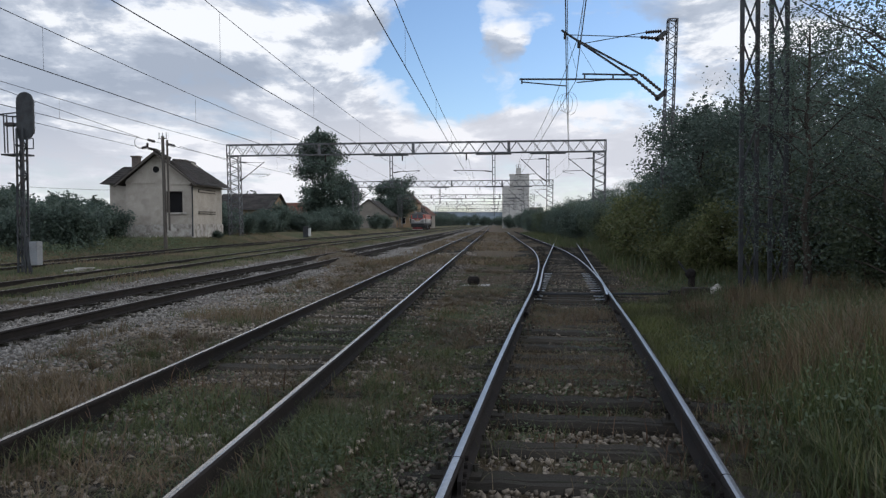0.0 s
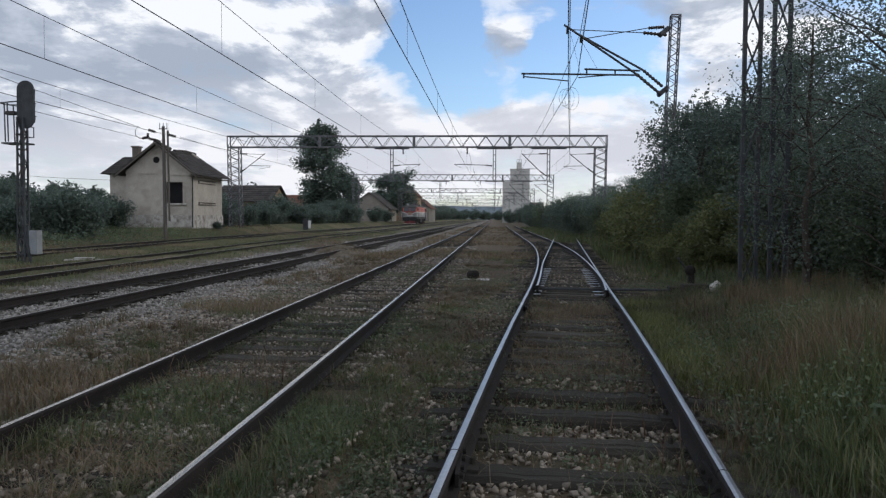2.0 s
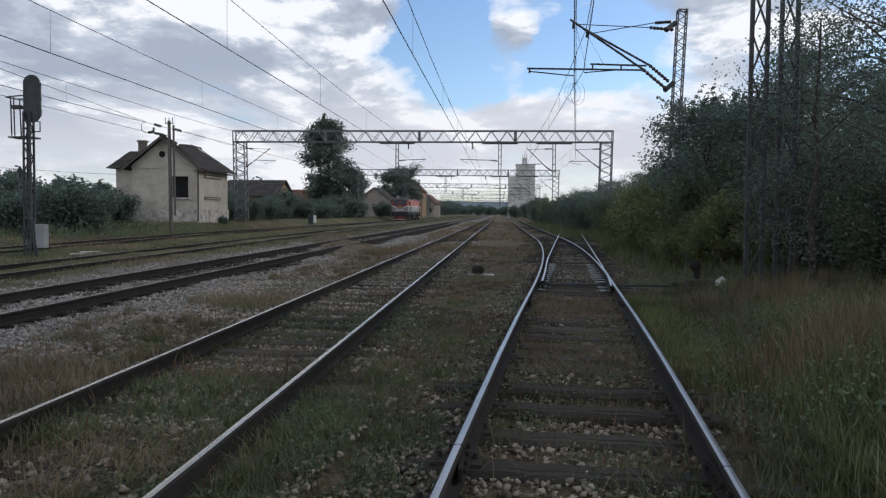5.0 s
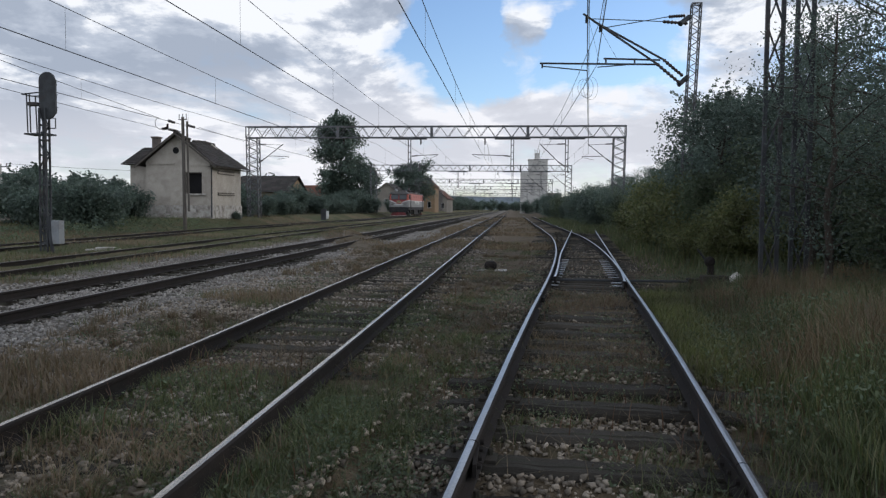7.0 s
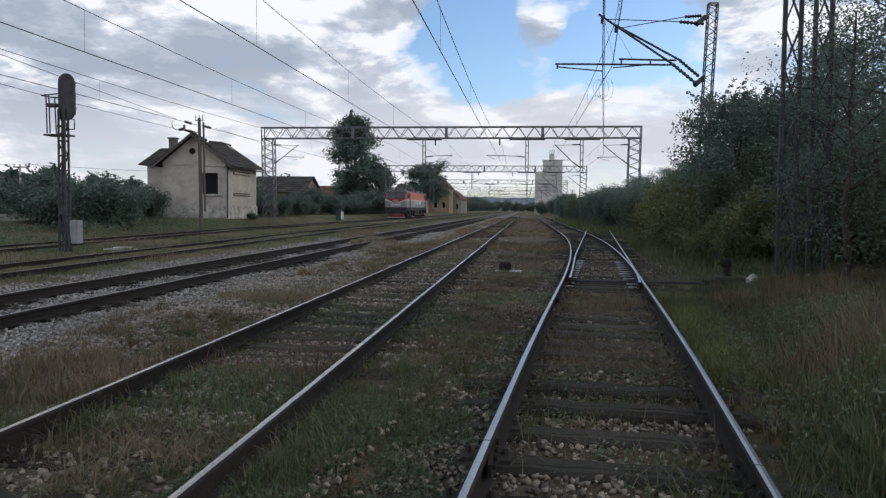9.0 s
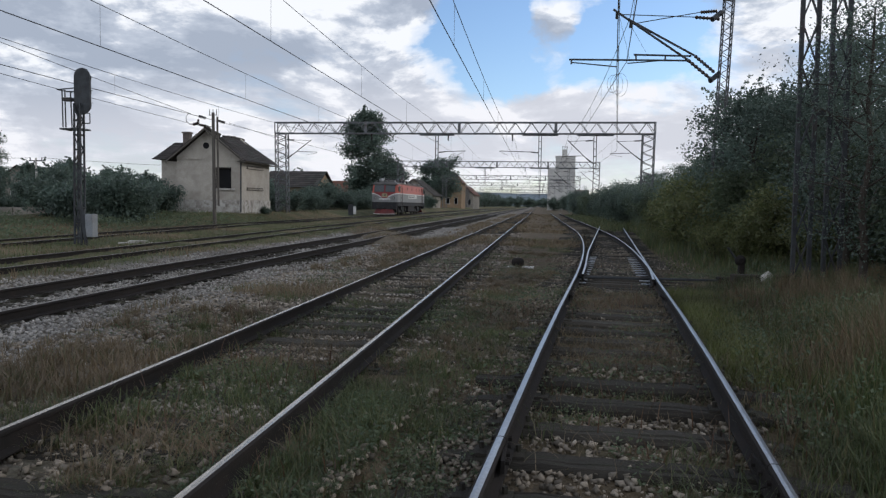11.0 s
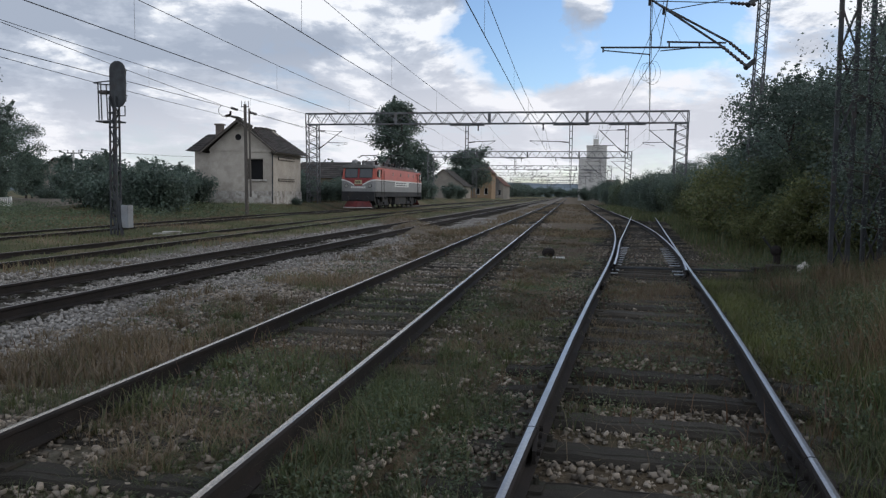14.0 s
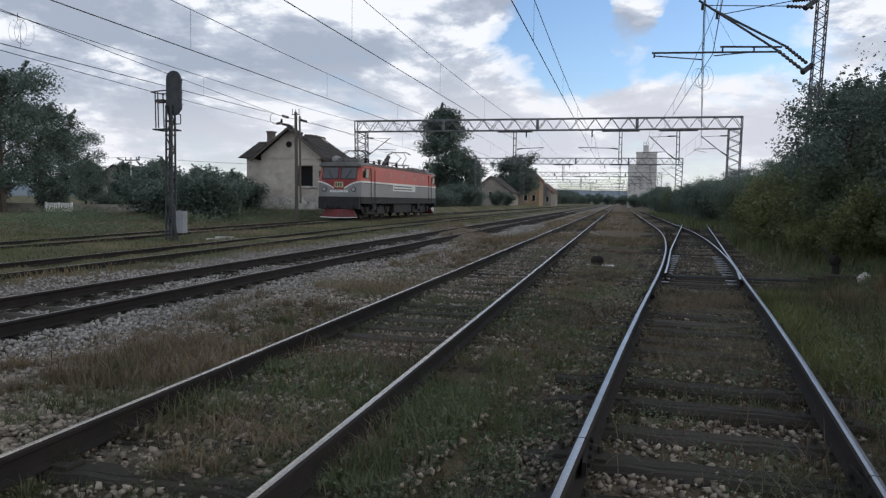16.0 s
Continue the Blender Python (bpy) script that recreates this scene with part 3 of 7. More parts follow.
def sleeper_mesh(length, seed):
    """A rotten sleeper: crumbled ends, a split along its top, hollows."""
    r = random.Random(seed)
    g = Geo()
    hl, n = length / 2, 17
    v, f = [], []
    split = r.uniform(-0.05, 0.05)
    for i in range(n):
        x = -hl + length * i / (n - 1) + r.uniform(-0.03, 0.03)
        e = min(i, n - 1 - i)
        rot = 0.0 if e > 2 else (0.035, 0.018, 0.008)[e] * r.uniform(0.4, 1.6)
        w, t = 0.138 + r.uniform(-0.014, 0.010) - rot, r.uniform(-0.018, 0.004) - rot * 1.3
        split += r.uniform(-0.012, 0.012)
        deep = r.uniform(0.004, 0.022)
        v += [(x, -w, -0.16), (x, -w + r.uniform(-0.01, 0.01), t - 0.035), (x, -w + 0.03, t), (x, split - 0.012, t + r.uniform(-0.006, 0.004)), (x, split, t - deep),
              (x, split + 0.012, t + r.uniform(-0.006, 0.004)), (x, w - 0.03, t), (x, w + r.uniform(-0.01, 0.01), t - 0.035), (x, w, -0.16)]
        if i:
            o = (i - 1) * 9
            f += [(o + j, o + (j + 1) % 9, o + 9 + (j + 1) % 9, o + 9 + j) for j in range(9)]
    f += [tuple(range(9)), tuple(range((n - 1) * 9, n * 9))]
    g.add(v, f)
    for s in (-0.75, 0.75):       # base plates and screws on the top
        if abs(s) < hl - 0.2:
            g.box(s - 0.16, s + 0.16, -0.075, 0.075, -0.012, 0.010)
            for u in (-0.115, 0.115):
                g.rod((s + u, 0.03, 0.01), (s + u, 0.03, 0.05), 0.017, 5)
    return g.mesh("sleeper", SLEEPER)


SLEEPERS = [sleeper_mesh(2.55, i) for i in range(4)]
LONG_SLEEPERS = [sleeper_mesh(3.1 + 0.45 * i, 20 + i) for i in range(4)]


def lay_sleepers(parent, fx, y0, y1, spacing, seed, drop=0.0, dip=None, meshes=None, skip=0.0):
    r = random.Random(seed)
    y, i = y0, 0
    while y < y1:
        if r.random() >= skip:
            s = new("sleeper", (meshes or SLEEPERS)[r.randrange(4)])
            s.parent = parent
            z = 0.012 - drop + (float(dip(y)) if dip else 0.0) + r.uniform(-0.012, 0.006)
            a = math.degrees(math.atan((float(fx(y + 0.5)) - float(fx(y - 0.5)))))
            s.matrix_basis = pose(float(fx(y)) + r.uniform(-0.05, 0.05), y + r.uniform(-0.03, 0.03), z, r.uniform(-1, 1), r.uniform(-0.6, 0.6), -a + r.uniform(-1.5, 1.5))
        y += spacing
        i += 1


def flat(y):
    return 0.02 + 0.0 * np.asarray(y, dtype=float)


def const(x):
    return lambda y: x + 0.0 * np.asarray(y, dtype=float)


def offset(fx, d):
    return lambda y: fx(y) + d


def build_tracks():
    shiny, dull, warm = [RAIL_SIDE, RAIL_TOP], [RAIL_SIDE, RAIL_TOP_DULL], [RAIL_SIDE, RAIL_TOP_WARM]
    main = thing("railway_track", pose(0, 0, 0), "main line track with polished rails on old wooden sleepers", "railway track", "yard tracks", "structure")
    for d in (-GAUGE + 0.01, GAUGE - 0.01):
        rail(main, const(MAIN_X + d), -30, 420, flat, warm, 4)
    second = thing("railway_track", pose(0, 0, 0), "rusty track in clean grey ballast", "railway track", "yard tracks", "structure")
    for d in (-GAUGE, GAUGE):
        rail(second, const(SECOND_X + d), -30, 420, flat, dull, 4)
    third = thing("railway_track", pose(0, 0, 0), "overgrown track half sunk in brown grass", "railway track", "yard tracks", "structure")
    for d in (-GAUGE, GAUGE):
        rail(third, offset(third_x, d), -10, 420, flat, dull, 4)
    fourth = thing("railway_track", pose(0, 0, 0), "overgrown track beside the old house", "railway track", "yard tracks", "structure")
    for d in (-GAUGE, GAUGE):
        rail(fourth, offset(fourth_x, d), 3, 420, flat, dull, 4)
    siding = thing("railway_track", pose(0, 0, 0), "siding with shiny rails on rotten sleepers, ending in a turnout", "railway track", "yard tracks", "structure")

    def base(y):
        return 0.02 + near_dip(y)

    for d, yj in ((-GAUGE, 4.36), (GAUGE, 4.14)):
        f = offset(straight_x, d)
        rail(siding, f, -8, yj - 0.006, base, shiny, 0.5)
        rail(siding, f, yj + 0.006, 11.9, base, shiny, 0.5)
        fishplate(siding, float(f(yj)), yj, float(base(yj)))
        fishplate(siding, float(f(11.9)), 11.9, float(base(11.9)))
    rail(siding, offset(turnout_x, -GAUGE), 11.92, 135, base, shiny, 1.0)
    rail(siding, offset(straight_x, GAUGE), 11.92, 52, base, shiny, 1.0)
    # blades of the turnout and the rails past its crossing

    def left_blade(y):
        return straight_x(y) - GAUGE + 0.10 * (1 - smooth_step(y, 15.0, 24.0)) + 0.02

    def right_blade(y):
        return turnout_x(y) + GAUGE - 0.075 * (1 - smooth_step(y, 13.5, 17.0))

    rail(siding, left_blade, 15.0, 52, base, shiny, 1.0)
    rail(siding, right_blade, 14.2, 135, base, shiny, 1.0)
    for y in np.arange(14.6, 22.5, 0.62):       # bright slide plates under the blades
        g = Geo()
        xl, xr = float(straight_x(y)) - GAUGE, float(straight_x(y)) + GAUGE
        w = 0.10 + 0.012 * (y - 14)
        part("slide_plate", Geo().box(xl + 0.07, xl + 0.09 + w, y - 0.045, y + 0.045, 0.028, 0.044), RAIL_TOP, siding)
        g.box(xr - 0.16 - w, xr - 0.07, y - 0.045, y + 0.045, 0.028, 0.044)
        part("slide_plate", g, RAIL_TOP, siding)
    g = Geo()
    xl = float(straight_x(15.6))
    g.rod((xl - 0.75, 15.6, 0.05), (xl + 2.2, 15.6, 0.05), 0.025, 6)
    part("stretcher_bar", g, STEEL_DARK, siding)

    lay_sleepers(siding, straight_x, -7.25, 14.0, 0.65, 1, 0.0, near_dip)
    for y0 in np.arange(14.1, 50, 0.62):
        k = min(3, int((y0 - 14) / 9))
        lay_sleepers(siding, lambda y: (straight_x(y) + turnout_x(y)) / 2, y0, y0 + 0.1, 0.62, int(y0 * 10), 0.0, None, [LONG_SLEEPERS[k]] * 4)
    lay_sleepers(siding, turnout_x, 51, 90, 0.65, 5, 0.02)
    lay_sleepers(main, const(MAIN_X), -11.4, 150, 0.62, 2, 0.0)
    lay_sleepers(second, const(SECOND_X), -9.4, 110, 0.62, 3, 0.02)
    lay_sleepers(third, third_x, 8.0, 60, 0.62, 4, 0.085, None, None, 0.15)
    lay_sleepers(fourth, fourth_x, 14.0, 60, 0.62, 6, 0.085, None, None, 0.2)


build_tracks()

# ---- overhead line ----
GANTRY_Y = [64.5 + 57.5 * i for i in range(7)]
LEFT_LEG, RIGHT_LEG, BEAM_Z = -23.2, 9.35, 8.5


def insulator(geo, p, q, r=0.07, sheds=5):
    radii = [0.03]
    for i in range(sheds):
        radii += [r, 0.035]
    return geo.disc_stack(p, q, radii, 8)


def cantilever(parent, x, z_low, z_high, reach, sign):
    """A swivel bracket on a post at x, reaching to one side: strut, tie, registration arm, insulators."""
    tip = x + sign * reach
    b = Geo()
    b.rod((x + sign * 0.5, 0, z_low + 0.35), (tip, 0, z_high), 0.035, 6)
    b.rod((x + sign * 0.6, 0, z_high - 0.02), (tip, 0, z_high - 0.08), 0.018, 5)
    b.rod((x + sign * reach * 0.40, 0, z_low + 0.62), (x + sign * (reach + 0.5), 0, z_low + 0.58), 0.026, 5)
    b.rod((x + sign * (reach + 0.5), 0, z_low + 0.5), (tip - sign * 0.5, 0, z_low + 0.32), 0.016, 4)
    ob = part("bracket", b, STEEL_DARK, parent)
    part("insulator", insulator(Geo(), (x, 0, z_low), (x + sign * 0.55, 0, z_low + 0.40)), PORCELAIN, ob)
    part("insulator", insulator(Geo(), (x, 0, z_high), (x + sign * 0.65, 0, z_high - 0.02)), PORCELAIN, ob)


def build_gantry():
    g0 = thing("catenary_gantry", pose(0, GANTRY_Y[0], 0), "grey steel lattice gantry spanning the yard tracks", "catenary gantry", "gantries over the yard")
    for x in (LEFT_LEG + 0.5, RIGHT_LEG - 0.5):
        s = 1 if x < 0 else -1
        leg = Geo()
        leg.lattice((x + s * 0.1, 0, -0.1), (x, 0, BEAM_Z - 0.98), (0.48, 0, 0), (0, 0.38, 0), 10, 0.055, 0.034)
        leg.box(x + s * 0.1 - 0.8, x + s * 0.1 + 0.8, -0.6, 0.6, -0.4, 0.35)
        part("leg", leg, STEEL, g0)
    beam = Geo()
    beam.lattice((LEFT_LEG, 0, BEAM_Z - 0.48), (RIGHT_LEG, 0, BEAM_Z - 0.48), (0, 0, 0.47), (0, 0.38, 0), 24, 0.055, 0.030)
    for x in np.linspace(LEFT_LEG, RIGHT_LEG, 5)[1:-1]:
        beam.box(x - 0.12, x + 0.12, -0.41, -0.36, BEAM_Z - 0.93, BEAM_Z - 0.02)
    part("beam", beam, STEEL, g0)
    for x in (-8.87, -0.07, 4.5):
        p = Geo()
        p.box(x - 1.5, x + 1.5, -0.12, 0.12, BEAM_Z - 1.12, BEAM_Z - 0.98)
        for s in (-0.11, 0.11):
            p.box(x + s - 0.035, x + s + 0.035, -0.06, 0.06, 4.75, BEAM_Z - 1.1)
        for z in (5.1, 5.7, 6.3, 6.9):
            p.box(x - 0.074, x + 0.074, -0.05, 0.05, z - 0.03, z + 0.03)
        part("drop_post", p, STEEL, g0)
    cantilever(g0, LEFT_LEG + 1.0, 5.35, 7.0, 2.2, 1)
    cantilever(g0, RIGHT_LEG - 1.0, 5.35, 7.0, 2.1, -1)
    cantilever(g0, 4.35, 5.1, 7.0, 2.1, -1)
    for x, x2 in ((-8.7, -6.4), (-0.25, -3.5)):
        s = 1 if x2 > x else -1
        a = Geo()
        a.rod((x + s * 0.5, 0, 6.02), (x2, 0, 6.10), 0.03, 5)
        a.rod((x2, 0, 6.08), (x2 - s * 0.7, 0, 5.75), 0.016, 4)
        ob = part("registration_arm", a, STEEL_DARK, g0)
        part("insulator", insulator(Geo(), (x, 0, 5.95), (x + s * 0.55, 0, 6.02)), PORCELAIN, ob)
    for x in (-14.6, -7.9, -2.4):
        h = Geo()
        insulator(h, (x, 0, BEAM_Z - 1.55), (x, 0, BEAM_Z - 0.98), 0.08)
        part("hanging_insulator", h, PORCELAIN, g0)
    for y in GANTRY_Y[1:]:
        copy_thing(g0, pose(0, y, 0))


build_gantry()


def overhead_line(label, contact, messenger, spans):
    """contact(y), messenger(y): (x, z); droppers every 9 m in each span."""
    t = thing("overhead_line", pose(0, 0, 0), label, "overhead wire", "overhead lines")
    a, b = spans[0][0], spans[-1][1]
    for name, fn, r in (("contact_wire", contact, 0.013), ("messenger_wire", messenger, 0.011)):
        pts = []
        for s0, s1 in spans:
            pts += [s0 + (s1 - s0) * i / 12 for i in range(12)]
        pts.append(b)
        part(name, Geo().tube([(fn(y)[0], y, fn(y)[1]) for y in pts], r, 4), WIRE, t)
    for s0, s1 in spans[:5]:
        for i in range(6):
            y = s0 + (s1 - s0) * (i + 0.5) / 6
            if y > 4:
                part("dropper", Geo().rod((*contact(y)[:1], y, contact(y)[1]), (messenger(y)[0], y, messenger(y)[1]), 0.005, 3), WIRE, t)
    return t


def sagging(y, spans, hi, lo):
    for a, b in spans:
        if a <= y <= b:
            u = 2 * (y - a) / (b - a) - 1
            return lo + (hi - lo) * u * u
    return hi


def build_lines():
    far = [(GANTRY_Y[i], GANTRY_Y[i + 1]) for i in range(6)]
    spans = [(-50.0, 4.0), (4.0, GANTRY_Y[0])] + far
    for fx, zc, hi, lo, label in ((const(MAIN_X + 0.1), 5.50, 7.1, 6.34, "contact and messenger wires above the main line"),
                                  (const(SECOND_X), 5.68, 7.4, 6.86, "contact and messenger wires above the ballasted track"),
                                  (const(-11.8), 5.60, 7.05, 6.60, "contact and messenger wires above the overgrown track"),
                                  (const(-17.4), 5.82, 7.1, 6.60, "contact and messenger wires above the locomotive's track")):
        overhead_line(label, lambda y, fx=fx, zc=zc: (float(fx(y)), zc), lambda y, fx=fx, hi=hi, lo=lo: (float(fx(y)), sagging(y, spans, hi, lo)), spans)
    # siding and turnout lines meet at the bracket mast
    near = [(-30.0, 26.3), (26.3, GANTRY_Y[0])] + far[:3]
    overhead_line("wires above the turnout, held by the bracket mast",
                  lambda y: (float(np.interp(y, [-30, 0, 26.3, 64.5, 400], [-2.2, 0.6, 2.8, 2.4, 2.65])), float(np.interp(y, [-30, 26.3, 64.5, 400], [5.75, 6.4, 6.0, 5.7]))),
                  lambda y: (float(np.interp(y, [-30, 0, 26.3, 64.5, 400], [-1.9, 0.8, 2.87, 2.3, 2.65])), sagging(y, near, 7.5, 6.7) + 0.35 * float(np.interp(y, [-30, 26.3, 64.5], [0, 1, 0]))), near)
    overhead_line("wires above the siding, running to the gantry's end",
                  lambda y: (float(np.interp(y, [-30, 26.3, 64.5, 400], [-2.9, 2.48, 6.3, 6.3])), float(np.interp(y, [-30, 26.3, 64.5, 400], [5.9, 6.2, 6.2, 6.0]))),
                  lambda y: (float(np.interp(y, [-30, 26.3, 64.5, 400], [-2.9, 2.52, 6.3, 6.3])), float(np.interp(y, [-30, 26.3, 64.5, 400], [8.4, 7.95, 7.3, 7.2]))), near)
    feed = thing("feeder_wire", pose(0, 0, 0), "slack feeder wires running to the wooden pole", "overhead wire", "overhead lines")
    for k, (p, q) in enumerate((((-14.76, 5, 5.3), (-21.4, 45, 6.25)), ((-17.4, 5, 7.7), (-17.4, 36.0, 5.85)))):
        pts = [Vector(p).lerp(Vector(q), i / 10) - Vector((0, 0, 0.12 * math.sin(math.pi * i / 10))) for i in range(11)]
        part("wire", Geo().tube(pts, 0.011, 4), WIRE, feed)
    # a coil of spare jumper wire hanging in the line
    for cx, cy, cz, n in ((2.55, 26.9, 5.75, 3), (-17.4, 19.04, 6.32, 3)):
        coil = thing("jumper_loop", pose(cx, cy, cz), "loops of jumper wire hanging from the overhead line", "jumper wire", "jumper loops")
        part("hanger", Geo().rod((0, 0, 0.28), (0, 0, 0.52), 0.008, 4), WIRE, coil)
        for j in range(n):
            r = 0.30 + 0.05 * j
            part("loop", Geo().tube([(r * 0.62 * math.cos(a) + 0.14 * (j - 1), 0.1 * j, r * math.sin(a)) for a in np.linspace(-0.1, 6.2, 20)], 0.005, 4), WIRE, coil)


build_lines()


def build_bracket_mast():
    """Lattice mast beside the turnout with two hinged brackets."""
    m = thing("bracket_mast", pose(0, 26.3, 0), "slim grey lattice mast with two insulated catenary brackets", "catenary mast")
    g = Geo()
    g.lattice((5.75, 0, 0), (6.06, 0, 8.4), (0.145, 0, 0), (0, 0.14, 0), 24, 0.028, 0.012)
    part("mast", g, STEEL, m)
    part("footing", Geo().box(5.4, 6.1, -0.35, 0.35, -0.3, 0.15), CONCRETE, m, bevel=0.02)
    for dy, low, high, ins_low, ins_high, hz in (
            (-0.16, (5.55, 5.75), (2.30, 8.10), (4.75, 6.42), (4.95, 7.80), ((0.87, 6.46), (4.84, 6.38))),
            (0.22, (5.72, 6.05), (2.80, 7.88), (5.05, 6.62), (5.2, 8.05), ((3.05, 6.67), (4.95, 6.60)))):
        b = Geo()
        b.rod((ins_low[0], dy, ins_low[1]), (high[0], dy, high[1]), 0.038, 6)
        b.rod((ins_high[0], dy, ins_high[1]), (high[0] + 0.25, dy, high[1] - 0.17), 0.016, 5)
        b.rod((hz[0][0], dy, hz[0][1]), (hz[1][0], dy, hz[1][1]), 0.032, 6)
        b.rod((hz[0][0] + 0.08, dy, hz[0][1]), (hz[0][0] + 0.08, dy, hz[0][1] - 0.16), 0.03, 5)
        if dy < 0:
            b.rod((hz[0][0] + 0.1, dy, hz[0][1] - 0.10), (2.48, dy, 6.2), 0.022, 5)
            b.rod((hz[0][0] + 2.0, dy, 6.45), (2.5, dy, 7.9), 0.006, 4)
        else:
            b.rod((4.1, dy, 6.64), (4.1, dy, 6.44), 0.03, 5)
            b.rod((4.1, dy, 6.47), (2.85, dy, 6.38), 0.02, 5)
            b.rod((3.5, dy, 6.66), (2.9, dy, 7.7), 0.006, 4)
        b.rod((high[0] + 0.12, dy - 0.05, high[1] - 0.08), (high[0] + 0.12, dy + 0.05, high[1] - 0.3), 0.05, 6)
        ob = part("bracket", b, STEEL_DARK, m)
        part("insulator", insulator(Geo(), (*low[:1], dy, low[1]), (ins_low[0], dy, ins_low[1]), 0.068, 7), PORCELAIN, ob)
        part("insulator", insulator(Geo(), (5.75, dy, 7.72 if dy < 0 else 8.08), (ins_high[0], dy, ins_high[1]), 0.068, 7), PORCELAIN, ob)
    for z in (5.85, 7.85):
        h = Geo()
        h.rod((5.5, -0.2, z - 0.15), (5.85, 0.1, z + 0.15), 0.09, 6)
        part("hinge", h, STEEL_DARK, m)


build_bracket_mast()


def build_anchor_tower():
    t = thing("anchor_tower", pose(4.98, 14.4, 0), "tall dark lattice anchor tower standing among the bushes", "lattice tower")
    for x in (-0.25, 0.28):
        g = Geo()
        for sx in (-0.14, 0.14):
            g.box(x + sx - 0.034, x + sx + 0.034, -0.034, 0.034, -0.2, 9.0)
        for i in range(11):
            z0, z1 = 0.2 + i * 0.78, 0.2 + (i + 1) * 0.78
            k = 1 if i % 2 else -1
            g.rod((x - 0.14 * k, -0.02, z0), (x + 0.14 * k, -0.02, z1), 0.022)
            g.rod((x + 0.14 * k, 0.02, z0), (x - 0.14 * k, 0.02, z1), 0.018)
        part("column", g, STEEL_DARK, t)
    for z in (1.4, 3.2, 6.8, 8.6):
        for y in (-0.06, 0.03):
            part("tie_plate", Geo().box(-0.13, 0.17, y, y + 0.03, z, z + 0.09), STEEL_DARK, t)
    part("footing", Geo().box(-0.6, 0.65, -0.4, 0.4, -0.4, 0.12), CONCRETE, t, bevel=0.03)


build_anchor_tower()


def build_signal():
    s = thing("railway_signal", pose(-14.86, 22.8, -0.02), "dark colour-light signal on a lattice post, seen from behind", "railway signal")
    g = Geo()
    for x in (-0.14, 0.14):
        for y in (-0.1, 0.1):
            g.rod((x * 0.85, y, 0), (x * 0.70 + 0.03, y, 4.6), 0.036)
    for i in range(9):
        z0, z1 = 0.3 + i * 0.47, 0.3 + (i + 1) * 0.47
        k = 1 if i % 2 else -1
        for y in (-0.1, 0.1):
            g.rod((-0.10 * k, y, z0), (0.10 * k, y, z1), 0.022)
        g.box(-0.12, 0.13, -0.11, 0.11, z0 - 0.02, z0 + 0.03)
    part("post", g, STEEL_DARK, s)
    n = 12
    prof = [(0.15 + 0.275 * math.cos(math.pi * i / n), 5.47 + 0.275 * math.sin(math.pi * i / n)) for i in range(n + 1)]
    prof += [(0.15 - 0.275 * math.cos(math.pi * i / n), 4.52 - 0.275 * math.sin(math.pi * i / n)) for i in range(n + 1)]
    part("backboard", Geo().prism(prof, "y", -0.03, 0.03), STEEL_DARK, s, bevel=0.012)
    part("lamp_case", Geo().box(0.0, 0.30, 0.03, 0.28, 4.45, 5.55), STEEL_DARK, s, bevel=0.03)
    for z in (4.6, 5.0, 5.4):
        h = Geo()
        h.rod((0.15, 0.28, z), (0.15, 0.36, z), 0.10, 12)
        part("lamp_lens", h, LENS_DARK, s)
        p = Geo().rod((0.42, 0.0, z + 0.02), (0.50, 0, z + 0.02), 0.015, 4)
        part("bolt", p, STEEL_DARK, s)
    c = Geo()
    c.rod((-0.78, 0.1, 5.07), (-0.2, 0.1, 5.12), 0.022, 5)
    c.rod((-0.78, 0.1, 5.07), (-0.72, 0.55, 5.07), 0.022, 5)
    c.rod((-0.72, 0.55, 5.07), (0.1, 0.55, 5.07), 0.022, 5)
    for x in (-0.62, -0.52):
        c.rod((x, 0.1, 5.06), (x + 0.02, 0.1, 3.85), 0.022, 5)
    c.rod((-0.62, 0.55, 5.06), (-0.58, 0.55, 3.85), 0.022, 5)
    c.rod((-0.12, 0.1, 4.3), (0.32, 0.1, 4.3), 0.015, 5)
    c.rod((0.34, 0.1, 4.3), (0.34, 0.1, 3.98), 0.018, 5)
    c.rod((0.34, 0.1, 3.98), (0.1, 0.1, 3.98), 0.018, 5)
    part("service_cage", c, STEEL_DARK, s)
    part("platform", Geo().box(-0.70, 0.05, 0.05, 0.6, 3.78, 3.83), STEEL_DARK, s)
    part("route_lamp", Geo().box(-0.50, -0.20, -0.05, 0.15, 4.68, 4.80), STEEL_DARK, s, bevel=0.02)
    b = part("relay_box", Geo().box(0.22, 0.52, -0.12, 0.18, 0.30, 1.05), BOX_GREY, s, "pale grey relay cabinet", bevel=0.015)
    part("door_panel", Geo().box(0.25, 0.49, -0.128, -0.118, 0.34, 1.01), BOX_GREY, b)
    part("cable_pipe", Geo().tube([(0.2, -0.1, 1.2), (0.22, -0.12, 0.6), (0.3, -0.1, 0.0)], 0.06, 6), STEEL_DARK, s)
    part("footing", Geo().box(-0.3, 0.35, -0.25, 0.25, -0.4, 0.0), CONCRETE, s, bevel=0.02)


build_signal()

# ---- buildings ----


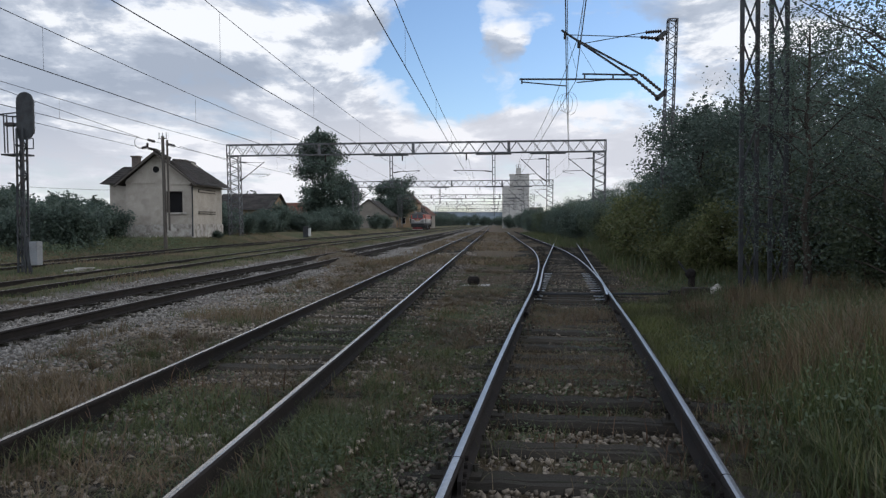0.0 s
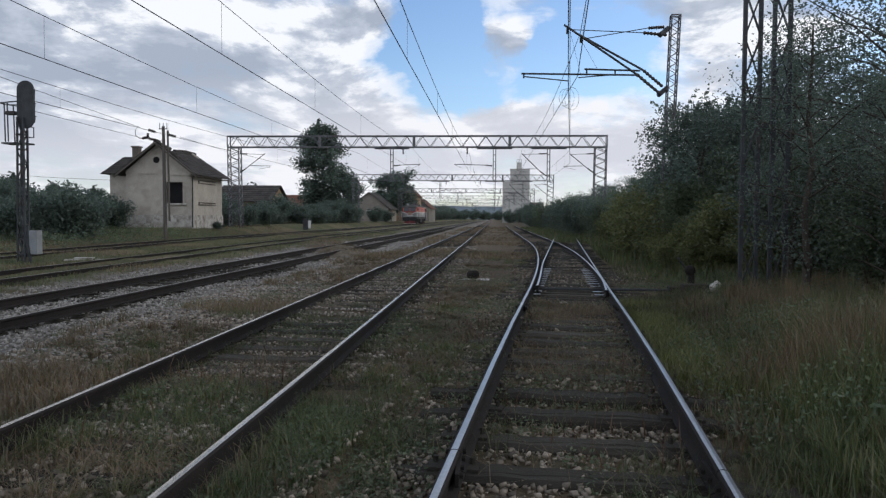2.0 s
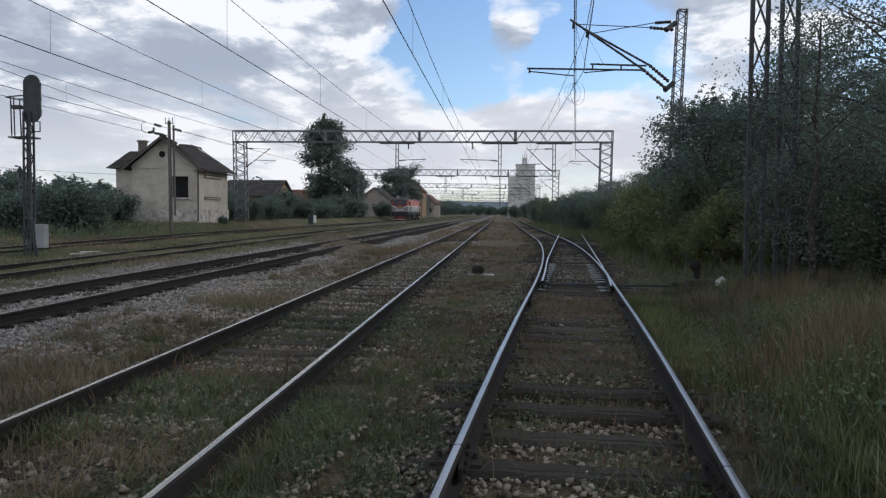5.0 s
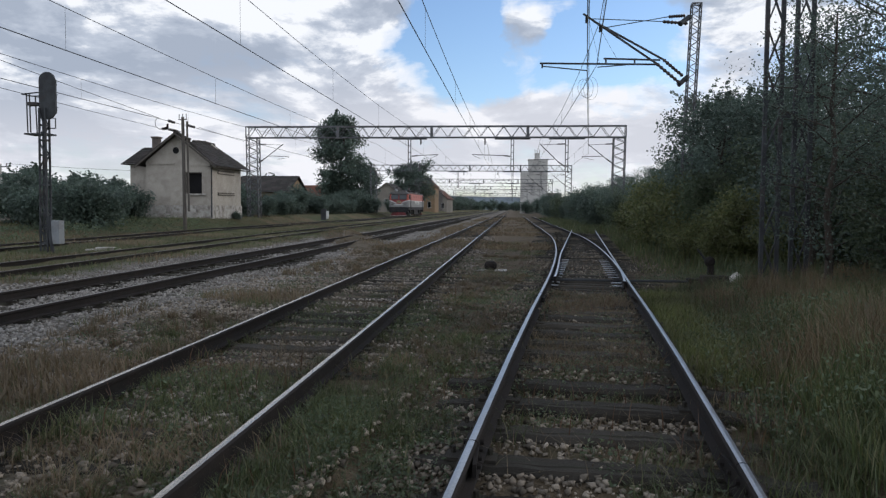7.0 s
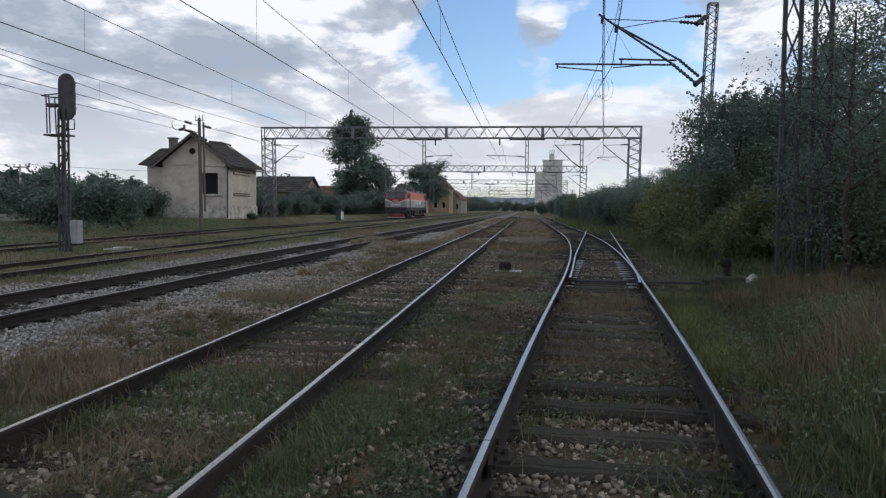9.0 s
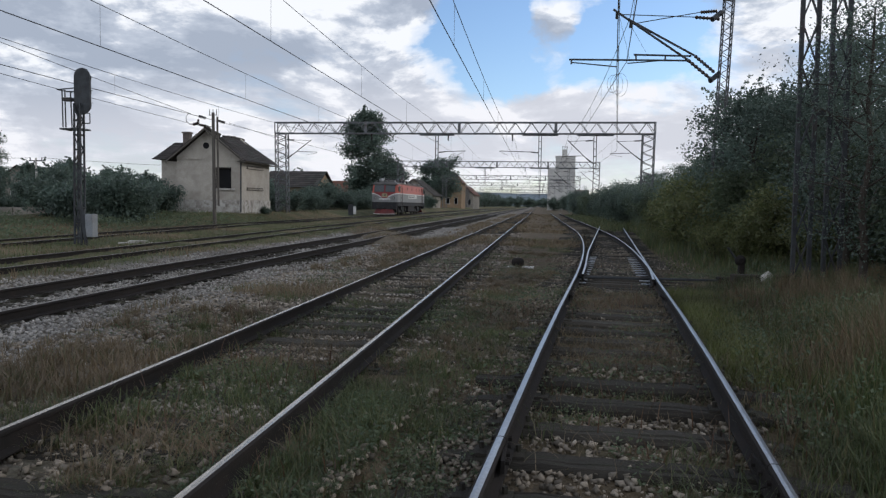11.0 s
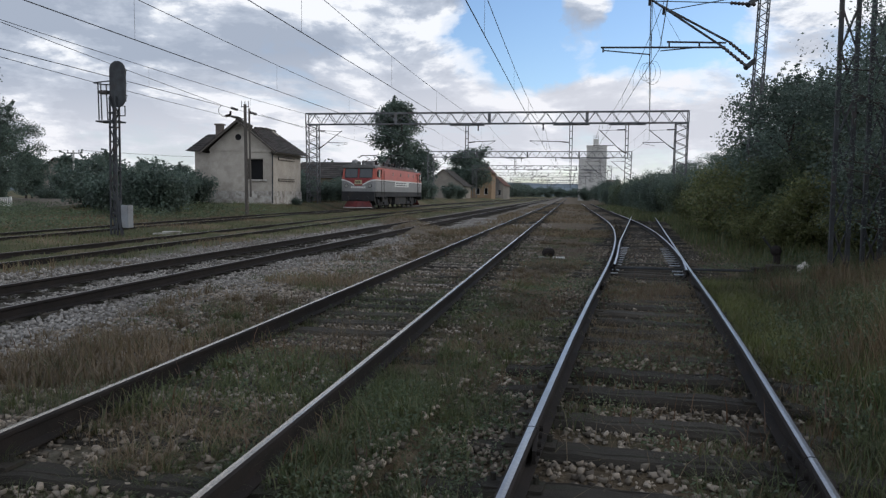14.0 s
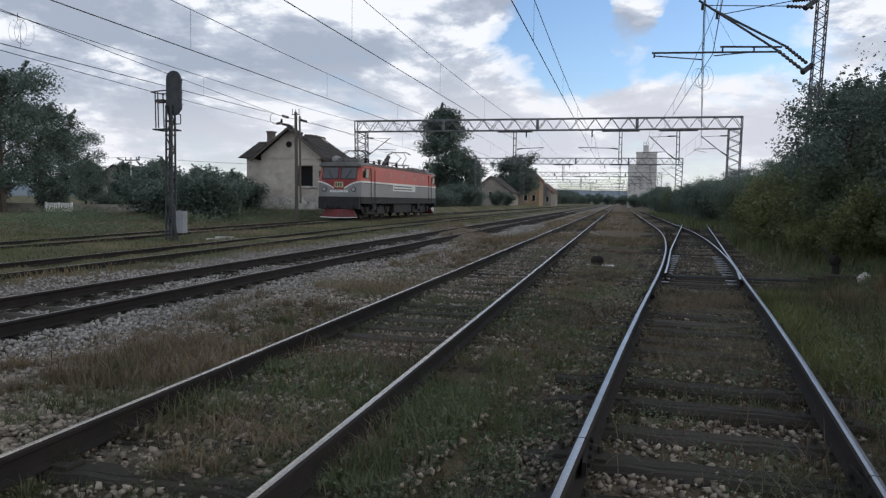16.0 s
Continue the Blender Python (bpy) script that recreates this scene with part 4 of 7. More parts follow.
def wall_with_holes(geo, axis, at, thick, u0, u1, z0, z1, holes):
    """A wall plate with rectangular openings (u0, u1, z0, z1) cut through it."""
    us = sorted({u0, u1, *[h[0] for h in holes], *[h[1] for h in holes]})
    zs = sorted({z0, z1, *[h[2] for h in holes], *[h[3] for h in holes]})
    for a, b in zip(us, us[1:]):
        for c, d in zip(zs, zs[1:]):
            um, zm = (a + b) / 2, (c + d) / 2
            if any(h[0] < um < h[1] and h[2] < zm < h[3] for h in holes):
                continue
            if axis == "y":
                geo.box(a, b, at, at + thick, c, d)
            else:
                geo.box(at, at + thick, a, b, c, d)
    return geo.weld()


def tiled_slope(geo, ridge_a, ridge_b, eave_a, eave_b, rows, cols, seed, sag=0.0, lift=0.05):
    """Roof slope of lapped tile strips between a ridge and an eave line."""
    r = random.Random(seed)
    ra, rb, ea, eb = (Vector(p) for p in (ridge_a, ridge_b, eave_a, eave_b))
    n = (rb - ra).cross(ea - ra).normalized()
    if n.z < 0:
        n = -n
    for i in range(rows):
        for j in range(cols):
            u0, u1 = j / cols, (j + 1) / cols
            w0, w1 = i / rows, (i + 1.25) / rows
            pts = []
            for u, w in ((u0, w0), (u1, w0), (u1, min(w1, 1.0)), (u0, min(w1, 1.0))):
                p = ra.lerp(rb, u).lerp(ea.lerp(eb, u), w)
                p.z -= sag * math.sin(math.pi * u) * (1 - w)
                pts.append(p)
            k = lift + r.uniform(-0.008, 0.012)
            top = [pts[0] + n * 0.012, pts[1] + n * 0.012, pts[2] + n * k, pts[3] + n * k]
            geo.add(pts + top, [(0, 3, 2, 1), (4, 5, 6, 7), (0, 1, 5, 4), (1, 2, 6, 5), (2, 3, 7, 6), (3, 0, 4, 7)])
    return geo


def build_old_house():
    """Abandoned pointsman's house: front gable with one empty window, blind windows to the track, broken ridge."""
    h = thing("old_house", pose(0, 0, 0), "abandoned cream-plastered railway house with a broken dark tiled roof", "house")
    x0, x1, y0, y1, zb, zp, zt = -27.2, -22.25, 54.0, 60.2, 0.2, 1.6, 4.85
    front = Geo()
    wall_with_holes(front, "y", y0, 0.35, x0, x1, zp, zt, [(-24.17, -22.91, 2.47, 4.04)])
    front.prism([(x0, zt), (x1, zt), (-24.72, 6.85)], "y", y0, y0 + 0.35)
    part("front_wall", front, PLASTER, h)
    side = Geo()
    side.box(x1 - 0.35, x1, y0 + 0.352, y1, zp, zt)
    side.box(x0, x0 + 0.35, y0 + 0.352, y1, zp, zt)
    side.box(x0 + 0.352, x1 - 0.352, y1 - 0.35, y1, zp, zt)
    side.prism([(x0 + 0.36, zt + 0.003), (x1 - 0.36, zt + 0.003), (-24.72, 6.75)], "y", y1 - 0.35, y1)
    part("side_wall", side, PLASTER, h)
    part("plinth", Geo().box(x0 - 0.06, x1 + 0.06, y0 - 0.06, y1 + 0.06, zb, zp - 0.003), PLINTH, h, "flaking whitish plinth")
    wing = Geo()
    wing.box(-29.7, x0 - 0.003, 56.4, y1 - 0.003, zb, 4.75)
    part("rear_wing", wing, PLASTER, h)
    # window: reveal, near-black panel painted as the room's shade, sill, remains of the frame
    w = part("window", Geo().box(-24.17, -22.91, y0 + 0.30, y0 + 0.34, 2.47, 4.04), OPENING_SHADE, h, "window opening closed by a near-black panel")
    fr = Geo()
    for a in (-24.17, -22.98):
        fr.box(a, a + 0.07, y0 + 0.12, y0 + 0.20, 2.47, 4.04)
    fr.box(-24.10, -22.98, y0 + 0.12, y0 + 0.20, 3.97, 4.04)
    part("window_frame", fr, WOOD_GREY, w)
    part("window_sill", Geo().box(-24.45, -22.62, y0 - 0.12, y0 - 0.002, 2.33, 2.46), PLINTH, w, bevel=0.02)
    for a, b in ((-24.37, -24.18), (-22.90, -22.71)):
        part("window_surround", Geo().box(a, b, y0 - 0.035, y0 - 0.002, 2.47, 4.05), PLASTER, w)
    part("cornice", Geo().box(x0, -25.0, y0 - 0.07, y0 - 0.002, 4.62, 4.74), PLASTER, h)
    part("cornice", Geo().box(-24.2, x1, y0 - 0.07, y0 - 0.002, 4.52, 4.62), PLASTER, h)
    # near-black disc on the wall stands in for the vent's shaded inside
    ring = Geo().rod((-24.88, y0 - 0.03, 5.65), (-24.88, y0 - 0.003, 5.65), 0.24, 18)
    part("round_vent", ring, OPENING_SHADE, h)
    for z0, z1 in ((3.98, 4.25), (2.36, 2.58)):        # blind window heads and sills on the track side
        m = Geo()
        for a, b, c, d in ((55.3, 58.65, z1 - 0.06, z1), (55.3, 58.65, z0, z0 + 0.06), (55.3, 55.36, z0 + 0.06, z1 - 0.06)):
            m.box(x1 + 0.002, x1 + 0.07, a, b, c, d)
        part("blind_moulding", m, WOOD_GREY, h)
    part("downpipe", Geo().tube([(x1 + 0.35, y0 + 0.1, 4.6), (x1 + 0.10, y0 - 0.05, 4.35), (x1 + 0.10, y0 - 0.08, 0.7)], 0.055, 7), STEEL_DARK, h)
    roof = Geo()
    rz, ez = 6.95, 4.50
    for ex in (-21.62, -27.85):
        ez2 = ez
        tiled_slope(roof, (-24.72, 53.45, rz), (-24.72, 58.2, rz - 0.35), (ex, 53.45, ez2), (ex, 58.2, ez2), 14, 16, 4 + int(-ex), 0.25)
        tiled_slope(roof, (-24.72, 58.2, rz - 0.34), (-24.72, 60.75, rz - 0.40), (ex, 58.2, ez2), (ex, 60.75, ez2), 14, 9, 9 + int(-ex), 0.0)
    rf = part("roof", roof, ROOF_TILE, h)
    r = random.Random(8)
    for i in range(20):
        y = 53.45 + i * 0.365
        z = rz + 0.03 - (0.35 * (y - 53.45) / 4.7 + 0.2 * math.sin((y - 53.45) / 4.75 * math.pi) if y < 58.2 else 0.33 + 0.06 * (y - 58.2) / 2.5)
        if i in (7, 8, 12):
            continue
        part("ridge_tile", Geo().rod((-24.72, y, z + r.uniform(-0.03, 0.05)), (-24.72, y + 0.40, z + r.uniform(-0.03, 0.05)), 0.13, 7), ROOF_TILE, rf)
    wr = Geo()
    tiled_slope(wr, (-26.5, 58.3, 6.20), (-29.5, 58.3, 6.20), (-26.5, 55.9, 4.72), (-30.2, 55.9, 4.72), 9, 11, 31)
    tiled_slope(wr, (-26.5, 58.3, 6.20), (-29.5, 58.3, 6.20), (-26.5, 60.7, 4.72), (-30.2, 60.7, 4.72), 9, 11, 32)
    tiled_slope(wr, (-29.5, 58.3, 6.20), (-29.5, 58.31, 6.20), (-30.2, 55.9, 4.72), (-30.2, 60.7, 4.72), 9, 10, 33)
    part("wing_roof", wr, ROOF_TILE, h)
    for s in (-1, 1):          # barge boards and fascia of the front gable
        b = Geo()
        ex = -24.72 + s * 3.1
        p, q = Vector((-24.72, 53.42, 6.93)), Vector((ex, 53.42, 4.48))
        b.rod(p - Vector((0, 0, 0.10)), q - Vector((0, 0, 0.10)), 0.075, 4)
        part("barge_board", b, WOOD_GREY, h)
    part("soffit", Geo().box(-22.24, -21.7, 53.5, 60.7, 4.42, 4.47), WOOD_GREY, h)
    c = part("chimney", Geo().box(-28.30, -27.78, 57.18, 57.72, 5.6, 6.85), SOOTY_BRICK, h, "stubby soot-darkened chimney", bevel=0.02)
    part("chimney_cap", Geo().box(-28.37, -27.71, 57.11, 57.79, 6.853, 6.98), SOOTY_BRICK, c, bevel=0.02)


build_old_house()


def simple_house(label, x0, x1, y0, y1, eave, ridge, wall, roof, along="y", windows=(), zb=0.0, name="house"):
    """A plain gabled house; windows: (u0, u1, z0, z1) on the wall that faces the camera."""
    h = thing(name, pose(0, 0, 0), label, "house", "houses beyond the yard")
    part("wall", wall_with_holes(Geo(), "y", y0, 0.3, x0, x1, zb, eave, list(windows)), wall, h)
    b = Geo()
    b.box(x0, x0 + 0.3, y0 + 0.302, y1, zb, eave)
    b.box(x1 - 0.3, x1, y0 + 0.302, y1, zb, eave)
    b.box(x0 + 0.302, x1 - 0.302, y1 - 0.3, y1, zb, eave)
    part("side_wall", b, wall, h)
    r = Geo()
    if along == "y":
        xm = (x0 + x1) / 2
        part("gable", Geo().prism([(x0, eave), (x1, eave), (xm, ridge)], "y", y0 + 0.01, y1 - 0.01), wall, h)
        for ex in (x0 - 0.5, x1 + 0.5):
            ez = eave - 0.5 * (ridge - eave) / (xm - x0)
            tiled_slope(r, (xm, y0 - 0.5, ridge + 0.1), (xm, y1 + 0.5, ridge + 0.1), (ex, y0 - 0.5, ez + 0.1), (ex, y1 + 0.5, ez + 0.1), 8, 10, 3)
    else:
        ym = (y0 + y1) / 2
        part("gable", Geo().prism([(y0, eave), (y1, eave), (ym, ridge)], "x", x0 + 0.01, x1 - 0.01), wall, h)
        for ey in (y0 - 0.5, y1 + 0.5):
            ez = eave - 0.5 * (ridge - eave) / (ym - y0)
            tiled_slope(r, (x0 - 0.4, ym, ridge + 0.1), (x1 + 0.4, ym, ridge + 0.1), (x0 - 0.4, ey, ez + 0.1), (x1 + 0.4, ey, ez + 0.1), 8, 12, 3)
    part("roof", r, roof, h)
    for u0, u1, z0, z1 in windows:
        w = part("window", Geo().box(u0, u1, y0 + 0.18, y0 + 0.22, z0, z1), LENS_DARK, h)
        f = Geo()
        for a, b2, c, d in ((u0, u0 + 0.08, z0, z1), (u1 - 0.08, u1, z0, z1), (u0 + 0.08, u1 - 0.08, z0, z0 + 0.08), (u0 + 0.08, u1 - 0.08, z1 - 0.08, z1)):
            f.box(a, b2, y0 + 0.10, y0 + 0.16, c, d)
        part("window_frame", f, WHITE_PAINT, w)
    return h


simple_house("low ochre house with a dark hipped roof behind shrubs", -36.0, -28.9, 95, 103, 3.6, 5.6, OCHRE, ROOF_TILE, "x", [(-33.6, -32.6, 1.4, 2.7)])
simple_house("grey rendered barn with a steep gable and small loft window", -32.2, -23.4, 165, 178, 3.6, 7.0, BARE_BRICK, ROOF_TILE, "y", [(-28.3, -27.4, 4.0 - 1.0, 3.5)])
simple_house("tall orange-brown house with a tiled roof", -27.5, -21.2, 205, 216, 7.6, 10.6, OCHRE, ROOF_RED, "y", [(-25.6, -24.4, 4.6, 6.2), (-23.2, -22.2, 1.6, 3.4), (-25.6, -24.4, 1.6, 3.4)])
simple_house("long pale station building with a brown roof", -27.0, -20.8, 238, 262, 4.8, 7.6, BARE_BRICK, ROOF_RED, "y", [(-25.0, -23.8, 1.4, 3.2), (-22.6, -21.6, 1.4, 3.2)])
simple_house("small distant pale house under a red roof", -44.5, -38.0, 150, 158, 3.4, 6.0, PLASTER, ROOF_RED, "x", [(-43.0, -41.8, 1.4, 2.6), (-40.5, -39.5, 1.4, 2.6)])
simple_house("far grey house half hidden behind garden trees", -96.0, -86.0, 122, 132, 3.8, 7.2, BARE_BRICK, ROOF_TILE, "y", [(-92.5, -91.2, 1.5, 2.9)])


def build_silo():
    s = thing("grain_silo", pose(5.0, 260, 0), "tall pale concrete grain silo with a roof turret", "silo")
    for x0, x1, top in ((-2.4, 0.2, 14.1), (0.203, 6.7, 18.0)):
        part("silo_block", Geo().box(x0, x1, -2.5, 3.5, -0.2, top), CONCRETE, s, bevel=0.12)
    for x in (1.75, 3.35, 4.95):
        part("pilaster", Geo().box(x - 0.12, x + 0.12, -2.62, -2.503, 0.0, 17.6), CONCRETE, s)
    part("parapet", Geo().box(0.05, 6.85, -2.65, 3.65, 18.003, 18.35), CONCRETE, s, bevel=0.04)
    t = part("turret", Geo().box(2.3, 4.0, -0.9, 0.9, 18.353, 20.6), CONCRETE, s, bevel=0.05)
    g = Geo()
    for x in (2.35, 3.15, 3.95):
        g.rod((x, -0.85, 20.6), (x, -0.85, 21.7), 0.06)
    g.rod((2.35, -0.85, 21.6), (3.95, -0.85, 21.6), 0.05)
    g.rod((2.35, -0.85, 21.1), (3.95, -0.85, 21.1), 0.05)
    part("railing", g, STEEL, t)
    part("annex", Geo().box(6.9, 11.5, -2, 4, -0.1, 7.0), BARE_BRICK, s)


build_silo()


def build_wood_pole():
    """Paired wooden pole by the old house, with insulators and tension gear."""
    p = thing("wooden_pole", pose(-20.2, 45.0, 0), "tall old twin-post wooden pole with insulators beside the house", "utility pole")
    part("post", Geo().rod((0, 0, -0.2), (-0.08, 0, 7.0), 0.115, 8, 0.09), WOOD_GREY, p)
    part("post", Geo().rod((0.24, 0.05, 1.2), (0.17, 0.05, 6.75), 0.06, 8, 0.06), WOOD_GREY, p)
    a = Geo()
    a.rod((-0.35, 0, 6.85), (0.2, 0, 6.85), 0.03, 5)
    for x in (-0.3, -0.08, 0.15):
        a.rod((x, 0, 6.85), (x, 0, 7.2), 0.022, 5)
    part("crossbar", a, STEEL_DARK, p)
    for x0, z0, x1, z1 in ((-0.98, 6.78, -0.52, 6.64), (0.30, 6.48, 0.74, 6.36), (-1.36, 6.26, -1.06, 6.32), (-0.96, 6.24, -0.50, 6.16), (-1.02, 6.26, -1.0, 6.58)):
        i = Geo()
        insulator(i, (x0, -0.1, z0), (x1, -0.1, z1), 0.10, 5)
        part("insulator", i, PORCELAIN, p)
    w = Geo()
    w.tube([(-1.62, -0.1, 6.95), (-1.80, -0.1, 6.75), (-1.78, -0.1, 6.45), (-1.55, -0.1, 6.26), (-1.0, -0.1, 6.22), (-0.5, -0.1, 6.16), (-0.12, -0.02, 6.1)], 0.02, 5)
    part("jumper", w, WIRE, p)
    part("stay", Geo().rod((1.0, -0.1, 6.35), (-2.2, 19.4, 6.9), 0.012, 4), WIRE, p)


build_wood_pole()


def build_utility_pole():
    p = thing("utility_pole", pose(-51.6, 72, 0), "slim pale concrete power pole with a crossarm", "utility pole")
    part("post", Geo().rod((0, 0, -0.2), (0, 0, 5.7), 0.13, 8, 0.09), CONCRETE, p)
    part("crossarm", Geo().box(-0.75, 0.75, -0.05, 0.05, 5.35, 5.46), STEEL_DARK, p)
    for x in (-0.65, 0.65):
        part("insulator", insulator(Geo(), (x, 0, 5.46), (x, 0, 5.75), 0.06, 3), PORCELAIN, p)
    w = thing("power_wire", pose(0, 0, 0), "thin power wires sagging between far poles", "power wire")
    for x0, x1 in ((-52.25, -110), (-50.95, -29)):
        pts = [Vector((x0, 72, 5.72)).lerp(Vector((x1, 84, 5.6)), i / 8) - Vector((0, 0, 0.35 * math.sin(math.pi * i / 8))) for i in range(9)]
        part("wire", Geo().tube(pts, 0.016, 4), WIRE, w)


build_utility_pole()


def build_roadside():
    road = Geo()
    road.add([(-130, 40, 0.075), (-36.5, 47.5, 0.075), (-36.0, 53.5, 0.075), (-130, 56, 0.075)], [(0, 1, 2, 3)])
    tagged(part("road", road, ROAD), "strip of old asphalt road beyond the tracks", "road", kind="structure")
    f = thing("fence", pose(-46.7, 53.8, 0.03), "low white-painted concrete garden fence panel", "fence")
    for x in (0, 1.25, 2.5):
        part("post", Geo().box(x - 0.06, x + 0.06, -0.06, 0.06, -0.05, 0.92), WHITE_PAINT, f)
    for i in range(14):
        x = 0.14 + i * 0.17
        if 1.15 < x < 1.35:
            continue
        part("baluster", Geo().box(x - 0.035, x + 0.035, -0.03, 0.03, 0.22, 0.74), WHITE_PAINT, f)
    for z in (0.12, 0.75):
        part("rail", Geo().box(0.0, 2.5, -0.045, 0.045, z, z + 0.10), WHITE_PAINT, f)
    w = thing("garden_wall", pose(0, 57, 0), "long low grey concrete garden wall", "wall")
    for i in range(12):
        x = -70 + i * 3.0
        part("wall_panel", Geo().box(x, x + 2.94, 0, 0.15, -0.1, 0.78), BARE_BRICK, w, bevel=0.015)


build_roadside()


def build_yard_clutter():
    m = thing("point_lever", pose(4.0, 15.6, 0.06), "rusty hand point lever with a round weight beside the turnout", "point lever")
    part("base", Geo().box(-0.45, 0.45, -0.14, 0.14, -0.06, 0.06), RAIL_SIDE, m, bevel=0.015)
    part("stand", Geo().box(-0.055, 0.055, -0.07, 0.07, 0.06, 0.42), RAIL_SIDE, m, bevel=0.02)
    part("lever", Geo().rod((0, 0, 0.30), (-0.28, -0.05, 0.66), 0.022, 6), STEEL_DARK, m)
    part("weight", Geo().disc_stack((-0.02, -0.10, 0.40), (-0.02, 0.10, 0.40), [0.05, 0.10, 0.11, 0.10, 0.05], 12), RAIL_SIDE, m)
    t = thing("timber_beam", pose(4.35, 14.75, 0.13, 0, 0, 5), "old dark timber beam lying in the grass", "timber")
    part("beam", Geo().box(-0.75, 0.75, -0.13, 0.13, -0.12, 0.13), SLEEPER, t, bevel=0.02)
    st = Geo()
    r = random.Random(5)
    ico = [(0, 0, 1), (0.9, 0, 0.4), (0.3, 0.85, 0.4), (-0.7, 0.5, 0.35), (-0.7, -0.5, 0.4), (0.3, -0.85, 0.35), (0.7, 0.5, -0.4), (-0.3, 0.8, -0.5), (-0.9, 0, -0.4), (-0.3, -0.8, -0.4), (0.7, -0.5, -0.5), (0, 0, -0.9)]
    v = [tuple(c * 0.14 * r.uniform(0.8, 1.2) for c in p) for p in ico]
    st.add(v, [(0, 1, 2), (0, 2, 3), (0, 3, 4), (0, 4, 5), (0, 5, 1), (1, 6, 2), (2, 7, 3), (3, 8, 4), (4, 9, 5), (5, 10, 1), (2, 6, 7), (3, 7, 8), (4, 8, 9), (5, 9, 10), (1, 10, 6), (11, 7, 6), (11, 8, 7), (11, 9, 8), (11, 10, 9), (11, 6, 10)])
    s = part("white_rock", st, PLINTH, None, bevel=0.02)
    s.matrix_basis = pose(4.15, 14.35, 0.22, 0, 0, 30)
    tagged(s, "pale whitish boulder lying beside the timber beam", "rock")
    d = thing("marker_stub", pose(-0.52, 18.5, -0.05), "short rusty marker stub on a concrete slab between the tracks", "track marker")
    part("slab", Geo().box(-0.45, 0.40, -0.2, 0.2, -0.03, 0.05), CONCRETE, d, bevel=0.01)
    part("stub", Geo().disc_stack((0, 0, 0.05), (0, 0, 0.26), [0.10, 0.15, 0.16, 0.15, 0.10], 10), RAIL_SIDE, d)
    w = thing("dwarf_post", pose(-19.35, 77, 0.2), "short dark post with a white cap plate", "marker post")
    part("post", Geo().box(-0.5, 0.05, -0.12, 0.12, 0.0, 1.15), STEEL_DARK, w, bevel=0.02)
    part("plate", Geo().box(0.06, 0.34, -0.15, -0.10, 0.15, 0.95), WHITE_PAINT, w, bevel=0.01)
    c = thing("cable_cover", pose(-13.6, 24.3, 0.02, 0, 0, 12), "flat pale concrete cable trough cover in the grass", "cable cover")
    part("slab", Geo().box(-0.7, 0.6, -0.2, 0.2, -0.06, 0.03), PLINTH, c, bevel=0.02)
    part("lid", Geo().box(-0.4, 0.2, -0.15, 0.15, 0.033, 0.09), PLINTH, c, bevel=0.02)


build_yard_clutter()

# ---- locomotive ----
LOCO_V, LOCO_Y16 = 7.55, 46.4
WHEEL_R = 0.62


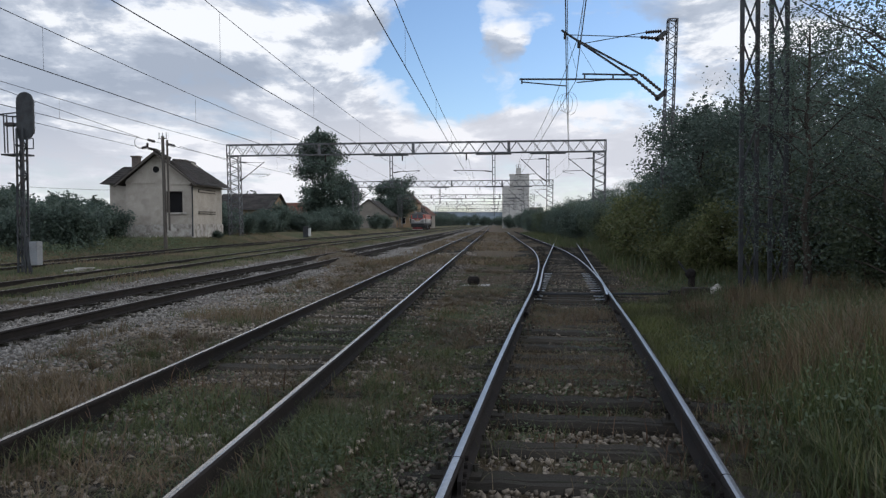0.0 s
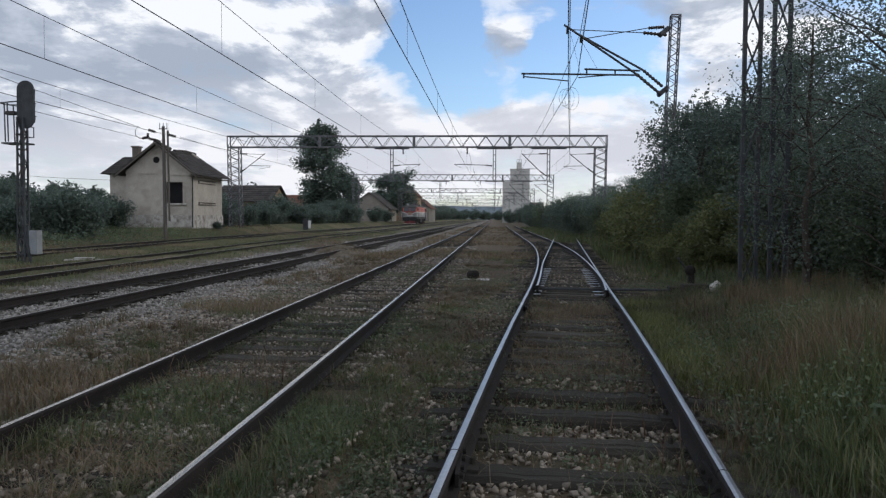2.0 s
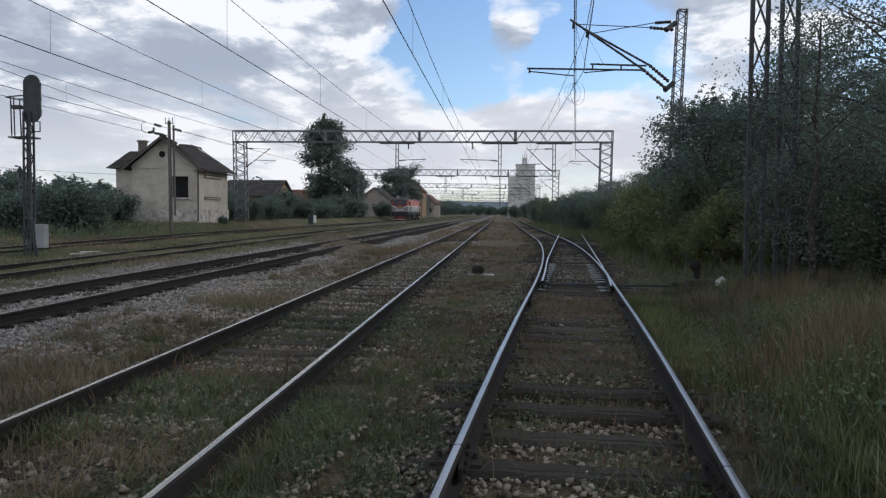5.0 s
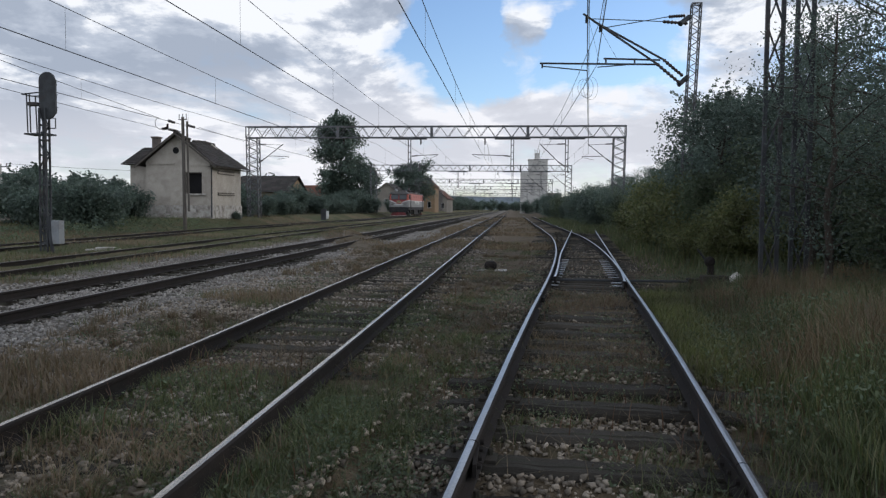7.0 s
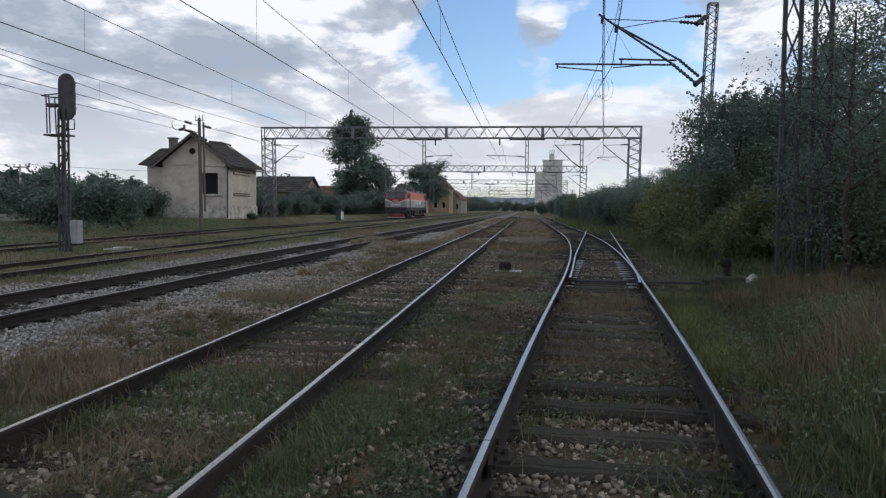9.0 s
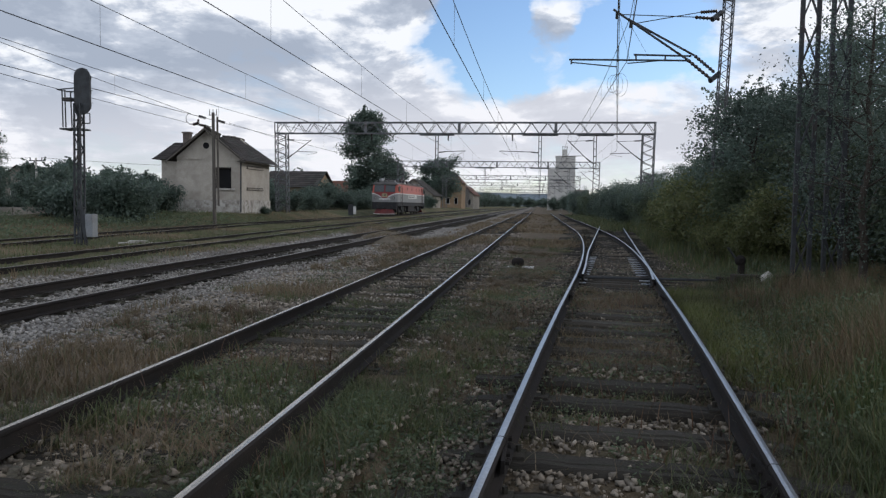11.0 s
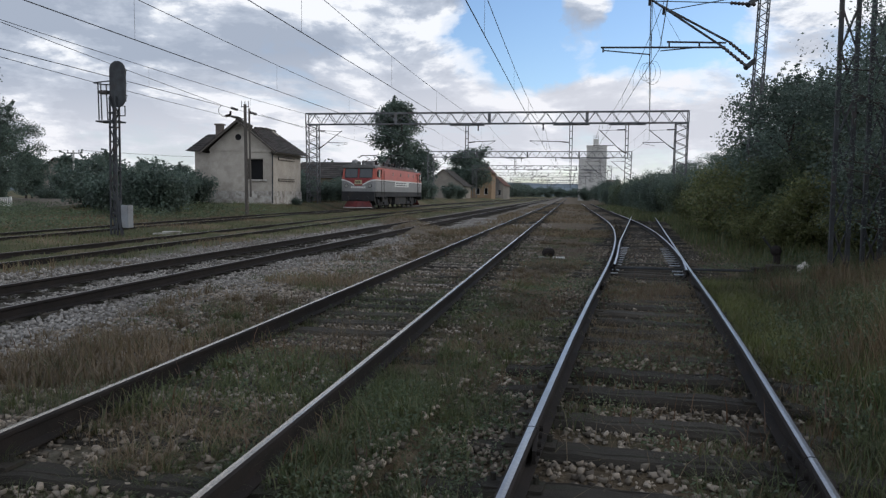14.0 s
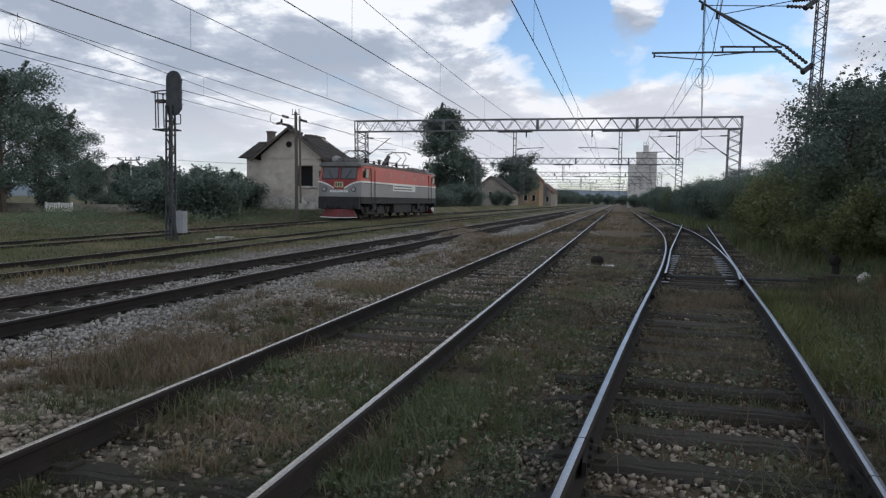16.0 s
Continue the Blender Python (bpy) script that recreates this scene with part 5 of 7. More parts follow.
def build_loco():
    """Electric locomotive, front towards -y at local y = 0, rail level at local z = 0."""
    L = thing("electric_locomotive", pose(-17.45, LOCO_Y16, 0.17), "red and grey six-axle electric locomotive rolling towards the camera", "locomotive")
    W, LEN = 1.52, 19.5

    def shell(z0, z1, w0, w1, y0a, y0b, mat, name, label=""):
        """A body band between two heights with raked and rounded ends."""
        g = Geo()
        rings = []
        for z, w, ya in ((z0, w0, y0a), (z1, w1, y0b)):
            c = 0.28
            rings.append([(-w + c, ya, z), (w - c, ya, z), (w - 0.05, ya + 0.16, z), (w, ya + 0.45, z), (w, LEN - ya - 0.45, z), (w - 0.05, LEN - ya - 0.16, z),
                          (w - c, LEN - ya, z), (-w + c, LEN - ya, z), (-w + 0.05, LEN - ya - 0.16, z), (-w, LEN - ya - 0.45, z), (-w, ya + 0.45, z), (-w + 0.05, ya + 0.16, z)])
        n = 12
        g.add(rings[0] + rings[1], [(i, (i + 1) % n, n + (i + 1) % n, n + i) for i in range(n)] + [tuple(range(n))[::-1], tuple(range(n, 2 * n))])
        return part(name, g, mat, L, label)

    shell(1.06, 1.50, W, W, 0.02, 0.0, LOCO_BLACK, "frame", "grimy dark underframe")
    body = shell(1.503, 2.437, W, W, 0.0, 0.0, LOCO_GREY, "lower_body", "light grey lower body")
    shell(2.375, 2.40, W + 0.004, W + 0.004, 0.35, 0.35, LOCO_BLACK, "pinstripe", "thin dark line below the white stripe")
    shell(2.44, 2.53, W + 0.006, W + 0.006, 0.0, 0.02, LOCO_WHITE, "stripe", "white waist stripe")
    upper = shell(2.533, 3.58, W, W - 0.07, 0.02, 0.32, LOCO_RED, "upper_body", "faded orange-red upper body")
    shell(3.583, 3.70, W - 0.10, W - 0.30, 0.42, 0.62, LOCO_BROWN, "roof_edge")
    mid = Geo().box(-1.12, 1.12, 2.6, LEN - 2.6, 3.70, 3.80)
    part("roof_walk", mid, LOCO_BROWN, L, bevel=0.03)
    for ya, sgn in ((0.0, 1), (LEN, -1)):
        def Y(d):
            return ya + sgn * d
        cab = Geo()
        prof = [(-1.46, 3.46), (1.46, 3.46), (1.44, 3.62), (1.15, 3.76), (-1.15, 3.76), (-1.44, 3.62)]
        cab.prism(prof, "y", Y(0.12), Y(2.45))
        part("cab_roof", cab, LOCO_ROOF, L, "light grey cab roof", bevel=0.04)
        face = Geo()
        a, b, c, d = 0.012, 0.012 + 0.30 * 0.93 / 1.047, 2.535, 3.463
        face.add([(-1.20, Y(a), c), (1.20, Y(a), c), (1.16, Y(b), d), (-1.16, Y(b), d), (-1.20, Y(a + 0.05), c), (1.20, Y(a + 0.05), c), (1.16, Y(b + 0.05), d), (-1.16, Y(b + 0.05), d)],
                 [(0, 1, 2, 3), (4, 7, 6, 5), (0, 4, 5, 1), (1, 5, 6, 2), (2, 6, 7, 3), (3, 7, 4, 0)])
        part("cab_front", face, LOCO_RED_SHADED, L, "red cab front with its shade put into the colour")
        # windscreens lean back with the upper body
        for s in (-1, 1):
            g = Geo()
            xa, xb = sorted((s * 0.09, s * 1.19))
            za, zb2 = 2.66, 3.43
            def lean(z):
                return 0.02 + 0.30 * (z - 2.533) / 1.047 - 0.024
            g.add([(xa, Y(lean(za)), za), (xb, Y(lean(za)), za), (xb, Y(lean(zb2)), zb2), (xa, Y(lean(zb2)), zb2)] +
                  [(xa, Y(lean(za) + 0.05), za), (xb, Y(lean(za) + 0.05), za), (xb, Y(lean(zb2) + 0.05), zb2), (xa, Y(lean(zb2) + 0.05), zb2)],
                  [(0, 1, 2, 3), (4, 7, 6, 5), (0, 4, 5, 1), (1, 5, 6, 2), (2, 6, 7, 3), (3, 7, 4, 0)])
            ws = part("windscreen", g, CAB_GLASS, L, "dark split windscreen")
            fr = Geo()
            for (a, c), (b, d) in (((xa, za), (xb, za)), ((xb, za), (xb, zb2)), ((xb, zb2), (xa, zb2)), ((xa, zb2), (xa, za))):
                fr.rod((a, Y(lean(c) - 0.005), c), (b, Y(lean(d) - 0.005), d), 0.028, 4)
            part("window_rubber", fr, LOCO_BLACK, ws)
            part("wiper", Geo().rod((s * 0.45, Y(lean(2.75) - 0.03), 2.74), (s * 0.80, Y(lean(3.2) - 0.03), 3.2), 0.012, 4), LOCO_BLACK, L)
            lamp = part("headlight", Geo().rod((s * 1.02, Y(-0.06), 1.98), (s * 1.02, Y(0.06), 1.98), 0.17, 14), LOCO_BLACK, L)
            part("lens", Geo().rod((s * 1.02, Y(-0.075), 1.98), (s * 1.02, Y(-0.062), 1.98), 0.125, 14), LAMP_GLASS, lamp)
            buf = part("buffer", Geo().disc_stack((s * 0.875, Y(0.05), 0.88), (s * 0.875, Y(-0.55), 0.88), [0.16, 0.13, 0.10, 0.10, 0.22, 0.22], 14), LOCO_BLACK, L)
            # swooping white line from the waist down to the nose
            pts = [(s * (1.47 - 1.10 * u), Y(-0.012), 2.475 - 0.42 * u ** 1.7) for u in np.linspace(0, 1, 9)]
            sw = Geo()
            for p, q in zip(pts, pts[1:]):
                sw.add([(p[0], p[1], p[2] - 0.05), (q[0], q[1], q[2] - 0.05), (q[0], q[1], q[2] + 0.05), (p[0], p[1], p[2] + 0.05),
                        (p[0], Y(0.01), p[2] - 0.05), (q[0], Y(0.01), q[2] - 0.05), (q[0], Y(0.01), q[2] + 0.05), (p[0], Y(0.01), p[2] + 0.05)],
                       [(0, 1, 2, 3), (4, 7, 6, 5), (0, 4, 5, 1), (2, 6, 7, 3), (0, 3, 7, 4), (1, 5, 6, 2)])
            part("nose_line", sw, LOCO_WHITE, L)
            side_win = part("cab_window", Geo().box(s * 1.43, s * 1.535, min(Y(0.95), Y(1.45)), max(Y(0.95), Y(1.45)), 2.72, 3.34), CAB_GLASS, L)
            fr = Geo()
            for d0, d1, za, zb2 in ((0.90, 0.95, 2.67, 3.39), (1.45, 1.50, 2.67, 3.39), (0.95, 1.45, 2.67, 2.72), (0.95, 1.45, 3.34, 3.39)):
                fr.box(s * 1.435, s * 1.542, min(Y(d0), Y(d1)), max(Y(d0), Y(d1)), za, zb2)
            part("window_frame", fr, LOCO_BROWN, side_win)
            door = part("door", Geo().box(s * 1.44, s * 1.530, min(Y(2.0), Y(2.62)), max(Y(2.0), Y(2.62)), 1.52, 2.45), LOCO_GREY, L)
            part("door_panel", Geo().box(s * 1.44, s * 1.530, min(Y(2.0), Y(2.62)), max(Y(2.0), Y(2.62)), 2.535, 3.40), LOCO_RED, door)
            for d in (1.975, 2.62):
                part("door_seal", Geo().box(s * 1.44, s * 1.534, min(Y(d), Y(d + 0.03)), max(Y(d), Y(d + 0.03)), 1.52, 3.42), LOCO_BLACK, door)
            for z in (1.62, 1.98):
                part("foot_step", Geo().box(s * 1.40, s * 1.56, min(Y(2.02), Y(2.60)), max(Y(2.02), Y(2.60)), z - 1.0, z - 0.96), LOCO_BLACK, L)
            part("eyebrow", Geo().rod((s * 1.44, Y(0.55), 3.43), (s * 1.40, Y(2.5), 3.50), 0.03, 5), LOCO_BLACK, L)
            for d in (1.90, 2.70):
                part("handrail", Geo().rod((s * 1.56, Y(d), 1.2), (s * 1.54, Y(d), 3.3), 0.022, 5), LOCO_BLACK, L)
            part("mirror", Geo().box(s * 1.50, s * 1.62, min(Y(0.5), Y(0.58)), max(Y(0.5), Y(0.58)), 2.75, 3.2), LOCO_BLACK, L, bevel=0.015)
        # red nose shield between the swoops, in the shade-darkened red
        v = [(-1.42, 2.53), (1.42, 2.53), (0.98, 2.38), (0.50, 2.10), (0.30, 1.98), (-0.30, 1.98), (-0.50, 2.10), (-0.98, 2.38)]
        part("nose_shield", Geo().prism(v, "y", min(Y(-0.008), Y(0.004)), max(Y(-0.008), Y(0.004))), LOCO_RED_SHADED, L)
        plate = part("number_plate", Geo().box(-0.30, 0.30, min(Y(-0.03), Y(-0.010)), max(Y(-0.03), Y(-0.010)), 2.10, 2.46), PLATE_YELLOW, L)
        for x in (-0.18, -0.02, 0.14):
            part("bar", Geo().box(x - 0.05, x + 0.05, min(Y(-0.036), Y(-0.031)), max(Y(-0.036), Y(-0.031)), 2.17, 2.40), BAR_DARK, plate)
        for i in range(8):
            part("nose_bar", Geo().box(-0.62 + i * 0.16, -0.51 + i * 0.16, min(Y(-0.02), Y(-0.004)), max(Y(-0.02), Y(-0.004)), 1.78, 1.92), LOCO_WHITE, L)
        part("buffer_beam", Geo().box(-1.42, 1.42, min(Y(-0.08), Y(0.25)), max(Y(-0.08), Y(0.25)), 0.70, 1.49), LOCO_BLACK, L, bevel=0.03)
        plow = Geo()
        plow.add([(-0.95, Y(0.0), 0.69), (0.95, Y(0.0), 0.69), (1.25, Y(-0.10), 0.17), (0, Y(-0.45), 0.15), (-1.25, Y(-0.10), 0.17),
                  (-0.95, Y(0.2), 0.69), (0.95, Y(0.2), 0.69), (1.25, Y(0.05), 0.17), (0, Y(-0.32), 0.15), (-1.25, Y(0.05), 0.17), (0, Y(-0.25), 0.69), (0, Y(-0.05), 0.69)],
                 [(0, 10, 3, 4), (10, 1, 2, 3), (5, 9, 8, 11), (11, 8, 7, 6), (0, 4, 9, 5), (1, 6, 7, 2), (4, 3, 8, 9), (3, 2, 7, 8), (0, 5, 11, 10), (10, 11, 6, 1)])
        pl = part("snow_plough", plow, PLOW_RED, L, "dull red snow plough")
        lip = Geo()
        lip.rod((-1.27, Y(-0.12), 0.16), (0, Y(-0.47), 0.14), 0.03, 4)
        lip.rod((0, Y(-0.47), 0.14), (1.27, Y(-0.12), 0.16), 0.03, 4)
        part("lip", lip, LOCO_WHITE, pl)
        part("coupling", Geo().disc_stack((0, Y(-0.08), 0.86), (0, Y(-0.42), 0.80), [0.10, 0.08, 0.12, 0.06], 8), LOCO_BLACK, L)
        part("air_conditioner", Geo().disc_stack((-0.55, Y(0.55), 3.95), (-0.55, Y(1.35), 3.95), [0.12, 0.24, 0.27, 0.27, 0.24, 0.12], 12), LOCO_GREY, L, "light grey domed roof pod")
        part("roof_box", Geo().box(0.25, 0.95, min(Y(1.1), Y(1.9)), max(Y(1.1), Y(1.9)), 3.76, 4.02), LOCO_ROOF, L, bevel=0.06)
        part("horn", Geo().disc_stack((0.35, Y(0.9), 3.92), (0.35, Y(0.40), 3.92), [0.04, 0.05, 0.08, 0.17], 10), LOCO_ROOF, L)
        part("roof_lamp", Geo().disc_stack((0.0, Y(0.42), 3.88), (0.0, Y(0.18), 3.88), [0.12, 0.17, 0.17], 10), LOCO_ROOF, L)
    # side details: filter hatches, banner, sills
    for s in (-1, 1):
        for y in (6.2, 9.3, 12.6, 15.0):
            p = Geo().prism([(s * (y - 0.10) * 0 + y - 0.10, 2.95), (y + 0.10, 2.95), (y + 0.13, 3.10), (y + 0.10, 3.27), (y - 0.10, 3.27), (y - 0.13, 3.10)], "x", s * 1.42, s * 1.50)
            part("porthole", p, CAB_GLASS, L)
        ban = part("banner", Geo().box(s * 1.522, s * 1.540, 6.8, 12.6, 1.98, 2.46), LOCO_WHITE, L, "white banner with unreadable dark lettering")
        r = random.Random(3)
        for row, zz in enumerate((2.28, 2.07)):
            y = 7.0
            while y < 11.6:
                d = r.uniform(0.12, 0.5)
                part("bar", Geo().box(s * 1.5405, s * 1.544, y, min(y + d, 11.8), zz, zz + 0.10), BAR_DARK, ban)
                y += d + 0.10
        part("sole_bar", Geo().box(s * 1.40, s * 1.55, 0.5, LEN - 0.5, 1.44, 1.50), LOCO_BLACK, L)
        part("rain_gutter", Geo().rod((s * 1.44, 0.6, 3.57), (s * 1.44, LEN - 0.6, 3.57), 0.03, 5), LOCO_BROWN, L)
    # roof gear and the two folded pantographs
    for y in (3.6, 6.4, 8.4, 10.6):
        for x in (-0.55, 0.55):
            i = Geo()
            insulator(i, (x, y, 3.80), (x, y, 4.26), 0.17, 4)
            part("roof_insulator", i, PORCELAIN, L)
    part("busbar", Geo().tube([(-0.55, 3.6, 4.18), (-0.55, 10.6, 4.18), (0.55, 10.6, 4.18), (0.55, 6.4, 4.18)], 0.025, 5), LOCO_BROWN, L)
    part("breaker", Geo().disc_stack((0.1, 8.6, 3.8), (0.25, 9.5, 4.62), [0.20, 0.14, 0.20, 0.14, 0.20, 0.14, 0.18], 10), PORCELAIN, L)
    part("roof_cabinet", Geo().box(-0.6, 0.6, 15.6, 17.2, 3.76, 4.05), LOCO_ROOF, L, bevel=0.04)
    for yc, raised in ((3.6, 0.0), (13.4, 1.0)):
        p = Geo()
        zb = 4.16
        for x in (-0.55, 0.55):
            p.rod((x, yc - 0.7, zb), (x, yc + 0.7, zb), 0.03, 5)
        for y in (-0.7, 0.7):
            p.rod((-0.55, yc + y, zb), (0.55, yc + y, zb), 0.03, 5)
        knee, head = (yc + 0.9, zb + 0.28 + 0.38 * raised), (yc - 0.35, zb + 0.50 + 0.50 * raised)
        for x in (-0.32, 0.32):
            p.rod((x, yc - 0.5, zb), (x * 0.7, *knee), 0.032, 5)
            p.rod((x * 0.7, *knee), (x * 1.2, *head), 0.022, 5)
        pan = part("pantograph", p, LOCO_BLACK, L)
        b = Geo()
        for d in (-0.18, 0.18):
            b.tube([(-0.95, head[0] + d, head[1] - 0.18), (-0.62, head[0] + d, head[1] + 0.02), (0.62, head[0] + d, head[1] + 0.02), (0.95, head[0] + d, head[1] - 0.18)], 0.028, 5)
        part("collector", b, LOCO_BLACK, pan)
        for x in (-0.5, 0.5):
            for y in (-0.65, 0.65):
                i = Geo()
                insulator(i, (x, yc + y, 3.74), (x, yc + y, 4.10), 0.08, 3)
                part("foot_insulator", i, PORCELAIN, pan)
    # bogies and wheels
    wheels = []
    for yc in (4.2, LEN - 4.2):
        for s in (-1, 1):
            g = Geo()
            g.prism([(yc - 3.0, 0.62), (yc - 2.7, 0.36), (yc - 1.0, 0.30), (yc + 1.0, 0.30), (yc + 2.7, 0.36), (yc + 3.0, 0.62), (yc + 3.0, 0.86), (yc + 1.2, 0.98), (yc - 1.2, 0.98), (yc - 3.0, 0.86)], "x", s * 0.98, s * 1.12)
            bo = part("bogie_frame", g, LOCO_BLACK, L, bevel=0.02)
            for d in (-2.2, 0.0, 2.15):
                part("axle_box", Geo().box(s * 1.12, s * 1.26, yc + d - 0.2, yc + d + 0.2, 0.42, 0.82), LOCO_BLACK, bo, bevel=0.03)
                for e in (-0.34, 0.34):
                    part("spring", Geo().disc_stack((s * 1.16, yc + d + e, 0.55), (s * 1.16, yc + d + e, 1.02), [0.09, 0.06, 0.09, 0.06, 0.09, 0.06, 0.09], 8), LOCO_BLACK, bo)
            part("sand_box", Geo().box(s * 1.15, s * 1.40, yc - 1.45, yc - 0.75, 0.62, 1.04), LOCO_BLACK, L, bevel=0.03)
        for d in (-2.2, 0.0, 2.15):
            for s in (-1, 1):
                g = Geo()
                g.disc_stack((-0.07, 0, 0), (0.07, 0, 0), [WHEEL_R - 0.04, WHEEL_R, WHEEL_R, WHEEL_R - 0.04], 24)
                w = part("wheel", g, LOCO_BLACK, L)
                part("hub", Geo().disc_stack((s * 0.072, 0, 0), (s * 0.12, 0, 0), [0.17, 0.12], 10), LOCO_BLACK, w)
                for k in range(5):
                    a = k * math.pi / 2.5
                    part("spoke", Geo().rod((s * 0.074, 0.17 * math.cos(a), 0.17 * math.sin(a)), (s * 0.074, 0.52 * math.cos(a), 0.52 * math.sin(a)), 0.035, 4), LOCO_BLACK, w)
                w.matrix_basis = pose(s * 0.76, yc + d, WHEEL_R)
                wheels.append((w, s * 0.76, yc + d))
    # added black block stands in for the shade under the frame
    part("belly_tank", Geo().box(-0.62, 0.62, 0.6, LEN - 0.6, 0.42, 1.05), LOCO_BLACK, L, bevel=0.03)
    part("battery_box", Geo().box(-1.38, 1.38, 7.5, LEN - 7.5, 0.35, 1.05), LOCO_BLACK, L, bevel=0.04)
    return L, wheels


loco, loco_wheels = build_loco()

# ---- trees and shrubs ----


def leaf_quads(centres, size, rng, aspect=0.55, droop=0.0):
    """A pointed leaf (two triangles) at each centre, turned at random."""
    n = len(centres)
    a = rng.normal(size=(n, 3))
    a[:, 2] = a[:, 2] * 0.7 - droop
    a /= np.linalg.norm(a, axis=1, keepdims=True)
    b = np.cross(a, rng.normal(size=(n, 3)))
    b /= np.linalg.norm(b, axis=1, keepdims=True)
    s = (size * rng.uniform(0.6, 1.35, n))[:, None]
    v = np.stack([centres - a * s, centres + b * s * aspect, centres + a * s, centres - b * s * aspect], 1).reshape(-1, 3)
    f = np.arange(n * 4).reshape(n, 4)
    return v, f


def tree_meshes(seed, height, spread, trunk_r, leaves, leaf, clear=0.25, shape="round", puff=0.16):
    """Trunk with limbs and twigs, and a crown of single leaves clustered round the twig ends."""
    r = random.Random(seed)
    rng = np.random.default_rng(seed)
    wood = Geo()
    top = Vector((r.uniform(-0.04, 0.04) * height, r.uniform(-0.04, 0.04) * height, height * 0.93))
    spine = [Vector((0, 0, -0.15))]
    for i in range(1, 7):
        u = i / 6
        spine.append(Vector((top.x * u + r.uniform(-1, 1) * 0.015 * height, top.y * u + r.uniform(-1, 1) * 0.015 * height, top.z * u)))
    wood.tube(spine, trunk_r, 7, trunk_r * 0.18)
    tips = []
    count = 22 if shape != "column" else 34
    for i in range(count):
        u = clear + (0.97 - clear) * (i + r.random()) / count
        k = min(5, int(u * 6))
        p = spine[k].lerp(spine[k + 1], u * 6 - k)
        a = i * 2.399 + r.uniform(-0.5, 0.5)
        w = (u - clear) / (1 - clear)
        if shape == "round":
            prof = math.sin(math.pi * min(1, 0.18 + 0.80 * w)) ** 0.7
        elif shape == "column":
            prof = 0.75 * min(1.0, 1.6 * (1.08 - w)) ** 0.7 * min(1.0, 0.55 + w * 1.6)
        else:
            prof = 1.1 - 0.75 * w
        reach = spread * prof * r.uniform(0.65, 1.12)
        d = Vector((math.cos(a), math.sin(a), r.uniform(0.15, 0.65)))
        q = p + d * reach
        mid = p.lerp(q, 0.5) + Vector((0, 0, 0.06 * reach))
        wood.tube([p, mid, q], trunk_r * 0.34 * (1 - 0.6 * u), 4, trunk_r * 0.07)
        tips += [(q, 1.0), (mid.lerp(q, 0.4), 0.8)]
        for j in range(4):
            s = p.lerp(q, r.uniform(0.35, 0.95))
            e = s + Vector((r.uniform(-1, 1), r.uniform(-1, 1), r.uniform(-0.35, 0.8))).normalized() * reach * r.uniform(0.25, 0.5)
            wood.rod(s, e, trunk_r * 0.07, 3, trunk_r * 0.03)
            tips.append((e, r.uniform(0.6, 1.1)))
    tips.append((top, 0.8))
    for j in range(26):          # long shoots that break the outline
        s = tips[r.randrange(len(tips))][0]
        e = s + Vector((r.uniform(-1, 1), r.uniform(-1, 1), r.uniform(0.3, 1.6))).normalized() * min(spread, 2.6) * r.uniform(0.25, 0.5)
        wood.rod(s, e, trunk_r * 0.06, 3, trunk_r * 0.02)
        tips += [(s.lerp(e, k), 0.16) for k in (0.4, 0.6, 0.8, 1.0)]
    pts = np.array([t[0] for t in tips])
    wts = np.array([t[1] for t in tips])
    share = np.maximum(wts, 0.3) ** 2
    pick = rng.choice(len(pts), leaves, p=share / share.sum())
    g = rng.normal(size=(leaves, 3))
    g = g / np.linalg.norm(g, axis=1, keepdims=True) * (rng.random(leaves) ** 0.5)[:, None]
    c = pts[pick] + g * (spread * puff * 2.2 * wts[pick])[:, None] * np.array([1, 1, 0.75])
    c[:, 2] = np.maximum(c[:, 2], 0.15)
    return wood, leaf_quads(c, leaf, rng)


def make_tree(name, m, meshes, leaf_mat, label, category="tree", group=""):
    wood, (v, f) = meshes
    t = thing(name, m, label, category, group)
    part("trunk", wood, BARK, t)
    ob = new("crown", array_mesh("crown", v, f, leaf_mat))
    ob.parent = t
    return t


def shrub_meshes(seed, height, spread, leaves, leaf):
    """Several stems from the ground, dense with leaves down to the grass."""
    r = random.Random(seed)
    rng = np.random.default_rng(seed)
    wood = Geo()
    tips = []
    for i in range(11):
        a, k = r.uniform(0, 6.28), math.sqrt(r.random())
        q = Vector((math.cos(a) * spread * k, math.sin(a) * spread * k, height * (1 - 0.45 * k * k) * r.uniform(0.7, 1.05)))
        b = Vector((q.x * 0.25, q.y * 0.25, -0.1))
        mid = b.lerp(q, 0.5) + Vector((0, 0, 0.1 * height))
        wood.tube([b, mid, q], 0.035, 4, 0.008)
        tips += [q, mid, b.lerp(mid, 0.5), mid.lerp(q, 0.5)]
        for j in range(5):
            s = b.lerp(q, r.uniform(0.3, 1.0))
            e = s + Vector((r.uniform(-1, 1), r.uniform(-1, 1), r.uniform(0.0, 0.9))).normalized() * spread * r.uniform(0.25, 0.55)
            wood.rod(s, e, 0.010, 3, 0.004)
            tips.append(e)
    pts = np.array(tips)
    pick = rng.integers(0, len(pts), leaves)
    g = rng.normal(size=(leaves, 3))
    g = g / np.linalg.norm(g, axis=1, keepdims=True) * (rng.random(leaves) ** 0.45)[:, None]
    c = pts[pick] + g * np.array([spread * 0.36, spread * 0.36, height * 0.20])
    c[:, 2] = np.abs(c[:, 2]) + 0.02
    return wood, leaf_quads(c, leaf, rng)


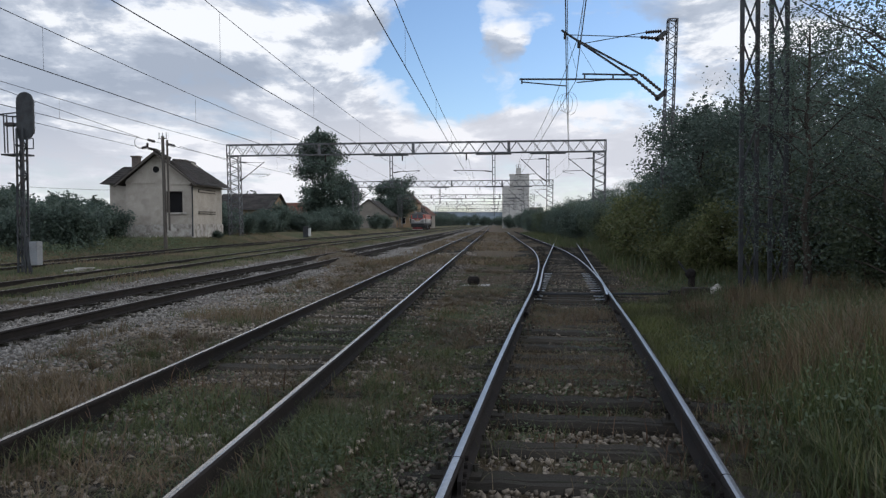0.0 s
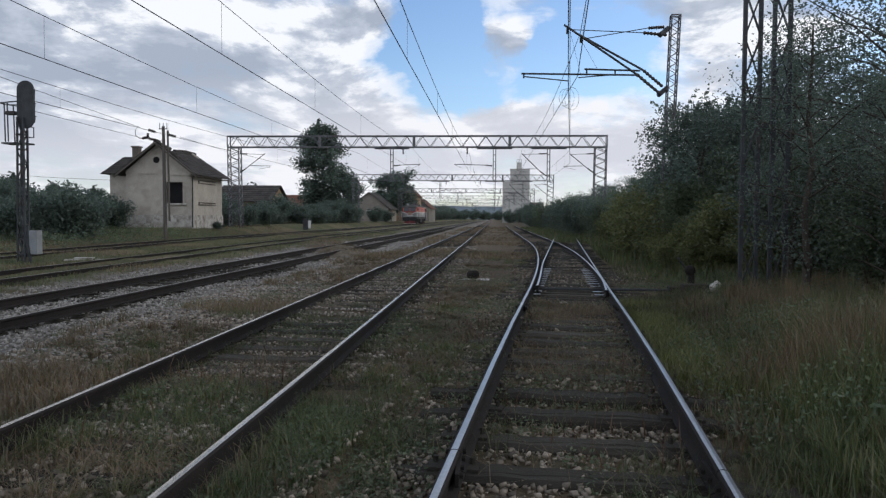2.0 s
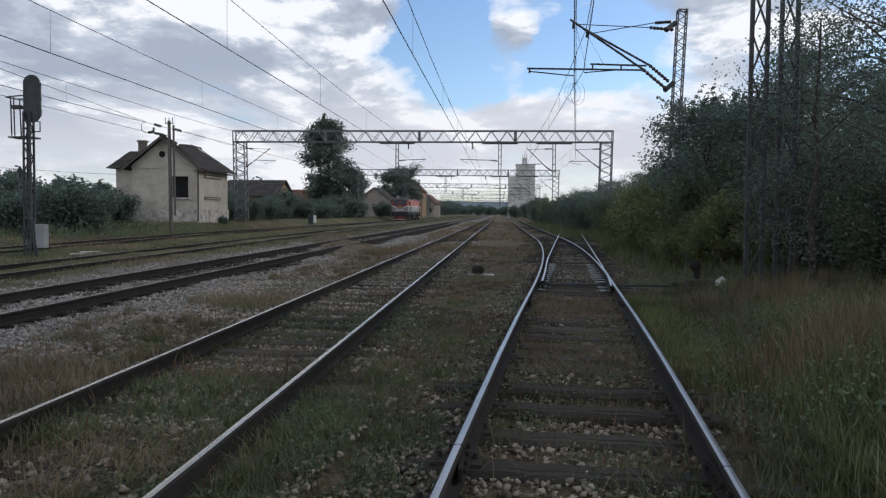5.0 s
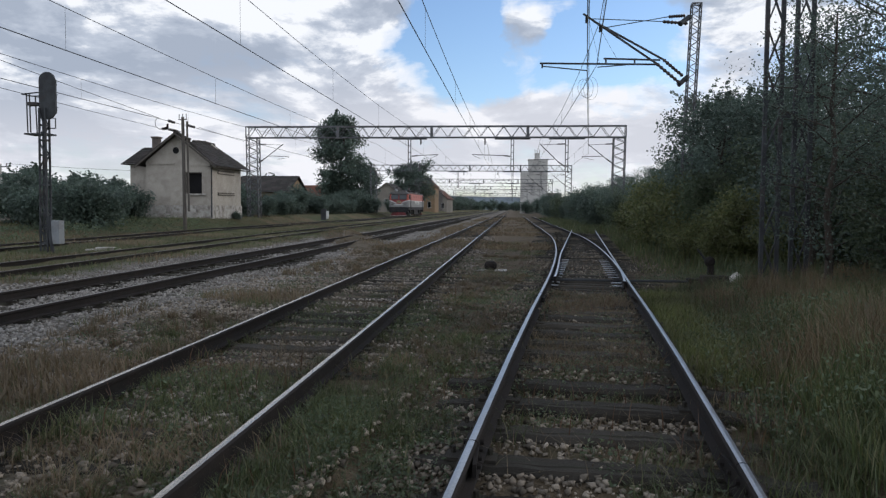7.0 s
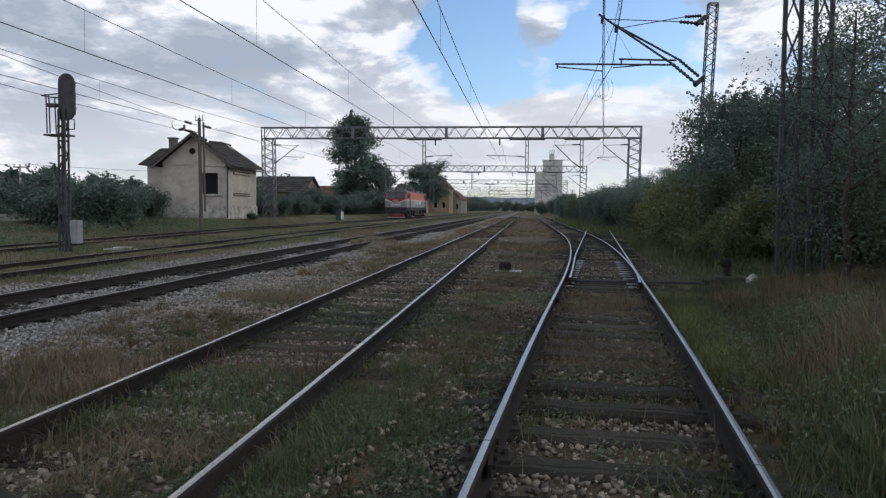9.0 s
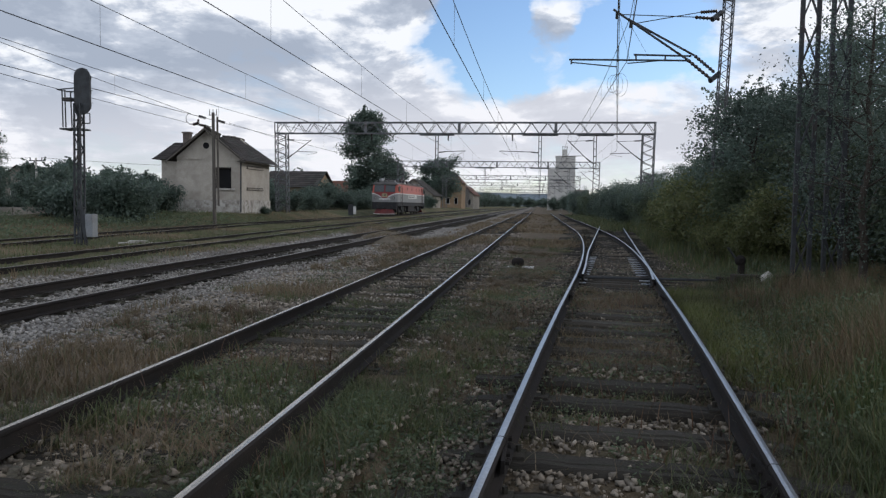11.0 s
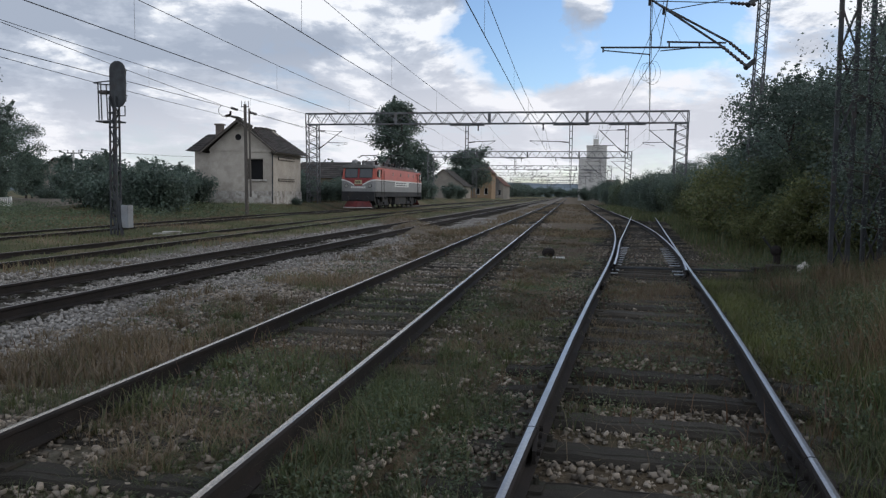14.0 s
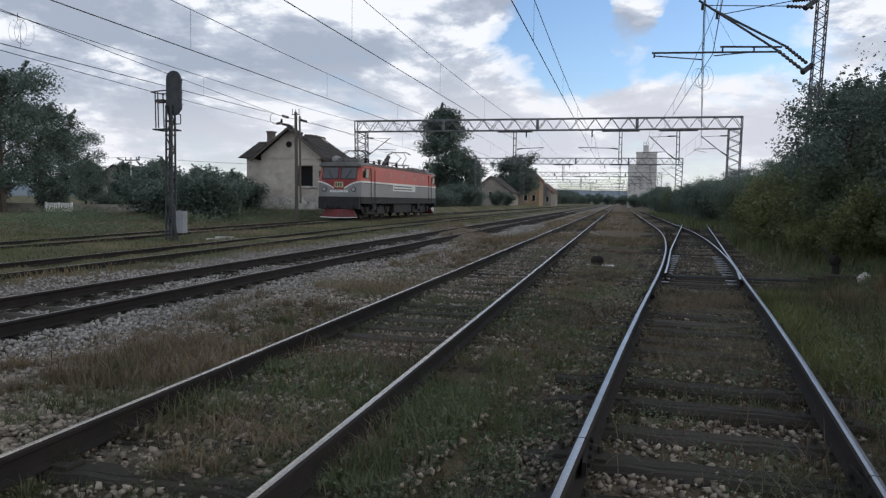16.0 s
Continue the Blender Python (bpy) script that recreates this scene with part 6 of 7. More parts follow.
def spot(x, y, turn=0.0, size=1.0):
    return pose(x, y, float(ground_z(x, y)) - 0.03, 0, 0, turn) @ Matrix.Scale(size, 4)


def plant():
    r = random.Random(12)
    # the wood that lines the siding
    belt_a = make_tree("tree", spot(7.4, 27.5, 20), tree_meshes(1, 5.6, 2.3, 0.11, 14500, 0.056, 0.12, "round", 0.13), LEAF_DARK, "dense dark green tree in the belt beside the siding", "tree", "belt of trees")
    belt_b = make_tree("tree", spot(9.4, 24.0, 80), tree_meshes(2, 6.6, 2.5, 0.13, 14500, 0.058, 0.12, "round", 0.13), LEAF_DARK, "dense dark green tree in the belt beside the siding", "tree", "belt of trees")
    airy = make_tree("tree", spot(7.2, 14.2, 140), tree_meshes(3, 7.8, 2.1, 0.12, 8500, 0.038, 0.10, "round", 0.20), LEAF_DARK, "feathery sparse-leaved tree beside the lattice tower", "tree", "belt of trees")
    for x, y, k, s in ((8.7, 16.4, 40, 1.0), (10.0, 13.0, 200, 1.1), (8.6, 11.6, 310, 0.82), (9.6, 18.6, 95, 1.0), (5.35, 13.3, 250, 0.66), (6.0, 15.6, 20, 0.62), (6.1, 12.0, 10, 0.5)):
        copy_thing(airy, spot(x, y, k, s))
    for x, y, k, s in ((6.7, 24.6, 330, 0.86), (8.9, 30.5, 130, 0.98), (9.6, 35.0, 220, 0.85), (11.0, 29.0, 300, 1.1), (10.2, 40, 10, 0.85), (12.5, 36.0, 60, 1.05), (12.0, 47, 170, 0.85)):
        copy_thing(belt_a, spot(x, y, k, s))
    for x, y, k, s in ((11.4, 22.5, 210, 0.8), (13.6, 27, 120, 1.0), (13.2, 42, 260, 0.85), (13.8, 54, 100, 0.85), (14.6, 62, 20, 0.95), (14.5, 72, 180, 0.9), (15, 84, 250, 0.9), (13.5, 98, 10, 0.85)):
        copy_thing(belt_b, spot(x, y, k, s))
    bush_a = make_tree("shrub", spot(7.0, 22.6, 0), shrub_meshes(5, 2.7, 1.35, 15000, 0.050), LEAF_BUSH, "dense olive-green shrub at the edge of the siding", "shrub", "shrubs beside the siding")
    bush_b = make_tree("shrub", spot(7.3, 18.6, 60), shrub_meshes(6, 3.3, 1.5, 15000, 0.054), LEAF_DARK, "tall dark green shrub at the edge of the siding", "shrub", "shrubs beside the siding")
    for x, y, s in ((5.9, 23.2, 0.85), (5.6, 21.6, 0.5), (5.75, 25.4, 0.8), (7.0, 16.1, 0.95), (6.6, 29.4, 1.05), (6.9, 33.5, 0.9), (7.6, 37.5, 0.95), (8.1, 43, 1.0), (8.6, 50, 1.0), (9.6, 58, 1.1), (9.6, 66, 1.1), (8.3, 25.2, 1.25), (6.4, 12.6, 0.7), (7.4, 10.2, 0.75)):
        copy_thing(bush_a, spot(x, y, r.uniform(0, 360), s))
    for x, y, s in ((8.4, 20.4, 1.1), (7.7, 24.6, 1.0), (7.9, 33.0, 1.0), (8.7, 39.5, 1.1), (9.3, 46, 1.05), (10.0, 53.5, 1.1), (10.6, 62, 1.2), (10.9, 71, 1.2), (11.2, 80, 1.3), (11.3, 90, 1.3), (8.0, 13.4, 1.0), (9.2, 9.4, 1.1), (7.2, 7.0, 0.62), (11.0, 104, 1.4), (10.6, 118, 1.4)):
        copy_thing(bush_b, spot(x, y, r.uniform(0, 360), s))
    for i in range(10):
        copy_thing(bush_b, spot(7.0 + r.uniform(0, 5), 130 + i * 14, r.uniform(0, 360), r.uniform(1.2, 1.6)))
    for i in range(7):
        copy_thing(belt_b, spot(13 + r.uniform(0, 8), 112 + i * 22, r.uniform(0, 360), r.uniform(0.75, 1.0)))

    bush_c = make_tree("shrub", spot(5.9, 19.6, 0), shrub_meshes(7, 1.7, 1.0, 7000, 0.045), LEAF_MID, "low yellowish-green shrub in the verge grass", "shrub", "shrubs beside the siding")
    for x, y, k in ((6.2, 17.6, 0.8), (5.45, 21.2, 0.7), (6.3, 21.4, 1.0), (6.0, 27.6, 0.9), (5.9, 29.4, 0.8), (6.3, 32.0, 1.0), (6.6, 36.0, 1.0), (5.4, 23.4, 0.75), (7.0, 40.5, 1.0), (6.9, 45, 1.0), (8.6, 8.2, 0.8), (7.6, 5.6, 0.6), (5.5, 24.6, 1.25), (5.7, 26.6, 1.3), (5.5, 28.4, 1.2), (5.9, 31.0, 1.35), (6.0, 34.0, 1.3), (4.9, 21.5, 0.6), (5.2, 19.4, 0.6)):
        copy_thing(bush_c, spot(x, y, r.uniform(0, 360), k))
    for i in range(30):          # unbroken scrub down to the grass
        y = 34 + i * 3.6
        copy_thing(bush_a if i % 2 else bush_b, spot(7.3 - 0.011 * (y - 34) + r.uniform(-0.2, 1.0), y, r.uniform(0, 360), r.uniform(0.75, 1.05)))
    # left side: tall tree, round tree, garden trees, bushes
    make_tree("tall_tree", spot(-29.8, 130, 15), tree_meshes(21, 17.3, 5.6, 0.42, 30000, 0.19, 0.10, "column", 0.15), LEAF_DARK, "tall dark leafy tree standing behind the gantries", "tree")
    low = make_tree("tree", spot(-25.3, 128, 15), tree_meshes(22, 8.0, 3.1, 0.2, 12000, 0.15, 0.12), LEAF_DARK, "dark green garden tree beyond the yard", "tree", "garden trees")
    make_tree("round_tree", spot(-25.2, 186, 40), tree_meshes(23, 11.6, 5.6, 0.4, 18000, 0.23, 0.15), LEAF_DARK, "broad round tree behind the gabled barn", "tree")
    big = make_tree("tree", spot(-48.8, 51.5, 70), tree_meshes(24, 11.6, 5.0, 0.38, 26000, 0.11, 0.10, "round", 0.13), LEAF_DARK, "large dark broad-leaved tree beside the road", "tree", "garden trees")
    copy_thing(big, spot(-52.5, 60, 200, 0.85))
    copy_thing(big, spot(-60, 72, 100, 0.75))
    for x, y, s in ((-41, 126, 0.85), (-33.5, 140, 0.8), (-64, 88, 0.75), (-70, 104, 0.9), (-78, 98, 0.85), (-58, 96, 0.7), (-50, 92, 0.62), (-47, 118, 0.75), (-88, 112, 0.9), (-54, 110, 0.8), (-30, 235, 0.9)):
        copy_thing(low, spot(x, y, r.uniform(0, 360), s))
    hedge = make_tree("shrub", spot(-25.0, 42.0, 0), shrub_meshes(31, 3.4, 2.1, 9000, 0.10), LEAF_DARK, "dark overgrown shrub beside the abandoned house", "shrub", "shrubs by the house")
    for x, y, s in ((-29.0, 43.8, 1.0), (-32.6, 47.5, 1.05), (-27.6, 49.5, 0.8), (-27.3, 52.2, 0.75), (-36, 55, 0.9), (-30.6, 52.8, 0.95), (-25.8, 71, 0.9), (-24.0, 66.0, 0.6), (-28.5, 78, 1.0), (-24.5, 80, 0.7), (-33, 84, 1.0), (-27, 95, 1.0), (-23.8, 103, 0.8), (-24.6, 112, 0.9), (-23, 122, 0.9),
                    (-49.5, 57.5, 0.9), (-45.6, 60.5, 0.55), (-55, 56, 1.2), (-42.0, 59.5, 0.35), (-40, 60, 0.7), (-46, 66, 0.5), (-37, 100, 1.0), (-22.5, 140, 0.9), (-22.6, 152, 0.8), (-28.7, 91, 0.8), (-27.2, 91.5, 1.1), (-34.4, 91, 1.0), (-21.8, 58.2, 0.2)):
        copy_thing(hedge, spot(x, y, r.uniform(0, 360), s))
    for i in range(16):          # continuous dark hedge under the tall tree
        copy_thing(hedge, spot(-23.5 - i * 1.9, 116 + r.uniform(-7, 9), r.uniform(0, 360), r.uniform(0.75, 1.15)))
    for i in range(16):
        copy_thing(hedge, spot(-21.5 - r.uniform(0, 6), 275 + i * 20, r.uniform(0, 360), r.uniform(1.3, 2.2)))
    for x, y, k in ((-15, 520, 2.4), (-9, 560, 2.2), (-4, 600, 2.0), (2, 590, 2.2), (7, 540, 2.4), (10, 480, 2.2), (9, 420, 2.0), (8.5, 370, 1.8), (7.6, 330, 1.8), (6.5, 290, 1.5), (5.4, 250, 1.3), (4, 640, 2.2)):
        copy_thing(hedge, spot(x, y, r.uniform(0, 360), k))
    for i in range(9):
        copy_thing(hedge, spot(-23.6 - r.uniform(0, 5), 70 + i * 5.0, r.uniform(0, 360), r.uniform(0.5, 0.8)))


plant()


def build_distance():
    """Low wooded hills closing the horizon, with distance haze painted into their colour."""
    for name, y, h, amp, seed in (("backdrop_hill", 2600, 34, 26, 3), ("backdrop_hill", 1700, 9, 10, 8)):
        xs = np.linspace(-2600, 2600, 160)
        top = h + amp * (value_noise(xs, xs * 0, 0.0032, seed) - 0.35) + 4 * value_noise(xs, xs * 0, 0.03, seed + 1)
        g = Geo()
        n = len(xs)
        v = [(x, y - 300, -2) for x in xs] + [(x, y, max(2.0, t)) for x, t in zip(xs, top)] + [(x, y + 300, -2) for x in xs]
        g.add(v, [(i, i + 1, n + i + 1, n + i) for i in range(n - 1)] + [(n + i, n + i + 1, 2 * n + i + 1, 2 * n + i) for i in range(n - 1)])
        tagged(part(name, g, HILL), "low wooded hills on the horizon, haze put into their colour", "hill", kind="structure")


build_distance()

# ---- ballast ----


def stone_field(name, label, mat, x, y, z, size, seed):
    """Broken stones: boxes with shaken corners, one mesh."""
    rng = np.random.default_rng(seed)
    n = len(x)
    cube = np.array([(a, b, c) for a in (-1, 1) for b in (-1, 1) for c in (-1, 1)], dtype=float)
    quads = np.array([(0, 1, 3, 2), (4, 6, 7, 5), (0, 4, 5, 1), (2, 3, 7, 6), (0, 2, 6, 4), (1, 5, 7, 3)])
    v = cube[None] * rng.uniform(0.28, 1.0, (n, 8, 3)) * np.array([1.0, 0.8, 0.62])
    a, t = rng.uniform(0, 6.283, n), rng.normal(0, 0.45, n)
    ca, sa, ct, st = np.cos(a), np.sin(a), np.cos(t), np.sin(t)
    vx, vy, vz = v[..., 0], v[..., 1], v[..., 2]
    vx, vz = vx * ct[:, None] - vz * st[:, None], vx * st[:, None] + vz * ct[:, None]
    vx, vy = vx * ca[:, None] - vy * sa[:, None], vx * sa[:, None] + vy * ca[:, None]
    v = np.stack([vx, vy, vz], -1) * size[:, None, None] + np.stack([x, y, z], -1)[:, None, :]
    f = (np.arange(n)[:, None, None] * 8 + quads[None]).reshape(-1, 4)
    return tagged(new(name, array_mesh(name, v.reshape(-1, 3), f, mat)), label, "gravel", kind="stuff")


def scatter(n, x0, x1, y0, y1, seed, power=1.0):
    """Points thick near the camera and thinning out with distance."""
    rng = np.random.default_rng(seed)
    u = rng.random(n)
    y = y0 + (y1 - y0) * u ** power
    return rng.uniform(x0, x1, n), y, rng


def lay_ballast():
    # clean grey ballast under and beside the second track
    x, y, rng = scatter(60000, -9.7, -3.7, 4.5, 48, 41, 1.7)
    edge = smooth_step(x + 0.7 * (value_noise(x, y, 0.5, 2) - 0.5), -9.7, -9.1) * (1 - smooth_step(x + 1.6 * (value_noise(x, y, 0.45, 4) - 0.5), -4.9, -3.6))
    keep = rng.random(len(x)) < edge * (0.35 + 0.65 * (value_noise(x, y, 0.7, 9) > 0.25))
    x, y = x[keep], y[keep]
    rails = np.minimum(np.abs(x - SECOND_X - 0.75), np.abs(x - SECOND_X + 0.75))
    keep = (rails > 0.10) & (np.abs(y - 33.6 + 3.2 * (x + 7.05)) > 2.6 + 2.0 * value_noise(x, y, 0.8, 78))
    x, y = x[keep], y[keep]
    s = rng.uniform(0.014, 0.035, len(x)) * (1 + np.clip(y - 20, 0, 30) * 0.02)
    z = ground_z(x, y) + 0.012 + rng.uniform(-0.01, 0.02, len(x))
    stone_field("ballast", "loose clean grey ballast stones round the second track", BALLAST, x, y, z, s, 5)
    # sparse dirty stones in and between main line and siding
    x, y, rng = scatter(44000, -4.6, 3.2, 1.9, 34, 42, 1.95)
    patch = value_noise(x, y, 0.9, 12) + 0.35 * value_noise(x, y, 3.0, 13)
    in_bed = (np.abs(x - straight_x(y)) < 0.72) & (y > 7.0) & (y < 13.4)
    mat_zone = (np.abs(x - (MAIN_X + straight_x(y)) / 2) < 0.48) & (y > 7) & (rng.random(len(x)) < 0.85)
    keep = (patch > np.where(y < 6, np.where(x < -1.2, 0.60, 0.40), 0.50)) & ~mat_zone & (x < straight_x(y) + 0.95) & (~in_bed | (patch > 0.86))
    x, y = x[keep], y[keep]
    s = 0.010 + 0.026 * rng.random(len(x)) ** 2
    z = ground_z(x, y) + 0.012 + rng.uniform(-0.012, 0.02, len(x))
    stone_field("gravel", "dirty brownish stones scattered between the sleepers", BALLAST_BROWN, x, y, z, s, 6)
    # brown-grey stones of the shoulder between second track and main line
    x, y, rng = scatter(21000, -5.4, -3.15, 3.6, 26, 45, 1.5)
    keep = value_noise(x, y, 0.8, 19) + 0.5 * rng.random(len(x)) > 0.42
    x, y = x[keep], y[keep]
    stone_field("gravel", "brownish grey stones of the ballast shoulder", BALLAST_BROWN, x, y, ground_z(x, y) + 0.012 + rng.uniform(-0.01, 0.02, len(x)), rng.uniform(0.016, 0.040, len(x)), 8)
    # the same mix of stones under and behind the place where the camera stands
    x, y, rng = scatter(9000, -9.4, 2.0, -7.0, 2.2, 46)
    stone_field("gravel", "mixed stones where the camera stands", BALLAST_BROWN, x, y, ground_z(x, y) + 0.01, 0.012 + 0.03 * rng.random(len(x)) ** 2, 9)
    # stones lying in the sleeper bays of the siding and beside its turnout
    x, y, rng = scatter(11000, -1.0, 5.0, 2.6, 26, 43, 1.3)
    bay = ((y - 0.55 - 0.32) / 0.65) % 1.0
    inside = np.abs(x - straight_x(y)) < 1.25
    beside = (x > straight_x(y) + 1.0) & (x < straight_x(y) + 2.0) & (y > 14) & (y < 24)
    keep = (inside & (np.abs(bay - 0.5) < 0.26) & (value_noise(x, y, 1.1, 15) > 0.50) & (y < 7.8)) | beside
    x, y = x[keep], y[keep]
    s = 0.009 + 0.019 * rng.random(len(x)) ** 2
    z = ground_z(x, y) + 0.02 + rng.uniform(-0.01, 0.02, len(x))
    stone_field("gravel", "broken stones in the sleeper bays of the siding", BALLAST_BROWN, x, y, z, s, 7)
    # stones in the sleeper bays of the main line
    x, y, rng = scatter(34000, MAIN_X - 1.35, MAIN_X + 1.45, 4.6, 40, 49, 1.4)
    bay = ((y + 11.4 + 0.31) / 0.62) % 1.0
    rails = np.minimum(np.abs(x - MAIN_X - 0.74), np.abs(x - MAIN_X + 0.74))
    keep = (np.minimum(bay, 1 - bay) < 0.22) & (rails > 0.09) & (value_noise(x, y, 0.8, 18) + 0.4 * rng.random(len(x)) > 0.52)
    x, y = x[keep], y[keep]
    stone_field("gravel", "pale dusty stones in the main line's sleeper bays", BALLAST_DUSTY, x, y, ground_z(x, y) + 0.022 + rng.uniform(-0.01, 0.02, len(x)), (0.008 + 0.017 * rng.random(len(x))) * (1 + 0.025 * np.clip(y - 8, 0, 30)), 12)
    # pale rubble along the sleeper ends and in two open bays
    x, y, rng = scatter(15000, -1.9, 1.5, 2.6, 15, 47, 1.3)
    end = np.abs(x - straight_x(y) + 1.12) < 0.28 + 0.25 * value_noise(x, y, 0.8, 98)
    bays = (np.abs(x - straight_x(y) - 0.1) < 0.62) & ((np.abs(y - 5.36) < 0.11) | ((np.abs(y - 6.75) < 0.12) & (rng.random(len(x)) < 0.4)))
    keep = (end & (value_noise(x, y, 1.6, 99) + 0.35 * rng.random(len(x)) > 0.66)) | bays
    x, y = x[keep], y[keep]
    stone_field("gravel", "pale rubble at the sleeper ends of the siding", BALLAST_BROWN, x, y, ground_z(x, y) + 0.02 + rng.uniform(-0.01, 0.03, len(x)), 0.009 + 0.022 * rng.random(len(x)) ** 1.5, 10)


lay_ballast()

# ---- grass and weeds ----


def blades(name, label, mat, x, y, height, seed, width=0.006, lean=0.35):
    """Bent grass blades, each a strip of two quads' worth of triangles, one mesh."""
    rng = np.random.default_rng(seed)
    n = len(x)
    z = ground_z(x, y) - 0.01
    a = rng.uniform(0, 6.283, n)
    d = np.stack([np.cos(a), np.sin(a), np.zeros(n)], 1)
    s = np.stack([-np.sin(a), np.cos(a), np.zeros(n)], 1)
    w = width * rng.uniform(0.6, 1.5, n)[:, None]
    k = (lean * rng.uniform(0.2, 1.6, n) * height)[:, None]
    p = np.stack([x, y, z], 1)
    h = height[:, None] * np.array([0, 0, 1.0])
    v = np.stack([p - s * w, p + s * w, p + h * 0.55 + d * k * 0.3 - s * w * 0.8, p + h * 0.55 + d * k * 0.3 + s * w * 0.8, p + h + d * k], 1)
    base = np.arange(n)[:, None] * 5
    tri = np.array([(0, 1, 3), (0, 3, 2), (2, 3, 4)])
    f = (base[:, :, None] + tri[None]).reshape(-1, 3)
    return tagged(new(name, array_mesh(name, v.reshape(-1, 3), f, mat)), label, "grass", kind="stuff")


def clear_of_rails(x, y, gap=0.06):
    d = np.minimum(np.abs(x - MAIN_X - 0.75), np.abs(x - MAIN_X + 0.75))
    d = np.minimum(d, np.minimum(np.abs(x - straight_x(y) - 0.75), np.abs(x - straight_x(y) + 0.75)))
    return d > gap


def tufts(name, label, mat, x, y, radius, height, count, seed, width=0.0025):
    """Bushy clumps: many fine blades fanning out round each root, one mesh."""
    rng = np.random.default_rng(seed)
    n = len(x)
    k = np.repeat(np.arange(n), count)
    a, q = rng.uniform(0, 6.283, len(k)), np.sqrt(rng.random(len(k)))
    bx, by = x[k] + radius[k] * 0.7 * q * np.cos(a), y[k] + radius[k] * 0.7 * q * np.sin(a)
    keep = clear_of_rails(bx, by, 0.045)
    k, a, q, bx, by = k[keep], a[keep], q[keep], bx[keep], by[keep]
    m = len(k)
    h = height[k] * (1.05 - 0.55 * q) * rng.uniform(0.5, 1.2, m)
    z = ground_z(bx, by) - 0.01
    a = a + rng.normal(0, 0.7, m)
    d = np.stack([np.cos(a), np.sin(a), 0 * a], 1) * (radius[k] * rng.uniform(0.2, 1.0, m))[:, None]
    sd = np.stack([-np.sin(a), np.cos(a), 0 * a], 1) * (width * rng.uniform(0.6, 1.5, m))[:, None]
    p = np.stack([bx, by, z], 1)
    up = np.stack([0 * h, 0 * h, h], 1)
    v = np.stack([p - sd, p + sd, p + up * 0.65 + d * 0.3 - sd * 0.8, p + up * 0.65 + d * 0.3 + sd * 0.8, p + up * 0.95 + d], 1)
    tri = np.array([(0, 1, 3), (0, 3, 2), (2, 3, 4)])
    f = (np.arange(m)[:, None, None] * 5 + tri[None]).reshape(-1, 3)
    return tagged(new(name, array_mesh(name, v.reshape(-1, 3), f, mat)), label, "grass", kind="stuff")


